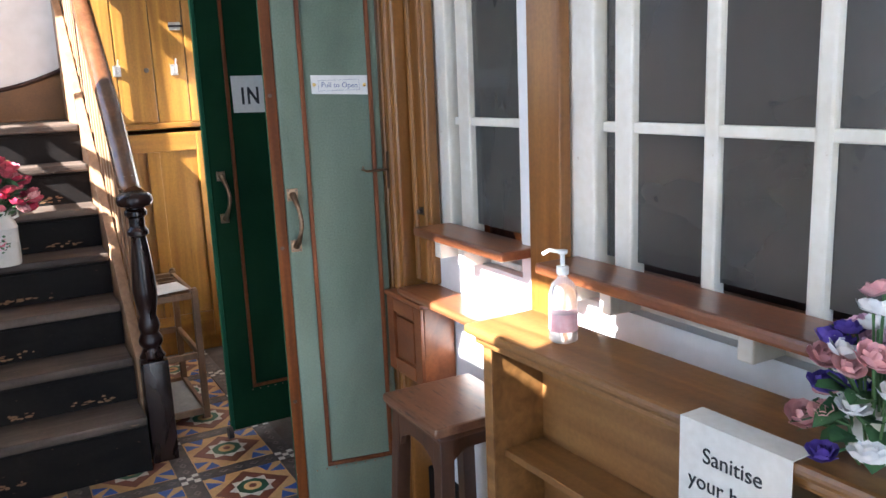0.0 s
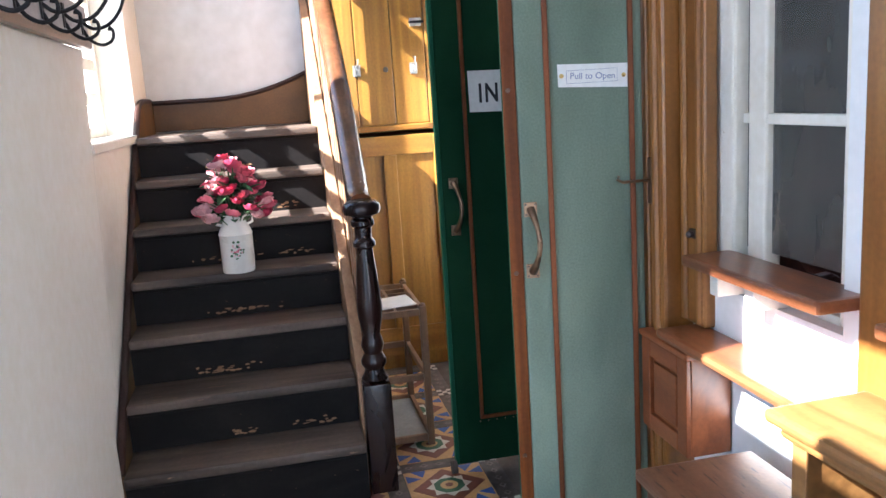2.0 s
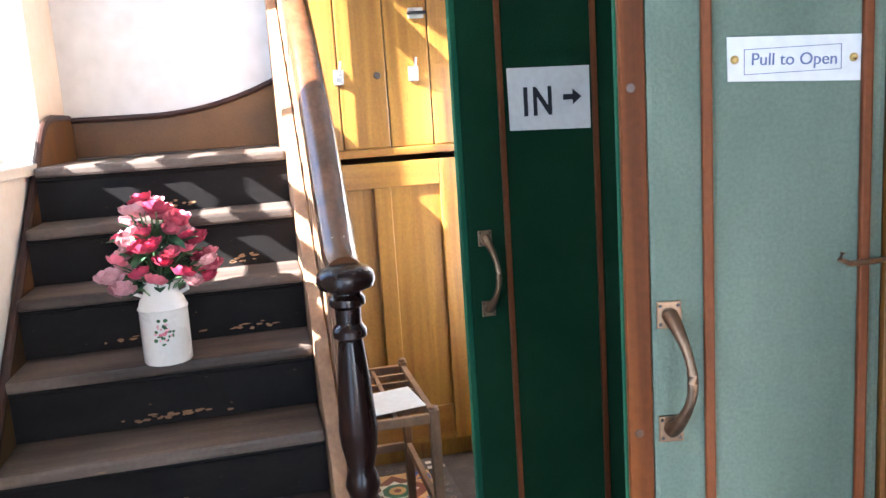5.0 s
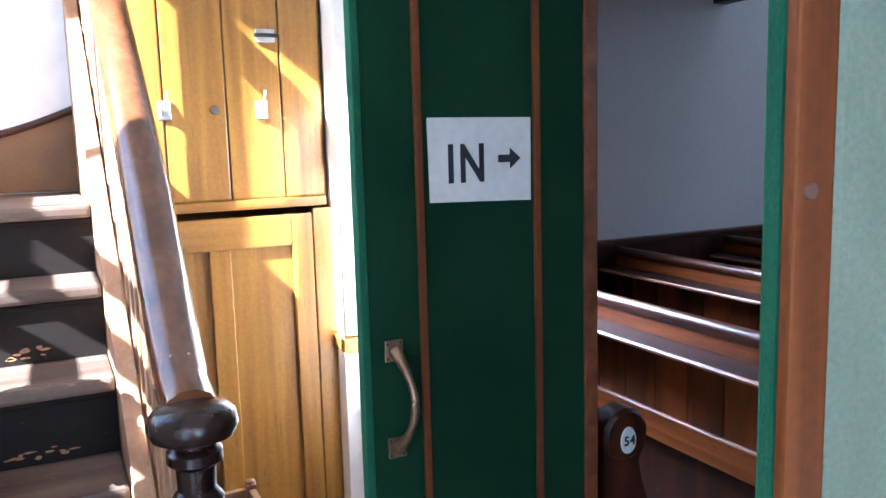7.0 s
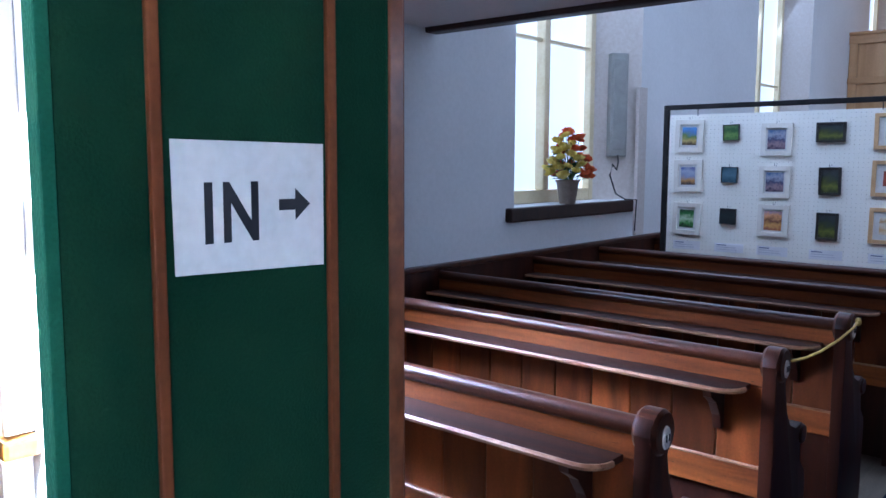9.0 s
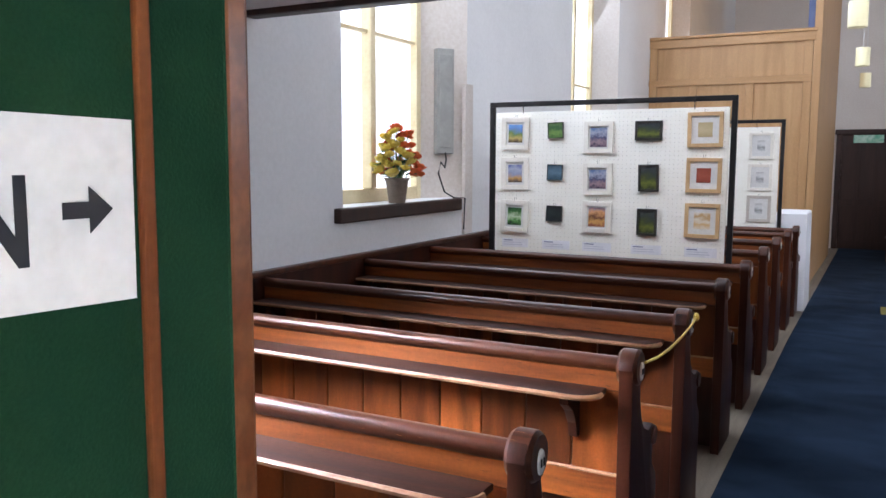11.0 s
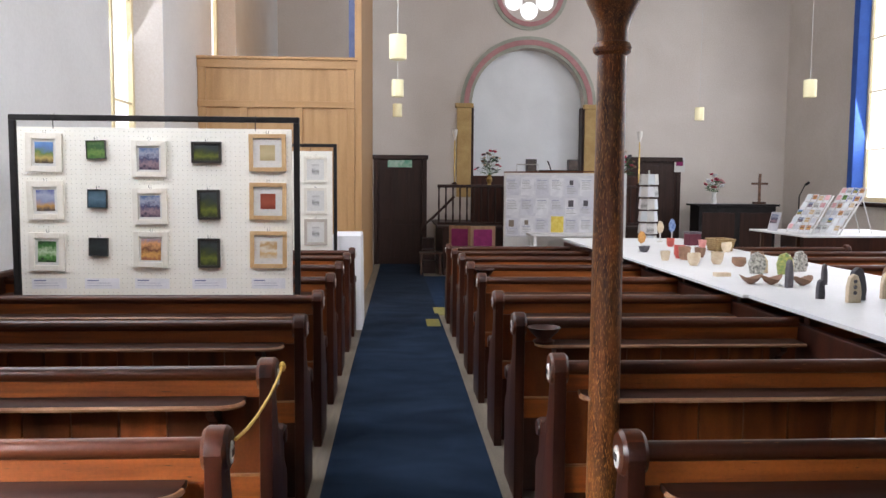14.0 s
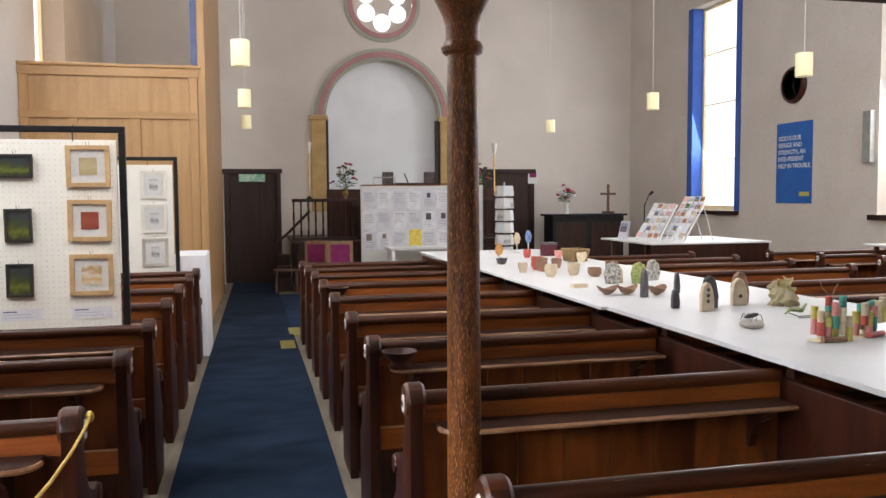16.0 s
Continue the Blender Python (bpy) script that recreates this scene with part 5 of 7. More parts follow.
def bouquet(name, label, at, heads, base_z, spread, height, size, mats, seed, droop=0.35, leaves=26, leaf_w=0.018, flat=1.0, split=None):
    """Stems, leaves and flower heads; each head is a part of its own."""
    rng = random.Random(seed)
    b = thing(name, label, "flowers", at=at)
    stems, lv = bmesh.new(), bmesh.new()
    for i in range(heads):
        t = i / max(1, heads - 1)
        a = i * 2.399
        rad = spread * math.sqrt(t) * rng.uniform(0.62, 1.12)
        z = base_z + height * (1 - droop * t - (1 - droop) * 0.35 * t * t) * rng.uniform(0.78, 1.1)
        c = Vector((rad * math.cos(a), rad * math.sin(a) * flat, z))
        add_tube(stems, [(0.01 * math.cos(a), 0.01 * math.sin(a), base_z - 0.05), (c.x * 0.5, c.y * 0.5, base_z + (z - base_z) * 0.55), c], 0.0022, 5)
        bm = bmesh.new()
        blossom(bm, c, size * rng.uniform(0.8, 1.2), 0, rng)
        pick = mats[rng.randrange(len(mats))]
        if split is not None and c.y > split + 0.12 * (0.3 - z + base_z):
            pick = ORANGEP
        part("flower_head", bm, pick, b)
    for i in range(leaves):
        a, rad = rng.uniform(0, 6.28), spread * rng.uniform(0.2, 0.8)
        z = base_z + height * rng.uniform(0.0, 0.65)
        p = (rad * 0.4 * math.cos(a), rad * 0.4 * math.sin(a) * flat, z)
        leaf(lv, p, (rad * 1.2 * math.cos(a), rad * 1.2 * math.sin(a) * flat, z + rng.uniform(-0.03, 0.05)), leaf_w)
    part("stem_spray", stems, STEM, b)
    part("foliage", lv, LEAF, b)
    return b


# churn on the stair with roses
churn = thing("flower_churn", "white ceramic milk churn with painted flower spray, on a stair tread", "vase", at=pose(-3.92, 0.272, Z1 + 3 * RISE))
part("body", lathe([(0.062, 0), (0.066, 0.006), (0.066, 0.150), (0.069, 0.155), (0.066, 0.160), (0.060, 0.178), (0.048, 0.195), (0.046, 0.215), (0.056, 0.235), (0.052, 0.236), (0.042, 0.215), (0.042, 0.19)], 28), CERAMIC, churn, smooth=True)
for sd in (-1, 1):
    part("handle", tube([(0.0, sd * 0.05, 0.19), (0.0, sd * 0.072, 0.20), (0.0, sd * 0.072, 0.222), (0.0, sd * 0.05, 0.225)], 0.006, 7), CERAMIC, churn, smooth=True)
rng = random.Random(5)
for nm, mat, n, sp in (("painted_leaf", LEAF, 16, 0.036), ("painted_flower", ROSE_PALE, 9, 0.024), ("painted_flower", ROSE_MID, 5, 0.011)):
    for i in range(n):
        a, rr = rng.uniform(0, 6.283), sp * rng.uniform(0.35, 1.0)
        t, zz = rr * math.cos(a) / 0.066, 0.095 + rr * math.sin(a)
        m = Matrix.Rotation(t, 4, "Z") @ Matrix.Translation((0.0655, 0, zz)) @ pose(0, 0, 0, 0, 90, 0)
        part(nm, lathe([(0.0055, 0), (0.005, 0.0012), (0.001, 0.0015)], 8, m @ Matrix.Diagonal((rng.uniform(0.5, 1.2), rng.uniform(0.5, 1.2), 1, 1))), mat, churn)
# pale pink counted twice in the colours, to give the look of sunlit tops
bouquet("rose_bouquet", "crimson and pink artificial roses in the churn, more pale ones as sunlit tops", churn.matrix_basis.copy(), 62, 0.215, 0.165, 0.225, 0.034, [ROSE_RED, ROSE_MID, ROSE_PALE, ROSE_RED, ROSE_MID, ROSE_PALE], 11, 0.95, 120, 0.017)

# ---- collection box, stool, bookcase ----
cb = thing("collection_box", "red-brown oak wall box with raised panelled front", "box", at=pose(-2.49, 1.352, 0.528))
W, D, HH = 0.235, 0.120, 0.265
part("body", box(0, 0.012, 0, W, D, HH - 0.016, 0.004), BOXWOOD, cb)
part("lid", box(-0.008, -0.006, HH - 0.016, W + 0.008, D, HH, 0.006), BOXWOOD, cb)
for q in ((0, 0, 0.045, HH - 0.018), (W - 0.045, 0, W, HH - 0.018)):
    part("stile", box(q[0], 0, q[1], q[2], 0.012, q[3], 0.003), BOXWOOD, cb)
for z in (0.0, HH - 0.063):
    part("rail", box(0.046, 0.0, z, W - 0.046, 0.0118, z + 0.045, 0.003), BOXWOOD, cb)
part("panel", box(0.058, 0.004, 0.057, W - 0.058, 0.0119, HH - 0.075, 0.004), BOXWOOD, cb)
part("slot_plate", box(0.08, 0.04, HH, 0.16, 0.075, HH + 0.003), STEEL, cb, "dull metal coin slot")

sto = thing("stool", "dark oak stool with worn square top and arched aprons", "stool", at=pose(-1.945, 1.283, 0))
part("seat", box(-0.154, -0.14, 0.585, 0.154, 0.14, 0.61, 0.008), STOOLTOP, sto, "worn dark top")
part("seat_moulding", box(-0.148, -0.128, 0.570, 0.148, 0.128, 0.5845, 0.005), STOOLWOOD, sto)
for x in (-1, 1):
    for y in (-1, 1):
        bm = bmesh.new()
        add_box(bm, -0.02, -0.02, 0, 0.02, 0.02, 0.57, 0.003)
        for v in bm.verts:
            k = 1 - v.co.z / 0.57
            v.co.x += x * (0.118 + 0.03 * k)
            v.co.y += y * (0.098 + 0.025 * k)
        part("leg", bm, STOOLWOOD, sto)
apr = [(-0.10, 0.57), (-0.10, 0.47), (-0.085, 0.50), (-0.06, 0.515), (-0.03, 0.525), (0.03, 0.525), (0.06, 0.515), (0.085, 0.50), (0.10, 0.47), (0.10, 0.57)]
for y in (-0.118, 0.102):
    part("apron", slab(apr, 0.016, pose(0, y, 0)), STOOLWOOD, sto)
for x in (-0.118, 0.118):
    part("apron", slab([(u * 0.8, z) for u, z in apr], 0.016, pose(x, 0, 0, 0, 0, 90)), STOOLWOOD, sto)
    part("stretcher", box(x - 0.012 + math.copysign(0.02, x), -0.10, 0.15, x + 0.012 + math.copysign(0.02, x), 0.10, 0.185, 0.003), STOOLWOOD, sto)

bk = thing("bookcase", "low light oak bookcase with moulded top and sliding glass doors", "bookcase", at=pose(-1.622, 1.192, 0, 0, 0, 2.4))
L, DD = 1.5, 0.155
part("top", box(-0.035, -0.035, 0.895, L + 0.035, DD + 0.005, 0.917, 0.008), CASEWOOD, bk, "polished oak top")
part("top_moulding", box(-0.018, -0.018, 0.872, L + 0.018, DD, 0.8945, 0.008), CASEWOOD, bk)
for x in (0, L - 0.022):
    part("side", box(x, 0, 0.05, x + 0.022, DD, 0.8715, 0.003), CASEWOOD, bk)
part("back", box(0.022, DD - 0.012, 0.05, L - 0.022, DD, 0.8715), CASEWOOD, bk)
part("front_upright", box(-0.002, -0.006, 0.05, 0.03, 0.0, 0.8715, 0.002), CASEWOOD, bk)
for z in (0.05, 0.34, 0.60):
    part("shelf", box(0.0225, 0.03, z, L - 0.0225, DD - 0.0125, z + 0.018, 0.002), CASEWOOD, bk)
part("plinth", box(0.01, 0.01, 0, L - 0.01, DD, 0.0495), CASEWOOD, bk)
for a, b, yy in ((0.56, 1.05, 0.012), (0.60, L - 0.03, 0.020)):
    p = part("glass_door", box(a, yy, 0.07, b, yy + 0.004, 0.868), GLASS, bk, "clear sliding glass")
    p.visible_shadow = False
notice = thing("sanitise_notice", "white paper notice folded over the bookcase edge", "notice", at=bk.matrix_basis @ Matrix.Translation((0.685, -0.037, 0.0)))
part("sheet", box(-0.085, -0.0015, 0.62, 0.115, 0.0, 0.9195), PAPER, notice)
part("fold", box(-0.085, 0.0002, 0.9178, 0.115, 0.05, 0.9192), PAPER, notice)
for i, tx in enumerate(("Sanitise", "your hands")):
    lettering("letters", tx, 0.036, Matrix.Translation((0.015, -0.0022, 0.868 - 0.046 * i)) @ pose(0, 0, 0, 90), INK, notice)
pump = thing("sanitiser_bottle", "clear plastic pump bottle with white pump, on the bookcase", "bottle", at=pose(-1.428, 1.262, 0.9182) @ Matrix.Diagonal((0.78, 0.78, 0.8, 1)))
CLEARPLASTIC = surface("clear_bottle_plastic", (0.86, 0.87, 0.86), (0.90, 0.91, 0.90), (10, 10, 10), 0.12, 60, 0.02)
CLEARPLASTIC.node_tree.nodes["Principled BSDF"].inputs["Transmission Weight"].default_value = 0.75
part("bottle", lathe([(0.034, 0), (0.038, 0.006), (0.038, 0.12), (0.030, 0.15), (0.014, 0.165), (0.013, 0.175)], 20), CLEARPLASTIC, pump, smooth=True)
part("label", lathe([(0.0384, 0.03), (0.0386, 0.031), (0.0386, 0.075), (0.0384, 0.076)], 20), ROSE_PALE, pump)
part("pump", add_tube(lathe([(0.016, 0.175), (0.016, 0.195), (0.006, 0.197), (0.006, 0.225), (0.013, 0.228), (0.013, 0.236)], 14), [(0, 0, 0.232), (-0.03, -0.02, 0.234), (-0.045, -0.03, 0.224)], 0.005, 6), PLASTIC, pump, "white pump", True)
bouquet("spring_bouquet", "violet, pink and white artificial flowers on the bookcase", pose(-0.77, 1.285, 0.9), 38, 0.045, 0.125, 0.19, 0.026, [PURPLEP, PURPLEP, LILACP, WHITEP, ROSE_PALE, WHITEP], 23, 1.0, 40, 0.02)
vs = thing("flower_vase", "small white vase on the bookcase", "vase", at=pose(-0.77, 1.285, 0.9178) @ Matrix.Diagonal((0.8, 0.8, 0.7, 1)))
part("body", lathe([(0.03, 0), (0.04, 0.03), (0.035, 0.07), (0.028, 0.10), (0.024, 0.10)], 18), CERAMIC, vs, smooth=True)

# ---- church: display boards ----
def painting_mat(name, bands, scale=7.0):
    m = bpy.data.materials.new(name)
    m.use_nodes = True
    n, l, b = nodes_of(m)
    co = n.new("ShaderNodeTexCoord")
    sp = n.new("ShaderNodeSeparateXYZ")
    nz = n.new("ShaderNodeTexNoise")
    nz.inputs["Scale"].default_value, nz.inputs["Detail"].default_value = scale * 3, 6
    l.new(co.outputs["Object"], nz.inputs["Vector"])
    l.new(co.outputs["Generated"], sp.inputs[0])
    ad = n.new("ShaderNodeMath")
    ad.operation = "MULTIPLY_ADD"
    ad.inputs[1].default_value = 0.7
    l.new(nz.outputs["Fac"], ad.inputs[0])
    sb = n.new("ShaderNodeMath")
    sb.operation = "SUBTRACT"
    sb.inputs[1].default_value = 0.35
    l.new(sp.outputs["Z"], sb.inputs[0])
    l.new(sb.outputs[0], ad.inputs[2])
    r = n.new("ShaderNodeValToRGB")
    while len(r.color_ramp.elements) < len(bands):
        r.color_ramp.elements.new(0.5)
    for i, c in enumerate(bands):
        r.color_ramp.elements[i].position = i / (len(bands) - 1)
        r.color_ramp.elements[i].color = (*c, 1)
    l.new(ad.outputs[0], r.inputs[0])
    l.new(r.outputs[0], b.inputs["Base Color"])
    b.inputs["Roughness"].default_value = 0.5
    return m


ART = {
    "field": painting_mat("painting_field", [(0.05, 0.03, 0.02), (0.45, 0.33, 0.10), (0.12, 0.20, 0.05), (0.10, 0.20, 0.45), (0.12, 0.28, 0.6)]),
    "dusk": painting_mat("painting_dusk", [(0.06, 0.05, 0.05), (0.5, 0.27, 0.08), (0.25, 0.28, 0.4), (0.35, 0.38, 0.5), (0.12, 0.15, 0.35)]),
    "glade": painting_mat("painting_glade", [(0.01, 0.02, 0.01), (0.08, 0.25, 0.05), (0.5, 0.6, 0.4), (0.04, 0.16, 0.03), (0.02, 0.06, 0.02)], 16),
    "green": painting_mat("painting_green", [(0.04, 0.12, 0.02), (0.15, 0.27, 0.06), (0.03, 0.10, 0.03), (0.12, 0.22, 0.07)], 18),
    "teal": painting_mat("painting_teal", [(0.02, 0.06, 0.09), (0.10, 0.18, 0.24), (0.04, 0.10, 0.14)], 12),
    "night": painting_mat("painting_night", [(0.005, 0.008, 0.01), (0.02, 0.03, 0.03), (0.01, 0.012, 0.015)], 12),
    "sea": painting_mat("painting_sea", [(0.04, 0.03, 0.06), (0.30, 0.20, 0.22), (0.04, 0.05, 0.12), (0.34, 0.36, 0.45), (0.10, 0.16, 0.30)], 16),
    "ember": painting_mat("painting_ember", [(0.3, 0.10, 0.06), (0.65, 0.35, 0.1), (0.15, 0.05, 0.03), (0.7, 0.35, 0.15), (0.35, 0.25, 0.3)], 12),
    "moss": painting_mat("painting_moss", [(0.03, 0.04, 0.01), (0.14, 0.16, 0.02), (0.05, 0.065, 0.015), (0.03, 0.04, 0.04), (0.05, 0.06, 0.065)], 8),
    "sand": painting_mat("painting_sand", [(0.42, 0.33, 0.17), (0.50, 0.41, 0.23), (0.44, 0.35, 0.18)], 10),
    "rust": painting_mat("painting_rust", [(0.25, 0.045, 0.025), (0.34, 0.075, 0.04), (0.27, 0.05, 0.025)], 10),
    "sketch": painting_mat("painting_sketch", [(0.7, 0.62, 0.48), (0.62, 0.40, 0.17), (0.7, 0.64, 0.52), (0.5, 0.30, 0.12), (0.72, 0.66, 0.54)], 10),
    "etching": painting_mat("painting_etching", [(0.6, 0.6, 0.58), (0.25, 0.25, 0.24), (0.62, 0.62, 0.6), (0.45, 0.44, 0.42)], 14),
}
FRAMEOAK = surface("pale_oak_frame", (0.50, 0.31, 0.14), (0.60, 0.40, 0.20), (12, 12, 12), 0.5, 90, 0.05)
FRAMEBLACK = surface("black_picture_frame", (0.02, 0.018, 0.015), (0.035, 0.03, 0.026), (12, 12, 12), 0.4, 90, 0.05)
FRAMEGREY = surface("grey_beige_frame", (0.45, 0.40, 0.34), (0.52, 0.47, 0.40), (12, 12, 12), 0.6, 90, 0.05)


def picture(xc, zc, w, h, y, art, frame_mat, border, mount, label, tilt=0.0, deep=0.022):
    p = thing("framed_picture", label, "picture", "pictures on the display boards", at=pose(xc, y, zc, 0, tilt, 0))
    a, b = w / 2, h / 2
    fb = border
    for q in ((-a, -b, -a + fb, b), (a - fb, -b, a, b)):
        part("frame_side", box(q[0], -deep, q[1], q[2], 0, q[3], 0.002), frame_mat, p)
    for z0, z1 in ((-b, -b + fb), (b - fb, b)):
        part("frame_side", box(-a + fb, -deep, z0, a - fb, 0, z1, 0.002), frame_mat, p)
    if mount:
        part("mount", box(-a + fb, -deep * 0.5, -b + fb, a - fb, -0.001, b - fb), PAPER, p)
    k = fb + mount
    part("image", box(-a + k, -deep * 0.5 - 0.003, -b + k, a - k, -deep * 0.5 + 0.001, b - k), ART[art], p)
    part("hanger", tube([(-0.008, -0.004, b + 0.02), (-0.006, -0.004, b), (0.006, -0.004, b), (0.008, -0.004, b + 0.02)], 0.0015, 5), IRON, p)
    return p


def display_board(x0, x1, y, z0, z1, label):
    b = thing("display_board", label, "display board", at=pose(0, y, 0))
    for x in (x0, x1):
        part("post", box(x - 0.018, -0.018, floor_z(y), x + 0.018, 0.018, z1 + 0.04, 0.004), IRON, b)
    part("top_bar", box(x0 - 0.018, -0.018, z1 + 0.04, x1 + 0.018, 0.018, z1 + 0.075, 0.005), IRON, b)
    part("bottom_bar", box(x0 + 0.019, -0.012, z0 - 0.03, x1 - 0.019, 0.012, z0, 0.004), IRON, b)
    part("panel", box(x0 + 0.03, -0.012, z0 + 0.001, x1 - 0.03, 0.012, z1, 0.002), PEGBOARD, b, "white pegboard panel")
    for x in (x0 + 0.25, x1 - 0.25):
        part("hanger", tube([(x, -0.02, z1 - 0.01), (x, -0.024, z1 + 0.05), (x, 0.0, z1 + 0.08)], 0.003, 5), IRON, b)
    for x in (x0, x1):
        part("foot", box(x - 0.02, -0.25, floor_z(y) + 0.0005, x + 0.02, 0.25, floor_z(y) + 0.03, 0.004), IRON, b)
    return b


BY = 6.43
board = display_board(-5.405, -3.69, BY, 0.70, 1.825, "white pegboard display panel in a black metal frame")
bm = bmesh.new()
for i in range(56):
    for j in range(36):
        x, z = -5.35 + i * 0.0292, 0.78 + j * 0.0292
        v = [bm.verts.new((x + 0.003 * math.cos(k * 1.571 + 0.8), -0.0128, z + 0.003 * math.sin(k * 1.571 + 0.8))) for k in range(4)]
        bm.faces.new(v)
ph = part("perforation", bm, HOLE, board)
tagged(ph, kind="stuff")
BF = BY - 0.013
for i, (art, z) in enumerate((("field", 1.669), ("dusk", 1.378), ("glade", 1.063))):
    picture(-5.212, z, 0.215, 0.235, BF, art, PAINT_WHITE, 0.035, 0.018, ("green field and blue sky painting in a white frame", "dusky landscape painting in a white frame", "leafy green painting in a white frame")[i], (1, -1, 1.5)[i])
for i, (art, z) in enumerate((("green", 1.689), ("teal", 1.39), ("night", 1.093))):
    picture(-4.902, z, 0.115, 0.113, BF, art, FRAMEBLACK, 0.004, 0, ("small bright green unframed canvas", "small dark teal unframed canvas", "small nearly black canvas")[i], (-2, 1, 1)[i])
for i, (art, z) in enumerate((("sea", 1.636), ("sea", 1.345), ("ember", 1.078))):
    picture(-4.585, z, 0.207, 0.22, BF, art, PAINT_WHITE, 0.032, 0.012, ("stormy sea painting in a white frame", "purple sea painting in a white frame", "orange fiery painting in a white frame")[i], (0.5, -0.5, 1)[i])
picture(-4.238, 1.679, 0.182, 0.13, BF, "moss", FRAMEBLACK, 0.016, 0, "mossy green landscape in a black frame")
picture(-4.229, 1.358, 0.138, 0.182, BF, "moss", FRAMEBLACK, 0.016, 0, "mossy green upright painting in a black frame", -1)
picture(-4.232, 1.057, 0.136, 0.182, BF, "moss", FRAMEBLACK, 0.016, 0, "mossy green upright painting in a black frame", 0.5)
for i, (art, z) in enumerate((("sand", 1.679), ("rust", 1.38), ("sketch", 1.079))):
    picture(-3.866, z, 0.226, 0.229, BF, art, FRAMEOAK, 0.025, (0.042, 0.042, 0.035)[i], ("sandy abstract in a pale oak frame", "red abstract in a pale oak frame", "brown leaf drawing in a pale oak frame")[i], (-0.5, 0.5, 0.5)[i])
for i, x in enumerate((-5.21, -4.89, -4.585, -4.235, -3.87)):
    c = thing("caption_card", "small white printed caption card on the board", "caption", "captions on the display board", at=pose(x, BF, 0.865, 0, 0.6 * (i % 3 - 1), 0))
    part("card", box(-0.105, -0.0015, -0.032, 0.105, 0.0, 0.032), WHITEP, c)
    for k, (w0, w1) in enumerate(((-0.09, -0.02), (-0.09, 0.05), (-0.09, 0.06))):
        part("text_bar", box(w0, -0.0024, 0.016 - 0.016 * k, w1, -0.0014, 0.022 - 0.016 * k), INK_BLUE if k == 0 else GREYPRINT, c)
board2 = display_board(-5.3, -3.70, 9.72, 0.70, 1.82, "second white display panel in a black metal frame")
for i, (art, fm) in enumerate((("etching", PAINT_WHITE), ("etching", PAINT_WHITE), ("etching", FRAMEGREY))):
    picture(-3.90, 1.63 - 0.32 * i, 0.235, 0.27, 9.72 - 0.013, art, fm, 0.03, 0.05, ("grey etching in a white frame", "small grey etching in a white frame", "dark etching in a grey-beige frame")[i])
    picture(-4.35, 1.63 - 0.32 * i, 0.235, 0.27, 9.72 - 0.013, art, fm, 0.03, 0.05, "grey etching in a plain frame")

# ---- church: table of crafts ----
tab = thing("display_table", "long white-topped trestle boards laid across the pews", "table", at=pose(0, 0, 0.892))
part("table_board", slab([(-1.17, 3.2), (0.15, 3.2), (0.15, 5.55), (-1.17, 5.55)], 0.02, FLAT, 0.002), TABLETOP, tab)
part("table_board", slab([(-1.20, 5.56), (0.12, 5.56), (0.12, 7.9), (-1.20, 7.9)], 0.018, FLAT, 0.002), TABLETOP, tab)
part("table_board", slab([(-1.24, 7.91), (0.08, 7.91), (0.08, 10.1), (-1.24, 10.1)], 0.018, FLAT, 0.002), TABLETOP, tab)
for y in (3.5, 5.2, 6.0, 7.5, 8.4, 9.8):
    part("batten", box(-1.08, y - 0.03, -0.022, 0.05, y + 0.03, -0.0005), STOOLWOOD, tab)
CLAY = surface("brown_fired_clay", (0.20, 0.10, 0.06), (0.34, 0.19, 0.12), (14, 14, 14), 0.5, 80, 0.2, vary=0.2)
CREAMC = surface("cream_fired_clay", (0.55, 0.42, 0.28), (0.68, 0.56, 0.40), (14, 14, 14), 0.5, 80, 0.2, vary=0.15)
DARKC = surface("dark_bluish_clay", (0.05, 0.045, 0.055), (0.10, 0.09, 0.10), (14, 14, 14), 0.4, 80, 0.2, vary=0.2)
REDC = surface("red_glazed_clay", (0.45, 0.06, 0.05), (0.58, 0.12, 0.09), (14, 14, 14), 0.35, 80, 0.1)
PINKC = surface("pink_paper", (0.62, 0.22, 0.20), (0.72, 0.32, 0.28), (14, 14, 14), 0.6, 80, 0.1)
TEALC = surface("teal_paper", (0.05, 0.30, 0.24), (0.10, 0.38, 0.30), (14, 14, 14), 0.6, 80, 0.1)
PALEPAPER = surface("cream_tissue_paper", (0.70, 0.60, 0.36), (0.80, 0.72, 0.50), (20, 20, 20), 0.7, 80, 0.1)
MAROON = surface("maroon_card", (0.085, 0.011, 0.022), (0.12, 0.018, 0.032), (12, 12, 12), 0.6, 80, 0.05)
STRAW = surface("woven_straw", (0.24, 0.15, 0.06), (0.38, 0.26, 0.12), (40, 40, 40), 0.7, 120, 0.3)
GREENC = surface("mottled_green_glaze", (0.12, 0.22, 0.08), (0.45, 0.42, 0.12), (40, 40, 40), 0.3, 80, 0.1)
SPOTTED = surface("black_and_white_glaze", (0.03, 0.03, 0.03), (0.6, 0.57, 0.5), (60, 60, 60), 0.3, 80, 0.1)
BLUEC = surface("blue_glaze", (0.06, 0.12, 0.35), (0.3, 0.4, 0.6), (30, 30, 30), 0.3, 80, 0.1)
ORANGEC = surface("orange_glaze", (0.55, 0.22, 0.05), (0.65, 0.36, 0.12), (30, 30, 30), 0.3, 80, 0.1)
TT = 0.9125


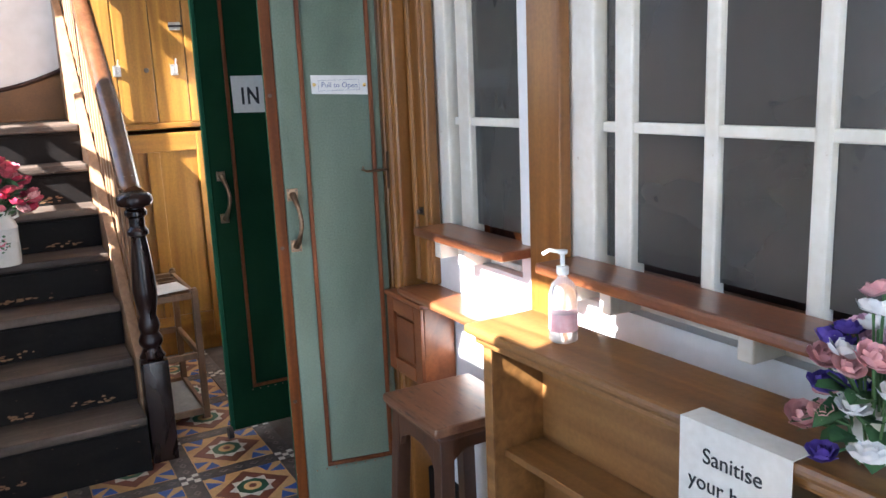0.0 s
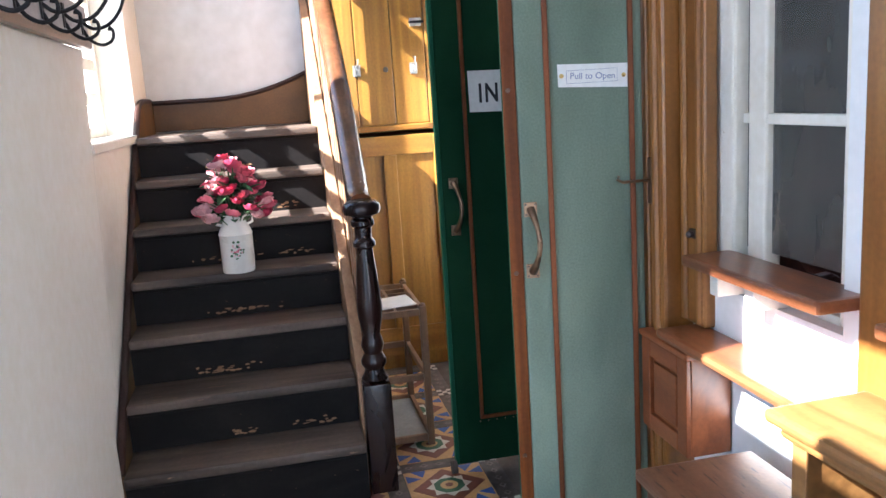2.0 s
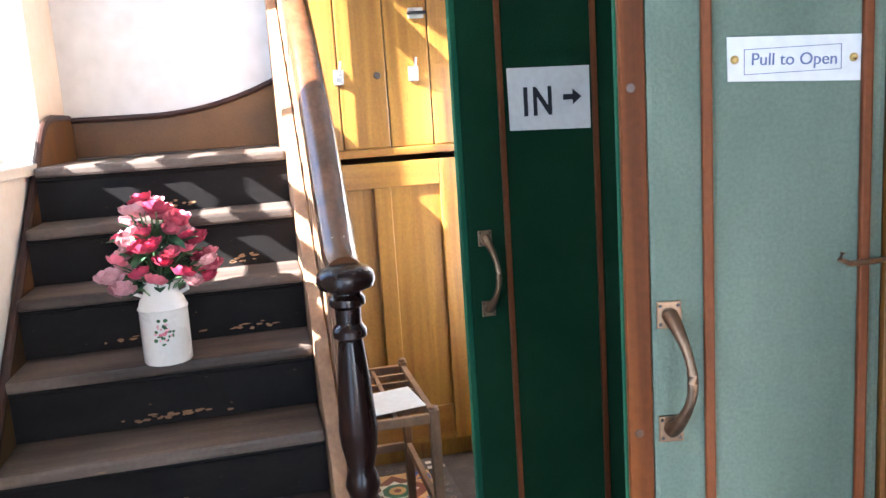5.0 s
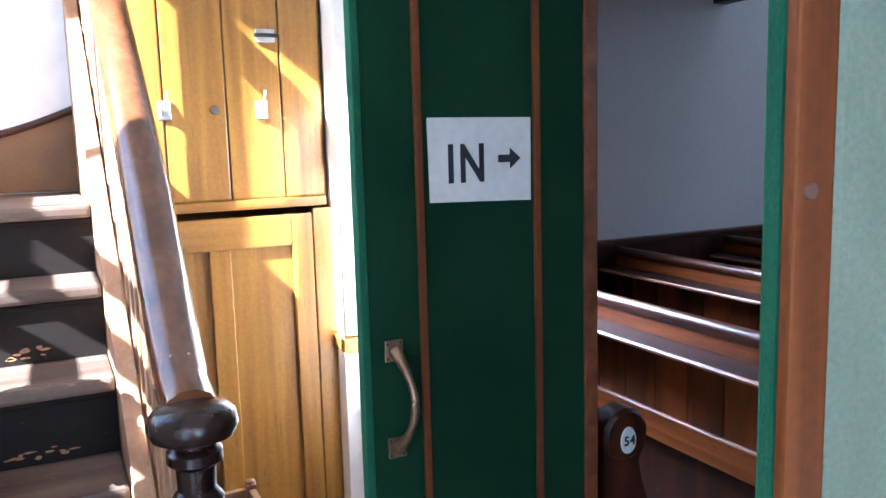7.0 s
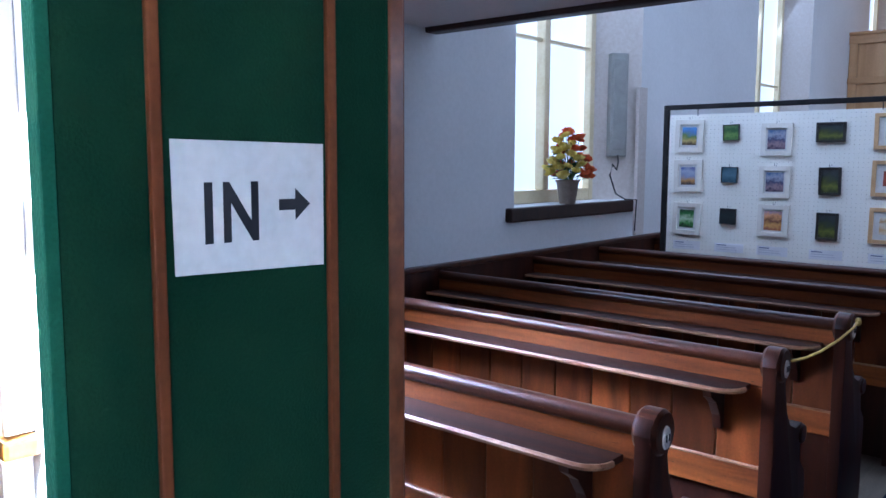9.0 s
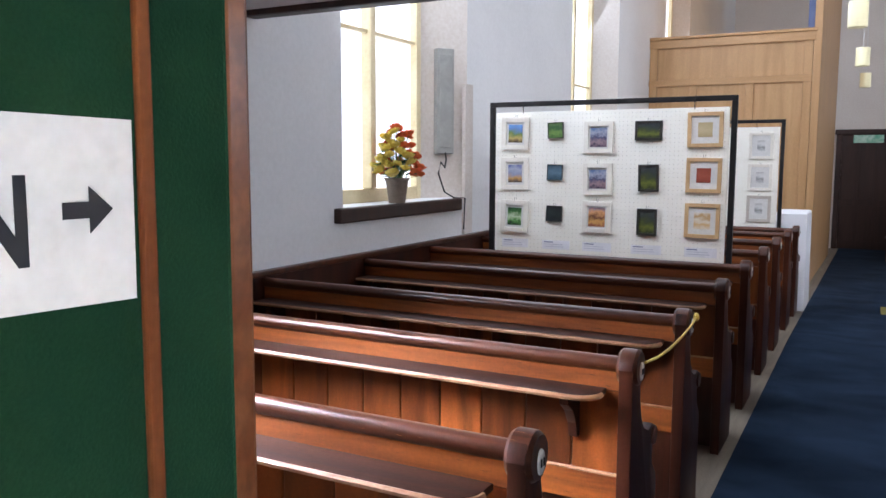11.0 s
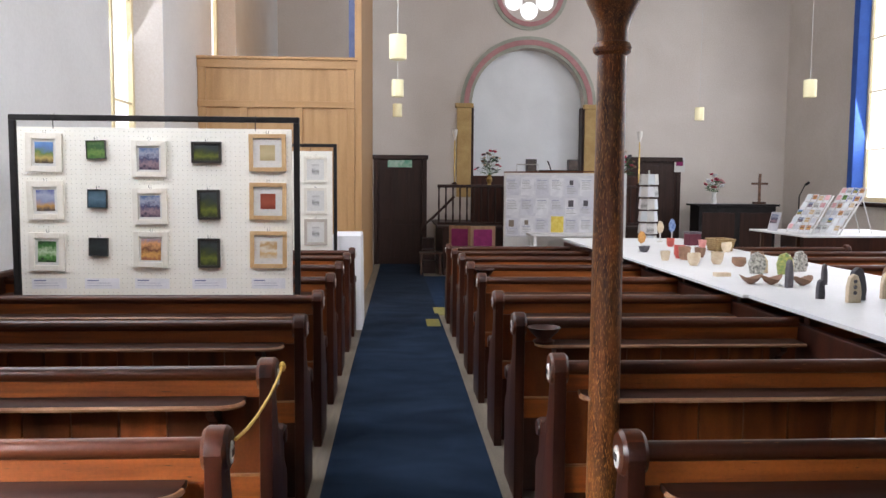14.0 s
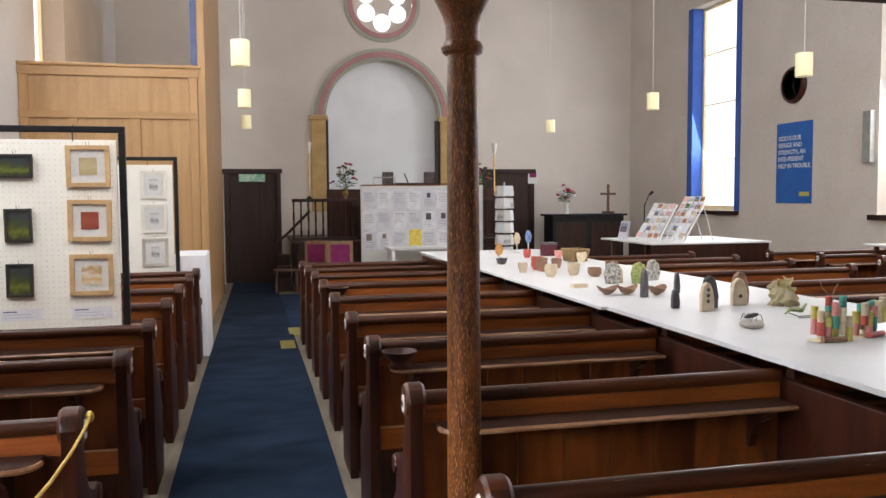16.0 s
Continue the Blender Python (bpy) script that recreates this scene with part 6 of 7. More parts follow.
def wobble(bm, seed, k):
    for v in bm.verts:
        n = noise.noise_vector(v.co * 14 + Vector((seed, seed * 2.3, 0)))
        v.co += n * k
    return bm


def craft(name, label, x, y, rz=0, z=TT):
    return thing(name, label, "ornament", at=pose(x, y, z - (0.002 if y > 5.555 else 0), 0, 0, rz) @ Matrix.Diagonal((0.86, 0.86, 0.86, 1)))


def slab_figure(x, y, h, w, mat, label, seed, hole=None, rz=0):
    o = craft("clay_figure", label, x, y, rz)
    k = [(-w * 0.5, 0), (w * 0.5, 0), (w * 0.55, h * 0.35), (w * 0.42, h * 0.7), (w * 0.22, h * 0.95), (-w * 0.05, h), (-w * 0.35, h * 0.88), (-w * 0.5, h * 0.55)]
    part("slab", slab(k, 0.035, pose(0, -0.017, 0), 0.008), mat, o)
    if hole:
        for i in range(hole):
            part("inset", lathe([(0.012, 0), (0.010, 0.004)], 12, pose(0.0, -0.019, h * (0.35 + 0.2 * i), 90)), DARKC, o)
    return o


slab_figure(-0.766, 5.25, 0.17, 0.08, CREAMC, "cream clay slab figure with dark insets on the table", 1, 3)
slab_figure(-0.70, 5.33, 0.20, 0.11, DARKC, "dark brown arched clay slab on the table", 2, rz=15)
slab_figure(-0.493, 5.387, 0.17, 0.10, CREAMC, "pale arched clay slab on the table", 3, 1)
slab_figure(-0.44, 5.46, 0.20, 0.12, CLAY, "brown arched clay slab on the table", 4, rz=10)
slab_figure(-0.865, 5.384, 0.12, 0.045, DARKC, "small blue-grey upright clay figure", 5)
slab_figure(-0.80, 5.85, 0.19, 0.05, DARKC, "tall dark leaf-shaped clay figure", 6, rz=20)
slab_figure(-0.52, 5.98, 0.15, 0.035, DARKC, "slim dark upright clay figure", 7)
for i, (x, y, mt, lb) in enumerate(((-0.66, 6.581, SPOTTED, "black and white mottled clay ring"), (-0.492, 6.53, GREENC, "green and yellow mottled clay slab"), (-0.30, 6.70, SPOTTED, "speckled black and white clay figure"))):
    o = craft("clay_piece", lb, x, y, 10 * i)
    part("body", wobble(slab([(-0.05, 0), (0.05, 0), (0.07, 0.06), (0.055, 0.13), (0.01, 0.17), (-0.04, 0.15), (-0.065, 0.08)], 0.04, pose(0, -0.02, 0), 0.01), i, 0.006), mt, o)
    part("backing", slab([(-0.03, 0), (0.09, 0), (0.085, 0.10), (0.05, 0.15)], 0.02, pose(0.02, 0.03, 0), 0.005), CREAMC, o)
for i, (x, y) in enumerate(((-0.948, 6.027), (-0.836, 5.994), (-0.668, 5.945))):
    o = craft("clay_bowl", "small brown crescent-shaped clay bowl", x, y, 15 * i)
    bm = lathe([(0.012, 0), (0.045, 0.018), (0.062, 0.05), (0.057, 0.05), (0.038, 0.022), (0.005, 0.012)], 24)
    for v in bm.verts:
        k = abs(v.co.x) / 0.062
        v.co.x *= 1 + 0.35 * k * k
        v.co.z += 0.020 * k ** 3 - 0.012 * max(0.0, v.co.z - 0.02) / 0.03 * (1 - k)
    part("bowl", wobble(bm, i + 3, 0.004), CLAY, o, smooth=True)
o = craft("paper_block", "cream paper block lying on the table", -0.958, 6.429, 8)
part("block", box(-0.06, -0.03, 0, 0.06, 0.03, 0.028, 0.003), CREAMC, o)
rng = random.Random(4)
for i, (x, y, mt, lb) in enumerate(((-0.895, 8.291, DARKC, "small black footed bowl"), (-0.787, 7.698, REDC, "red glazed clay pot"), (-0.971, 7.507, CREAMC, "low cream clay dish"), (-0.80, 7.55, CLAY, "small brown clay pot"), (-0.887, 7.12, CREAMC, "pinkish cream clay figure"), (-0.684, 7.188, CREAMC, "pale brown clay pot"), (-0.568, 7.064, CLAY, "brown fluted clay pot"), (-0.42, 7.10, CLAY, "speckled brown clay pot"), (-0.60, 7.75, CLAY, "plain brown clay vessel"), (-0.33, 8.4, PINKC, "dark pink small box"), (-0.15, 8.3, CREAMC, "pale round clay tub"), (-0.45, 8.9, REDC, "red and white small pot"), (-1.05, 8.6, ORANGEC, "orange and cream clay dish"))):
    o = craft("clay_pot", lb, x, y, rng.uniform(0, 90))
    h, r = rng.uniform(0.07, 0.13), rng.uniform(0.04, 0.06)
    if i == 0:
        h, r = 0.06, 0.06
    bm = lathe([(r * 0.6, 0), (r * 0.65, h * 0.08), (r * rng.uniform(0.8, 1.0), h * 0.35), (r * rng.uniform(0.9, 1.1), h * 0.7), (r, h), (r * 0.85, h), (r * 0.8, h * 0.5)], 18)
    part("body", wobble(bm, i, 0.008), mt, o, smooth=True)
for i, (x, y, mt, h) in enumerate(((-0.90, 8.25, ORANGEC, 0.20), (-0.333, 9.557, CREAMC, 0.24), (-0.167, 9.678, BLUEC, 0.26))):
    o = craft("glass_figure", ("orange feather-shaped ornament on a stem", "pale feather-shaped ornament on a stem", "blue and yellow feather-shaped ornament on a stem")[i], x, y + (0.1 if i == 0 else 0))
    part("stand", lathe([(0.035, 0), (0.035, 0.01), (0.006, 0.014), (0.006, h * 0.45)], 12), CERAMIC, o)
    part("blade", slab([(-0.01, h * 0.4), (0.03, h * 0.5), (0.045, h * 0.75), (0.02, h), (-0.015, h * 1.05), (-0.04, h * 0.8), (-0.035, h * 0.55)], 0.02, pose(0, -0.01, 0), 0.005), mt, o)
o = craft("fly_ornament", "wire fly on a round grey stone", -0.856, 4.737)
part("stone", wobble(lathe([(0.03, 0), (0.058, 0.008), (0.062, 0.022), (0.05, 0.036), (0.01, 0.042)], 18), 3, 0.004), FRAMEGREY, o, smooth=True)
part("fly", lathe([(0.004, -0.045), (0.012, -0.02), (0.012, 0.01), (0.006, 0.035)], 10, pose(0, 0, 0.062, 0, 80)), DARKC, o, smooth=True)
for i in range(6):
    part("wire_leg", tube([(-0.02 + 0.02 * (i % 3), 0, 0.062), (-0.03 + 0.03 * (i % 3), (0.03 if i < 3 else -0.03), 0.07), (-0.035 + 0.035 * (i % 3), (0.045 if i < 3 else -0.045), 0.036)], 0.0015, 5), IRON, o)
o = craft("folded_paper", "crumpled cream paper sculpture on the table", -0.273, 5.324)
rng = random.Random(19)
for i in range(8):
    bm = bmesh.new()
    r0, a0, hh = rng.uniform(0.02, 0.06), i * 0.785, rng.uniform(0.10, 0.19)
    cx, cy = 0.055 * math.cos(a0), 0.045 * math.sin(a0)
    rows = []
    for q in range(5):
        zz = hh * q / 4
        rows.append([bm.verts.new((cx * (1 - 0.5 * q / 4) + (0.035 + 0.02 * math.sin(q * 1.7 + i)) * math.cos(a0 + t * 0.5) * (1 + 0.3 * rng.uniform(-1, 1)), cy * (1 - 0.5 * q / 4) + (0.035 + 0.02 * math.sin(q * 1.7 + i)) * math.sin(a0 + t * 0.5) * (1 + 0.3 * rng.uniform(-1, 1)), zz + rng.uniform(-0.008, 0.012) * (q > 0))) for t in range(-2, 4)])
    for p, q in zip(rows, rows[1:]):
        for t in range(5):
            bm.faces.new((p[t], p[t + 1], q[t + 1], q[t]))
    bmesh.ops.solidify(bm, geom=bm.faces[:], thickness=0.003)
    part("paper_fold", bm, PALEPAPER, o)
o = craft("wire_twig", "mossy twig and wire ornament", -0.40, 5.03, 20)
part("twig", tube([(-0.12, 0, 0.015), (-0.05, 0.02, 0.03), (0.03, 0.0, 0.02), (0.12, 0.03, 0.045)], 0.012, 7, [0.5, 1, 1.2, 0.6]), GREENC, o, smooth=True)
part("wire", tube([(-0.15, -0.10, 0.004), (-0.05, -0.13, 0.004), (0.0, -0.09, 0.004), (-0.10, -0.07, 0.004), (-0.12, -0.02, 0.02)], 0.002, 5), IRON, o)
o = craft("branch", "small brown branched twig standing on the table", -0.12, 5.15)
part("twig", add_tube(tube([(0, 0, 0), (0.01, 0.01, 0.07), (0.05, 0.0, 0.15)], 0.004, 5), [(0.01, 0.01, 0.07), (-0.05, 0.01, 0.12), (-0.06, 0.02, 0.16)], 0.003, 5), CLAY, o)
for k, (x, y) in enumerate(((-0.737, 4.351), (-0.50, 4.42))):
    o = craft("paper_tower", "coloured paper roll tower in pink, teal and red", x, y, 20 * k)
    cols = [REDC, PINKC, TEALC, CREAMC, GOLDTEXT, PINKC, PALEPAPER, CREAMC, GOLDTEXT, TEALC]
    rng = random.Random(9 + k)
    for i in range(10):
        xx, yy = -0.085 + 0.038 * (i % 5), (0.0 if i < 5 else 0.045)
        z0 = 0.03 * rng.randrange(0, 3)
        for q in range(2):
            z1 = z0 + rng.uniform(0.045, 0.075)
            part("roll", lathe([(0.015, z0), (0.0165, z0 + 0.002), (0.0165, z1 - 0.002), (0.015, z1)], 12, pose(xx, yy, 0)), cols[(i + 3 * q) % 10], o, smooth=True)
            z0 = z1 + 0.0005
    part("cross_roll", tube([(-0.09, -0.02, 0.014), (0.03, -0.025, 0.014)], 0.014, 12), REDC if k else CLAY, o, smooth=True)
    part("cross_roll", tube([(-0.04, 0.02, 0.150), (0.05, 0.03, 0.158)], 0.014, 12), TEALC, o, smooth=True)
    part("base", box(-0.105, -0.012, 0.0, 0.085, 0.065, 0.006, 0.001), PALEPAPER, o)
o = craft("lidded_box", "maroon lidded box standing on the table", -0.16, 9.1, 12)
part("box_body", box(-0.075, -0.06, 0, 0.075, 0.06, 0.13, 0.005), MAROON, o)
part("lid", box(-0.08, -0.065, 0.1302, 0.08, 0.065, 0.155, 0.006), DARKC, o, "dark lid")
o = craft("woven_basket", "square woven straw basket on the table", -0.16, 8.42, 8)
for i in range(6):
    w = 0.085 + 0.004 * i
    bm = bmesh.new()
    pts = [(-w, -w, 0.012 + 0.022 * i), (w, -w, 0.012 + 0.022 * i), (w, w, 0.012 + 0.022 * i), (-w, w, 0.012 + 0.022 * i), (-w, -w, 0.012 + 0.022 * i)]
    part("weave_band", add_tube(bm, pts, 0.012, 7), STRAW, o)
part("bottom", box(-0.08, -0.08, 0, 0.08, 0.08, 0.012), STRAW, o)
tab2 = thing("card_table", "white-topped board with card displays across the far pews", "table", at=pose(0, 0, 0.9))
part("table_board", slab([(1.66, 10.45), (3.3, 10.45), (3.3, 11.9), (1.66, 11.9)], 0.02, FLAT, 0.002), TABLETOP, tab2)
for x in (1.75, 3.4):
    for y in (10.75, 11.7):
        part("leg", box(x - 0.02, y - 0.02, -0.9 + floor_z(y) + 0.001, x + 0.02, y + 0.02, -0.0005), STOOLWOOD, tab2)
part("apron", box(1.68, 10.47, -0.26, 3.28, 10.495, -0.0006, 0.004), PEW_END, tab2, "dark wooden front board")
tab3 = thing("side_table", "white-topped board with small goods by the east wall", "table", at=pose(0, 0, 0.9))
part("table_board", slab([(3.9, 7.6), (5.6, 7.6), (5.6, 9.6), (3.9, 9.6)], 0.02, FLAT, 0.002), TABLETOP, tab3)
for x in (4.0, 5.5):
    for y in (7.7, 9.5):
        part("leg", box(x - 0.02, y - 0.02, -0.9 + floor_z(y) + 0.001, x + 0.02, y + 0.02, -0.0005), STOOLWOOD, tab3)
CARDS = [ART[k] for k in ("etching", "sea", "field", "sketch", "green", "ember")] + [LIGHTPRINT, GREYPRINT, ROSE_PALE, NICHE]
rng = random.Random(12)
for k, (x, y, top) in enumerate(((1.86, 10.98, 0.44), (2.12, 10.80, 0.52))):
    r = thing("card_rack", "sloping clear rack of small printed greeting cards on the table", "card rack", at=pose(x, y, 0.921, 0, 0, 14 - 4 * k))
    rows = 5 + k
    for yy in (-0.215, 0.205):
        part("side_rail", slab([(0, 0), (0.025, 0), (0.075 * rows * 0.9, 0.092 * rows), (0.075 * rows * 0.9 - 0.02, 0.092 * rows)], 0.008, pose(0, yy, 0)), PLASTIC, r)
    part("strut", tube([(0.07 * rows * 0.9, -0.1, 0.088 * rows), (0.095 * rows, -0.1, 0.0)], 0.006, 6), PLASTIC, r)
    part("strut", tube([(0.07 * rows * 0.9, 0.1, 0.088 * rows), (0.095 * rows, 0.1, 0.0)], 0.006, 6), PLASTIC, r)
    for i in range(rows):
        part("ledge", box(0.01 + 0.066 * i, -0.21, 0.008 + 0.09 * i, 0.05 + 0.066 * i, 0.21, 0.013 + 0.09 * i), PLASTIC, r)
        for j in range(4):
            m = Matrix.Translation((0.03 + 0.066 * i, -0.155 + 0.103 * j, 0.060 + 0.09 * i)) @ pose(0, 0, rng.uniform(-0.006, 0.006), rng.uniform(-2, 2), 28, 0)
            c = part("card", box(-0.012, -0.044, -0.052, -0.008, 0.044, 0.052, 0, m), WHITEP, r)
            part("picture", box(-0.0135, -0.036, -0.020, -0.0121, 0.036, 0.044, 0, m), CARDS[rng.randrange(len(CARDS))], c)
r = thing("card_stand", "small upright printed card on the table", "card", at=pose(1.76, 11.45, 0.921, 0, 0, 10))
part("card", slab([(0, 0), (0.006, 0), (0.066, 0.24), (0.06, 0.24)], 0.2, pose(0, -0.1, 0)), GREYPRINT, r)
part("image", slab([(0.018, 0.10), (0.019, 0.10), (0.047, 0.21), (0.046, 0.21)], 0.14, pose(-0.006, -0.07, 0)), ART["sea"], r)
for i in range(9):
    o = thing("small_goods", "small coloured goods laid on the side table", "goods", "goods on the side table", at=pose(4.1 + 0.16 * i, 8.1 + 0.22 * (i % 4), 0.921, 0, 0, 31 * i))
    part("packet", wobble(box(-0.06, -0.05, 0, 0.06, 0.05, 0.04 + 0.03 * (i % 3), 0.01), i, 0.008), (CREAMC, TEALC, CLAY, PAPER)[i % 4], o)

# ---- window sill flowers and loudspeaker ----
pot = thing("flower_pot", "grey-brown tapered flower pot on the window sill", "flower pot", at=pose(-5.68, 5.50, 1.19))
part("pot", lathe([(0.055, 0), (0.078, 0.15), (0.086, 0.152), (0.086, 0.165), (0.074, 0.165), (0.066, 0.12)], 20), TERRACOTTA, pot, smooth=True)
bouquet("sill_bouquet", "yellow and orange artificial flowers in the sill pot", pose(-5.68, 5.50, 1.19), 46, 0.15, 0.175, 0.33, 0.044, [YELLOWP], 33, 0.85, 36, 0.020, split=-0.03)
spk = thing("loudspeaker", "tall grey column loudspeaker on the window reveal", "loudspeaker", at=pose(-5.79, 6.335, 1.52, 0, 0, 51.5))
part("cabinet", box(-0.07, -0.075, 0, 0.07, -0.004, 0.78, 0.01), SPEAKER, spk)
part("grille", box(-0.05, -0.083, 0.05, 0.05, -0.0755, 0.73, 0.004), SPEAKER, spk, "grey grille cloth")
cab = thing("speaker_cable", "black cable hanging from the loudspeaker to the sill", "cable", at=pose(0, 0, 0))
part("cable", tube([(-5.735, 6.29, 1.53), (-5.71, 6.26, 1.48), (-5.69, 6.20, 1.42), (-5.68, 6.12, 1.46), (-5.69, 6.10, 1.38), (-5.67, 6.16, 1.24), (-5.64, 6.25, 1.196), (-5.60, 6.36, 1.19), (-5.615, 6.37, 0.95)], 0.006, 6), IRON, cab, smooth=True)
structure("trim_conduit", box(LW + 0.001, 6.42, 0.91, LW + 0.03, 6.55, 2.05, 0.005), PLASTER_W, "cream painted conduit box on the wall", "trim")

# ---- hanging lamps ----
for x, ys in ((-3.06, (8.50, 11.57, 14.62)), (1.95, (8.13, 11.0, 14.6))):
    for y in ys:
        lamp = thing("pendant_lamp", "cream cylindrical pendant lampshade on a thin cord", "pendant lamp", "pendant lamps", at=pose(x, y, 2.68))
        part("shade", lathe([(0.073, -0.105), (0.076, -0.10), (0.076, 0.10), (0.073, 0.105), (0.069, 0.10), (0.069, -0.10)], 24), LAMPSHADE, lamp, smooth=True)
        part("cord", tube([(0, 0, 0.09), (0, 0, CEIL - 2.68)], 0.004, 5), PAPER, lamp)
        part("spider", box(-0.07, -0.004, 0.086, 0.07, 0.004, 0.094), STEEL, lamp)

# ---- east wall: banner, clock, speaker ----
ban = thing("wall_banner", "bright blue cloth banner with pale lettering", "banner", at=pose(RW - 0.002, 13.35, 0, 0, 0, -90))
part("cloth", box(-0.45, -0.012, 1.35, 0.45, 0.0, 2.69, 0.003), BANNER, ban)
for i, tx in enumerate(("GOD IS OUR", "REFUGE AND", "STRENGTH, AN", "EVER-PRESENT", "HELP IN TROUBLE.")):
    ob = lettering("letters", tx, 0.105, Matrix.Translation((0, -0.0135, 2.43 - 0.115 * i)) @ pose(0, 0, 0, 90), LIGHTPRINT, ban, 0.95, 0.002)
    half = max(v.co.x for v in ob.data.vertices)
    ob.matrix_basis = Matrix.Translation((-0.40 + half, -0.0135, 2.43 - 0.115 * i)) @ pose(0, 0, 0, 90)
part("print_bar", box(0.16, -0.0145, 1.47, 0.40, -0.012, 1.54), GOLDTEXT, ban, "yellow print")
clk = thing("wall_clock", "round wall clock with dark wooden rim and cream dial", "clock", at=pose(RW - 0.002, 13.37, 3.30, 0, 0, -90))
part("rim", lathe([(0.30, 0), (0.31, 0.02), (0.29, 0.06), (0.245, 0.075), (0.24, 0.05)], 36, pose(0, 0, 0, 90)), PEW_END, clk, smooth=True)
part("dial", lathe([(0.242, 0.03), (0.242, 0.05)], 36, pose(0, 0, 0, 90)), PAPER, clk)
for i in range(12):
    a = i * math.pi / 6
    part("hour_mark", box(-0.006, -0.0515, 0.185, 0.006, -0.0495, 0.225, 0, Matrix.Rotation(a, 4, "Y")), INK, clk)
for a, ln in ((0.9, 0.13), (2.6, 0.19)):
    part("pointer", box(-0.007, -0.055, -0.02, 0.007, -0.0525, ln, 0, Matrix.Rotation(a, 4, "Y")), INK, clk)
spk2 = thing("wall_loudspeaker", "grey flat loudspeaker on the window reveal", "loudspeaker", at=pose(RW - 0.005, 11.62, 1.95, 0, 0, -90))
part("cabinet", box(-0.10, -0.09, 0, 0.06, 0, 0.75, 0.01), SPEAKER, spk2)

# ---- far end: platform, pulpit rail, screen, organ bench ----
FZ = floor_z(17.0)
plat = thing("platform", "dark panelled wooden platform front", "platform", kind="structure", at=pose(0, 0, 0))
part("front", box(-2.20, 16.5, floor_z(16.5) - 0.05, 1.9, FW - 0.1, 0.66, 0.01), DARKDOOR, plat)
part("nosing", box(-2.30, 16.45, 0.66, 1.95, FW - 0.1, 0.70, 0.008), DARKDOOR, plat)
for i in range(3):
    part("step", box(-2.55, 16.9 + 0.28 * i, floor_z(17) - 0.05, -2.31, 17.2 + 0.28 * i, 0.0 + 0.2 * i, 0.008), DARKDOOR, plat)
rl = thing("pulpit_rail", "dark wooden balustrade round the pulpit", "railing")
for x0, x1 in ((-2.28, -0.85), (0.95, 1.95)):
    part("top_rail", box(x0, 16.93, 1.42, x1, 17.05, 1.48, 0.012), DARKDOOR, rl)
    part("bottom_rail", box(x0, 16.95, 0.701, x1, 17.03, 0.75, 0.006), DARKDOOR, rl)
    n = int((x1 - x0) / 0.13)
    for i in range(n + 1):
        x = x0 + 0.03 + (x1 - x0 - 0.06) * i / n
        part("spindle", lathe([(0.014, 0.75), (0.022, 0.85), (0.014, 0.95), (0.020, 1.1), (0.014, 1.3), (0.018, 1.42)], 8, pose(x, 16.99, 0)), DARKDOOR, rl, smooth=True)
part("stair_rail", tube([(-2.62, 16.95, 0.62), (-2.35, 16.97, 0.85), (-1.95, 16.99, 1.25)], 0.025, 8), DARKDOOR, rl)
part("back_panel", box(-1.57, 17.6, 0.701, 1.9, 17.7, 1.66, 0.01), PEW_END, rl, "dark red-brown panel")
for x, lb in ((-1.27, "left"), (1.36, "right")):
    v = thing("brass_vase", "polished brass vase with dried flowers on the rail", "vase", at=pose(x, 16.99, 1.4805))
    part("vase", lathe([(0.045, 0), (0.03, 0.02), (0.055, 0.07), (0.06, 0.11), (0.03, 0.16), (0.05, 0.19)], 16), BRASS, v, smooth=True)
    bouquet("dried_bouquet", "dark red and cream dried flower arrangement", pose(x, 16.99, 1.48), 26, 0.2, 0.27, 0.46, 0.042, [DARKC, CREAMC, ROSE_RED, DARKC, CLAY], 40 + int(x * 3), 0.7, 44, 0.022)
for x in (-1.95, 1.68):
    c = thing("lamp_standard", "slim brass candle standard on the rail", "candle standard", at=pose(x, 16.99, 1.4805))
    part("base", lathe([(0.06, 0), (0.05, 0.02), (0.015, 0.05)], 14), DARKDOOR, c, smooth=True)
    part("stem", lathe([(0.012, 0.05), (0.018, 0.3), (0.012, 0.34), (0.016, 0.6), (0.012, 0.85)], 12), BRASS, c, smooth=True)
    part("glass_cup", lathe([(0.012, 0.85), (0.05, 0.97), (0.055, 1.06)], 14), CERAMIC, c, smooth=True)
for x in (-0.405, 0.428):
    sp = thing("desk_speaker", "small grey loudspeaker on the pulpit desk", "loudspeaker", at=pose(x, 17.3, 1.72))
    part("cabinet", box(-0.10, -0.08, 0, 0.10, 0.08, 0.27, 0.012), DARKC, sp)
    part("grille", box(-0.085, -0.088, 0.02, 0.085, -0.0805, 0.25, 0.004), PEWTER, sp)
dk = thing("pulpit_desk", "dark desk with microphone and blue-grey cloth behind the screen", "desk", at=pose(0.0, 17.3, 0.701))
part("desktop", box(-0.75, -0.22, 0.97, 0.70, 0.22, 1.018, 0.01), INK_BLUE, dk)
part("front", box(-0.70, -0.20, 0.0, 0.65, -0.15, 0.97, 0.008), DARKDOOR, dk)
part("side", box(-0.70, -0.15, 0, -0.65, 0.2, 0.97), DARKDOOR, dk)
part("side", box(0.60, -0.15, 0, 0.65, 0.2, 0.97), DARKDOOR, dk)
part("mixer", box(-0.28, -0.16, 1.0185, 0.52, 0.14, 1.075, 0.01), IRON, dk, "black sound mixer")
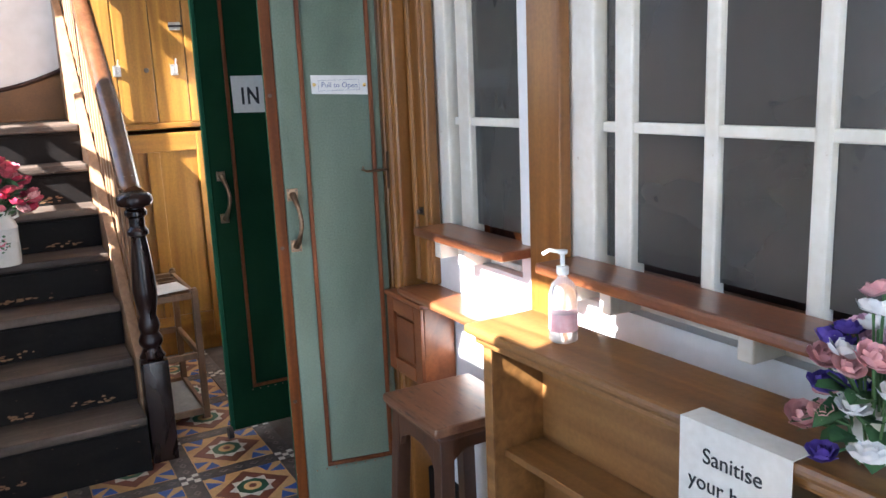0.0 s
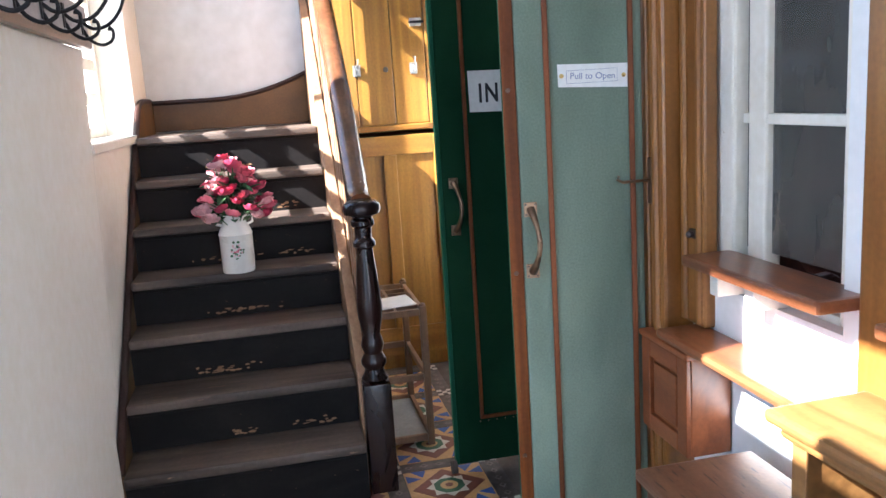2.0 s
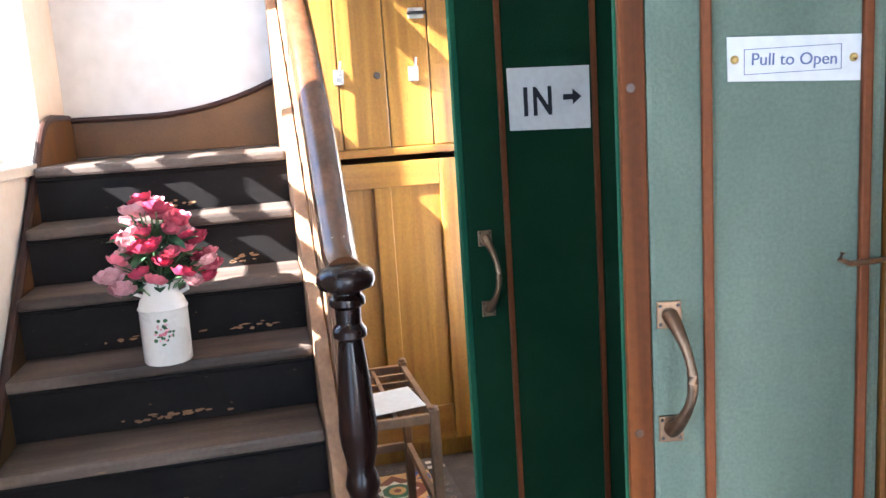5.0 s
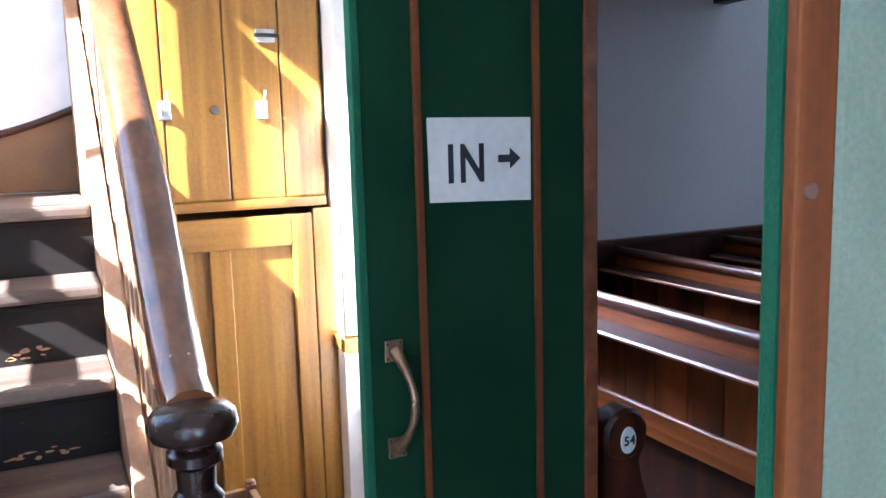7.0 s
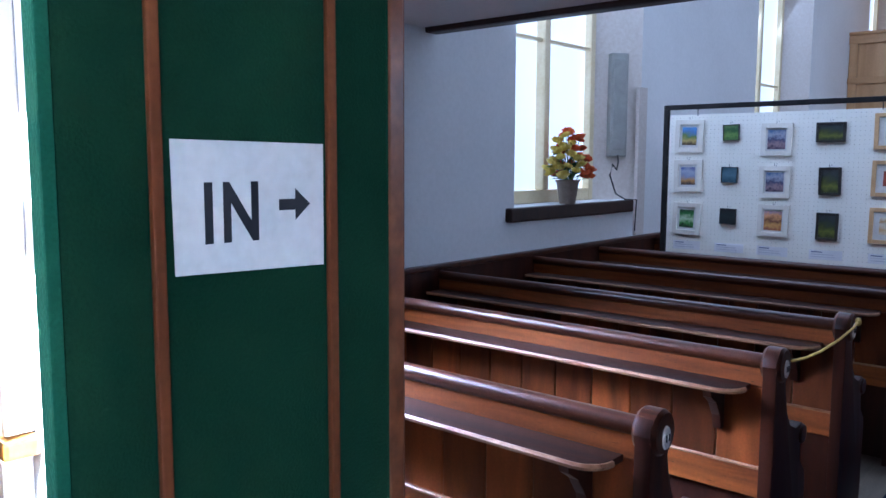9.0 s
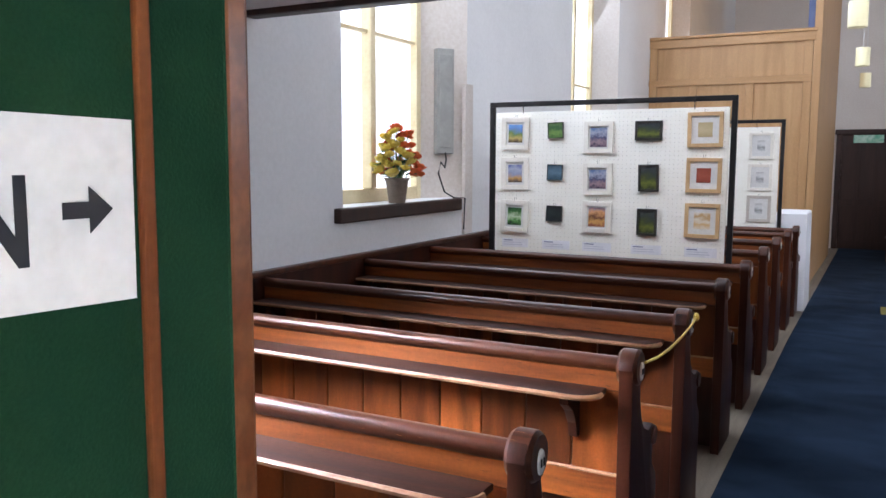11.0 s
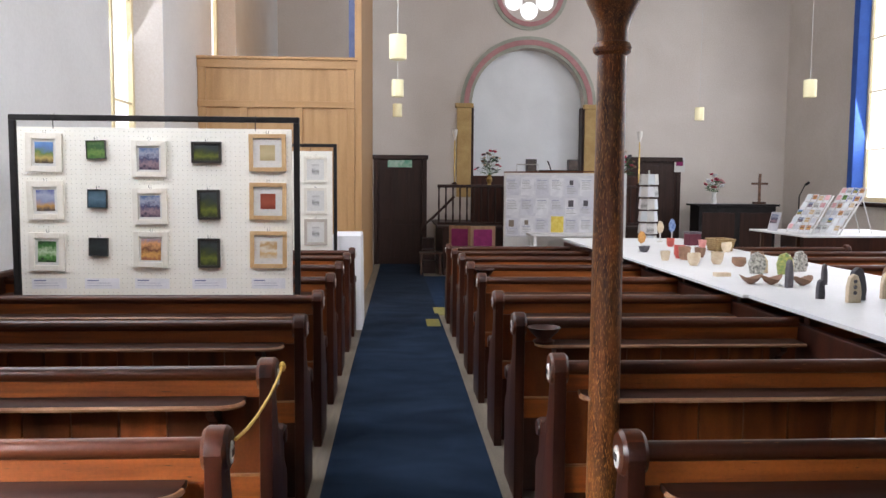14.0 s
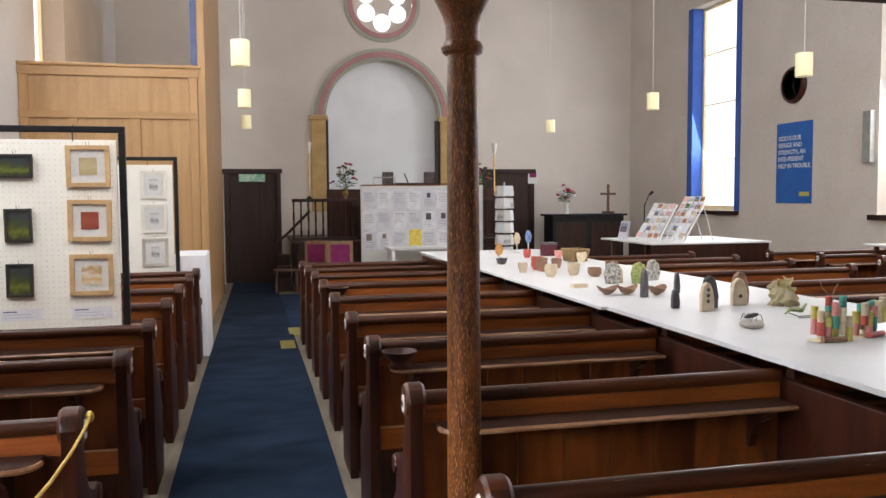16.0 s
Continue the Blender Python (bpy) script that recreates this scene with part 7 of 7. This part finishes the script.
part("microphone", tube([(0.0, 0, 1.07), (-0.02, 0, 1.12), (-0.08, -0.03, 1.26)], 0.012, 6), IRON, dk)
part("wire_stand", tube([(-0.72, -0.2, 1.018), (-0.72, -0.2, 1.18), (-0.3, -0.2, 1.18), (-0.3, -0.2, 1.018)], 0.012, 6), STEEL, dk)
FILM = surface("glossy_clear_film", (0.62, 0.62, 0.66), (0.78, 0.78, 0.80), (5, 5, 9), 0.12, 9, 0.6, coat=0.8)
scr = thing("exhibition_screen", "white folding exhibition screen with sheets under glossy film", "display screen", at=pose(0, 15.8, 0))
part("panel", box(-1.14, 0, floor_z(15.8), 1.10, 0.03, 1.70, 0.006), PAPER, scr)
part("film", wobble(box(-1.10, -0.012, 0.55, 1.06, -0.004, 1.66, 0.003), 3, 0.002), FILM, scr, "glossy clear film")
part("top_cord", tube([(-1.14, 0.01, 1.71), (0.0, 0.01, 1.722), (1.10, 0.01, 1.74)], 0.012, 6), BEAD, scr)
rng = random.Random(77)
SHEETWHITE = surface("laminated_sheet", (0.70, 0.70, 0.73), (0.78, 0.78, 0.80), (6, 6, 6), 0.2, 60, 0.1, coat=0.4)
for i in range(8):
    for j in range(3):
        x, z = -0.99 + 0.27 * i, 1.45 - 0.36 * j
        part("sheet", box(x - 0.118, -0.0165, z - 0.155, x + 0.118, -0.0135, z + 0.155), SHEETWHITE if (i + j) % 2 else GREYPRINT, scr)
        top = z + 0.12
        if rng.random() < 0.4:
            d = rng.uniform(0.04, 0.065)
            part("image", box(x - d, -0.019, top - 2 * d, x + d * 0.6, -0.0168, top), rng.choice([DARKC, PEWTER, ART["etching"], DARKC, TERRACOTTA]), scr)
            top -= 2 * d + 0.025
        k = 0
        while top - 0.03 * k > z - 0.12 and k < 6:
            part("text_bar", box(x - 0.09, -0.0185, top - 0.03 * k - 0.007, x + rng.uniform(0.03, 0.09), -0.0168, top - 0.03 * k), INK_BLUE if k == 0 else SPEAKER, scr)
            k += 1
part("yellow_sheet", box(-0.28, -0.0205, 0.60, -0.05, -0.0188, 0.92), YELLOWP, scr, "pale yellow sheet")
pt = thing("paint_table", "small white table before the exhibition screen", "table", at=pose(-0.08, 15.35, floor_z(15.35)))
part("tabletop", box(-0.68, -0.25, 0.80, 0.68, 0.25, 0.84, 0.006), TABLETOP, pt)
for x in (-0.60, 0.60):
    for y in (-0.2, 0.2):
        part("leg", box(x - 0.025, y - 0.025, 0, x + 0.025, y + 0.025, 0.80), TABLETOP, pt)
sp = thing("card_spinner", "tall revolving stand full of white printed cards", "card stand", at=pose(1.35, 15.3, floor_z(15.3)))
part("pole", lathe([(0.16, 0), (0.16, 0.02), (0.015, 0.03), (0.015, 1.95)], 14), STEEL, sp)
for i in range(6):
    for j in range(8):
        a = j * math.pi / 4
        m = Matrix.Rotation(a, 4, "Z") @ Matrix.Translation((0.15, 0, 0.72 + 0.215 * i)) @ pose(0, 0, 0, 0, -6, 0)
        part("card", box(-0.004, -0.065, -0.09, 0.0, 0.065, 0.09, 0, m), (PAPER, LIGHTPRINT, PAPER, WHITEP, ART["etching"])[(i * 3 + j) % 5], sp)
    part("tray", lathe([(0.13, 0.62 + 0.215 * i), (0.165, 0.625 + 0.215 * i), (0.165, 0.635 + 0.215 * i)], 16), STEEL, sp)
# framed magenta seat backs, low chair
for x, y, rot in ((-1.80, 16.2, -32), (-1.56, 15.85, 8)):
    c = thing("chair", "wooden chair with magenta upholstered back", "chair", at=pose(x, y, floor_z(y), 0, 0, rot))
    for sx in (-0.2, 0.2):
        part("leg", box(sx - 0.02, -0.2, 0, sx + 0.02, -0.16, 0.95, 0.004), BALUSTER, c)
        part("leg", box(sx - 0.02, 0.16, 0, sx + 0.02, 0.2, 0.44, 0.004), BALUSTER, c)
    part("seat", box(-0.22, -0.2, 0.44, 0.22, 0.22, 0.49, 0.01), PURPLE, c)
    part("back_frame", box(-0.23, -0.215, 0.52, 0.23, -0.185, 0.96, 0.01), BALUSTER, c)
    part("back_pad", box(-0.17, -0.225, 0.58, 0.17, -0.2155, 0.90, 0.006), PURPLE, c)
stl = thing("low_stool", "small dark wooden stool by the far door", "stool", at=pose(-2.42, 16.6, floor_z(16.6)))
part("seat", box(-0.22, -0.16, 0.40, 0.22, 0.16, 0.43, 0.006), STOOLWOOD, stl)
for x in (-0.18, 0.18):
    for y in (-0.12, 0.12):
        part("leg", box(x - 0.018, y - 0.018, 0, x + 0.018, y + 0.018, 0.40), STOOLWOOD, stl)
ex = thing("exit_sign", "green and white exit sign on the dark door", "sign", at=pose(-3.0, FW - 0.05, 1.93))
part("panel", box(-0.27, -0.012, -0.08, 0.27, 0, 0.08, 0.003), EXIT, ex)
nt = thing("door_notice", "white notice with dark red print on the far door frame", "notice", at=pose(3.30, FW - 0.075, 1.95))
part("sheet", box(-0.12, -0.004, -0.16, 0.12, 0, 0.16), PAPER, nt)
part("print_block", box(-0.08, -0.006, -0.02, 0.08, -0.0042, 0.11), PURPLE, nt)
alt = thing("organ_console", "low black wooden console by the end wall", "console", at=pose(4.30, 18.6, floor_z(18.6)))
part("body", box(-0.85, -0.2, 0, 0.85, 0.35, 1.34, 0.01), IRON, alt)
part("top", box(-0.92, -0.25, 1.34, 0.92, 0.40, 1.385, 0.01), IRON, alt)
for x in (-0.42, 0.42):
    part("panel", box(x - 0.36, -0.212, 0.2, x + 0.36, -0.2005, 1.2, 0.006), DARKDOOR, alt)
v = thing("glass_vase", "pale vase on the black console", "vase", at=pose(3.85, 18.6, 1.386 + floor_z(18.6)))
part("vase", lathe([(0.06, 0), (0.05, 0.1), (0.04, 0.2), (0.06, 0.25)], 16), PLASTIC, v, smooth=True)
bouquet("console_bouquet", "pink and white flowers on the black console", pose(3.85, 18.6, 1.386 + floor_z(18.6)), 12, 0.25, 0.25, 0.36, 0.07, [ROSE_PALE, ROSE_RED, WHITEP], 61, 0.6, 26, 0.03)
cr = thing("wooden_cross", "plain wooden cross on a stepped base", "cross", at=pose(4.86, 18.6, 1.386 + floor_z(18.6)))
part("base", box(-0.12, -0.08, 0, 0.12, 0.08, 0.05, 0.006), STOOLWOOD, cr)
part("upright", box(-0.025, -0.02, 0.05, 0.025, 0.02, 0.66, 0.004), STOOLTOP, cr)
part("arm", box(-0.18, -0.019, 0.42, 0.18, 0.019, 0.47, 0.004), STOOLTOP, cr)
mic = thing("microphone_stand", "thin black microphone stand near the end wall", "microphone", at=pose(5.35, 17.8, floor_z(17.8)))
part("base", lathe([(0.14, 0), (0.14, 0.02), (0.02, 0.03)], 16), IRON, mic)
part("pole", tube([(0, 0, 0.03), (0, 0, 1.55), (0.12, 0, 1.8)], 0.014, 6), IRON, mic)
part("head", lathe([(0.01, 0), (0.03, 0.03), (0.03, 0.09), (0.015, 0.11)], 10, pose(0.12, 0, 1.78, 0, 50)), IRON, mic)

# ---- small things about the aisle ----
clo = thing("cloth_table", "small table covered by a white cloth reaching the floor", "table", at=pose(-3.60, 10.15, floor_z(10.15)))
bm = bmesh.new()
ring = []
for zz, k in ((0.0, 1.06), (0.3, 1.03), (0.9, 1.0), (1.0, 0.99), (1.012, 0.9)):
    row = []
    for i in range(40):
        t = i / 40 * 4
        sd, u = int(t), t - int(t)
        p = ((-1 + 2 * u, -1), (1, -1 + 2 * u), (1 - 2 * u, 1), (-1, 1 - 2 * u))[sd]
        w = 0.008 * math.sin(i * 1.9) * (1 - zz)
        row.append(bm.verts.new((0.155 * p[0] * k + w, 0.35 * p[1] * k + w, zz)))
    ring.append(row)
for a, b in zip(ring, ring[1:]):
    for i in range(40):
        bm.faces.new((a[i], a[(i + 1) % 40], b[(i + 1) % 40], b[i]))
bm.faces.new(ring[-1])
part("tablecloth", bm, CLOTH, clo, smooth=True)
part("tabletop", box(-0.13, -0.3, 0.96, 0.13, 0.3, 0.985), STOOLWOOD, clo)
for x in (-0.1, 0.1):
    for y in (-0.27, 0.27):
        part("leg", box(x - 0.02, y - 0.02, 0.0, x + 0.02, y + 0.02, 0.96), STOOLWOOD, clo)
rp = thing("rope_barrier", "thin yellow rope tied between two pew ends", "rope")
part("rope", tube([(-3.462, 4.10, 0.866), (-3.46, 4.04, 0.853), (-3.462, 3.85, 0.836), (-3.466, 3.65, 0.829), (-3.47, 3.50, 0.833), (-3.476, 3.37, 0.845)], 0.0047, 7), ROPE, rp, smooth=True)
part("knot", lathe([(0.006, -0.016), (0.012, -0.006), (0.012, 0.006), (0.006, 0.016)], 10, pose(-3.460, 4.10, 0.866)), ROPE, rp)
for y in (5.02, 7.55):
    bw = thing("ledge_bowl", "dark turned wooden bowl on the pew ledge", "bowl", "bowls on the pew ledges", at=pose(-2.385, y - 0.02, 0.763))
    part("bowl", lathe([(0.045, 0), (0.05, 0.012), (0.03, 0.022), (0.06, 0.05), (0.078, 0.075), (0.072, 0.076), (0.05, 0.05), (0.01, 0.035)], 22), PEW_END, bw, smooth=True)
for (x, y) in ((-2.66, 10.15), (-2.53, 11.2)):
    structure("trim_tape", box(x - 0.075, y - 0.30, floor_z(y) + 0.004, x + 0.075, y + 0.30, floor_z(y) + 0.013), HAZARD, "worn yellow warning tape on the carpet edge", "tape")
rad = thing("radiator", "dark painted column radiator against the west wall", "radiator", at=pose(LW + 0.03, 2.05, 0))
for i in range(9):
    part("section", box(0.02, 0.06 * i - 0.3, 0.12, 0.13, 0.06 * i - 0.255, 0.98, 0.016), DARKC, rad)
part("pipe", tube([(0.075, -0.32, 0.10), (0.075, 0.25, 0.10)], 0.02, 8), DARKC, rad)
for i in (0, 8):
    part("foot", box(0.03, 0.06 * i - 0.3, 0.0, 0.12, 0.06 * i - 0.255, 0.12), DARKC, rad)
pc = thing("wall_picture", "dark framed pale picture on the wall under the gallery", "picture", at=pose(LW + 0.001, 2.95, 1.66, 0, 0, 90))
part("frame", box(-0.14, -0.025, -0.27, 0.14, 0.0, 0.30, 0.006), FRAMEBLACK, pc)
part("image", box(-0.115, -0.028, -0.245, 0.115, -0.0255, 0.275), PAPER, pc)
hass = thing("kneeler", "purple kneeling cushion on the pew seat", "cushion", at=pose(-3.75, 1.83, 0.4262))
part("cushion", box(-0.2, -0.13, 0, 0.2, 0.13, 0.07, 0.025), PURPLE, hass)

# ---- vestibule floor tiles ----
TM, STRIP = 0.380, 0.074          # module and border width
P = TM - STRIP


def tile_mesh(name, pieces, mats):
    bm = bmesh.new()
    for poly, z, mi in pieces:
        f = bm.faces.new([bm.verts.new((x, y, z)) for x, y in poly])
        f.material_index = mi
        if f.normal.z < 0:
            f.normal_flip()
        r = bmesh.ops.extrude_face_region(bm, geom=[f])
        bmesh.ops.translate(bm, vec=(0, 0, -0.006), verts=[v for v in r["geom"] if isinstance(v, bmesh.types.BMVert)])
    me = mesh_of(bm, name)
    for m in mats:
        me.materials.append(m)
    return me


def square(c, r, a=0.0):
    return [(c[0] + r * math.cos(a + math.pi / 4 + math.pi / 2 * i) * 1.4142, c[1] + r * math.sin(a + math.pi / 4 + math.pi / 2 * i) * 1.4142) for i in range(4)]


h = P / 2 - 0.002
pieces = [(square((0, 0), h), 0.0, 0), ([(h - 0.012, 0), (0, h - 0.012), (-h + 0.012, 0), (0, -h + 0.012)], 0.0012, 1)]
for i in range(4):
    a = math.pi / 2 * i
    c, sn = math.cos(a), math.sin(a)
    rot = lambda x, y: (x * c - y * sn, x * sn + y * c)
    pieces.append(([rot(h - 0.004, h * 0.42), rot(h - 0.004, h - 0.03), rot(h * 0.62, h * 0.55)], 0.0014, 2))
    pieces.append(([rot(h - 0.004, -h * 0.42), rot(h * 0.62, -h * 0.55), rot(h - 0.004, -h + 0.03)], 0.0014, 2))
star = []
for i in range(16):
    r = 0.087 if i % 2 == 0 else 0.064
    star.append((r * math.cos(math.pi / 8 * i), r * math.sin(math.pi / 8 * i)))
pieces += [(star, 0.002, 3), ([(0.060 * math.cos(math.pi / 4 * i + 0.39), 0.060 * math.sin(math.pi / 4 * i + 0.39)) for i in range(8)], 0.0028, 4), ([(0.034 * math.cos(math.pi / 6 * i), 0.034 * math.sin(math.pi / 6 * i)) for i in range(12)], 0.0035, 0), ([(0.016 * math.cos(math.pi / 3 * i), 0.016 * math.sin(math.pi / 3 * i)) for i in range(6)], 0.0042, 1)]
me_panel = tile_mesh("pattern_tile", pieces, [T_YEL, T_RED, T_BLUE, T_WHITE, T_GREEN])
q = STRIP / 2 - 0.0015
pieces = [([(-P / 2 + 0.002, -q), (P / 2 - 0.002, -q), (P / 2 - 0.002, q), (-P / 2 + 0.002, q)], 0.0, 0)]
for i in range(5):
    x = -P / 2 + P * (i + 0.5) / 5
    pieces.append(([(x - 0.018, 0), (x, -0.014), (x + 0.018, 0), (x, 0.014)], 0.001, 1))
    pieces.append(([(x - 0.010, 0), (x, -0.008), (x + 0.010, 0), (x, 0.008)], 0.0016, 0))
BORDERLINE = surface("faded_border_line", (0.18, 0.14, 0.12), (0.24, 0.19, 0.16), (20, 20, 20), 0.4, 60, 0.05)
me_strip = tile_mesh("border_tile", pieces, [T_DARK, BORDERLINE])
pieces = []
for i in range(3):
    for j in range(3):
        w = (2 * q) / 3
        pieces.append(([(-q + w * i, -q + w * j), (-q + w * (i + 1), -q + w * j), (-q + w * (i + 1), -q + w * (j + 1)), (-q + w * i, -q + w * (j + 1))], 0.0, (i + j) % 2))
me_cross = tile_mesh("chequer_tile", pieces, [T_WHITE, T_DARK])
fl = bpy.data.objects["floor_vestibule"]


def lay(name, me, x, y, rot=0):
    ob = new(name, me)
    ob.matrix_basis = pose(x, y, 0.0, 0, 0, rot)
    ob.parent = fl


X0, Y0 = -3.140, 0.400
for i in range(-4, 12):
    for j in range(-2, 3):
        x, y = X0 + TM * i, Y0 + TM * j
        if VY0 < y < BW0 - 0.04:
            lay("chequer_tile", me_cross, x, y)
            lay("border_tile", me_strip, x + TM / 2, y)
        if VY0 - 0.05 < y + TM / 2 < BW0 - 0.15:
            lay("border_tile", me_strip, x, y + TM / 2, 90)
            lay("pattern_tile", me_panel, x + TM / 2, y + TM / 2)
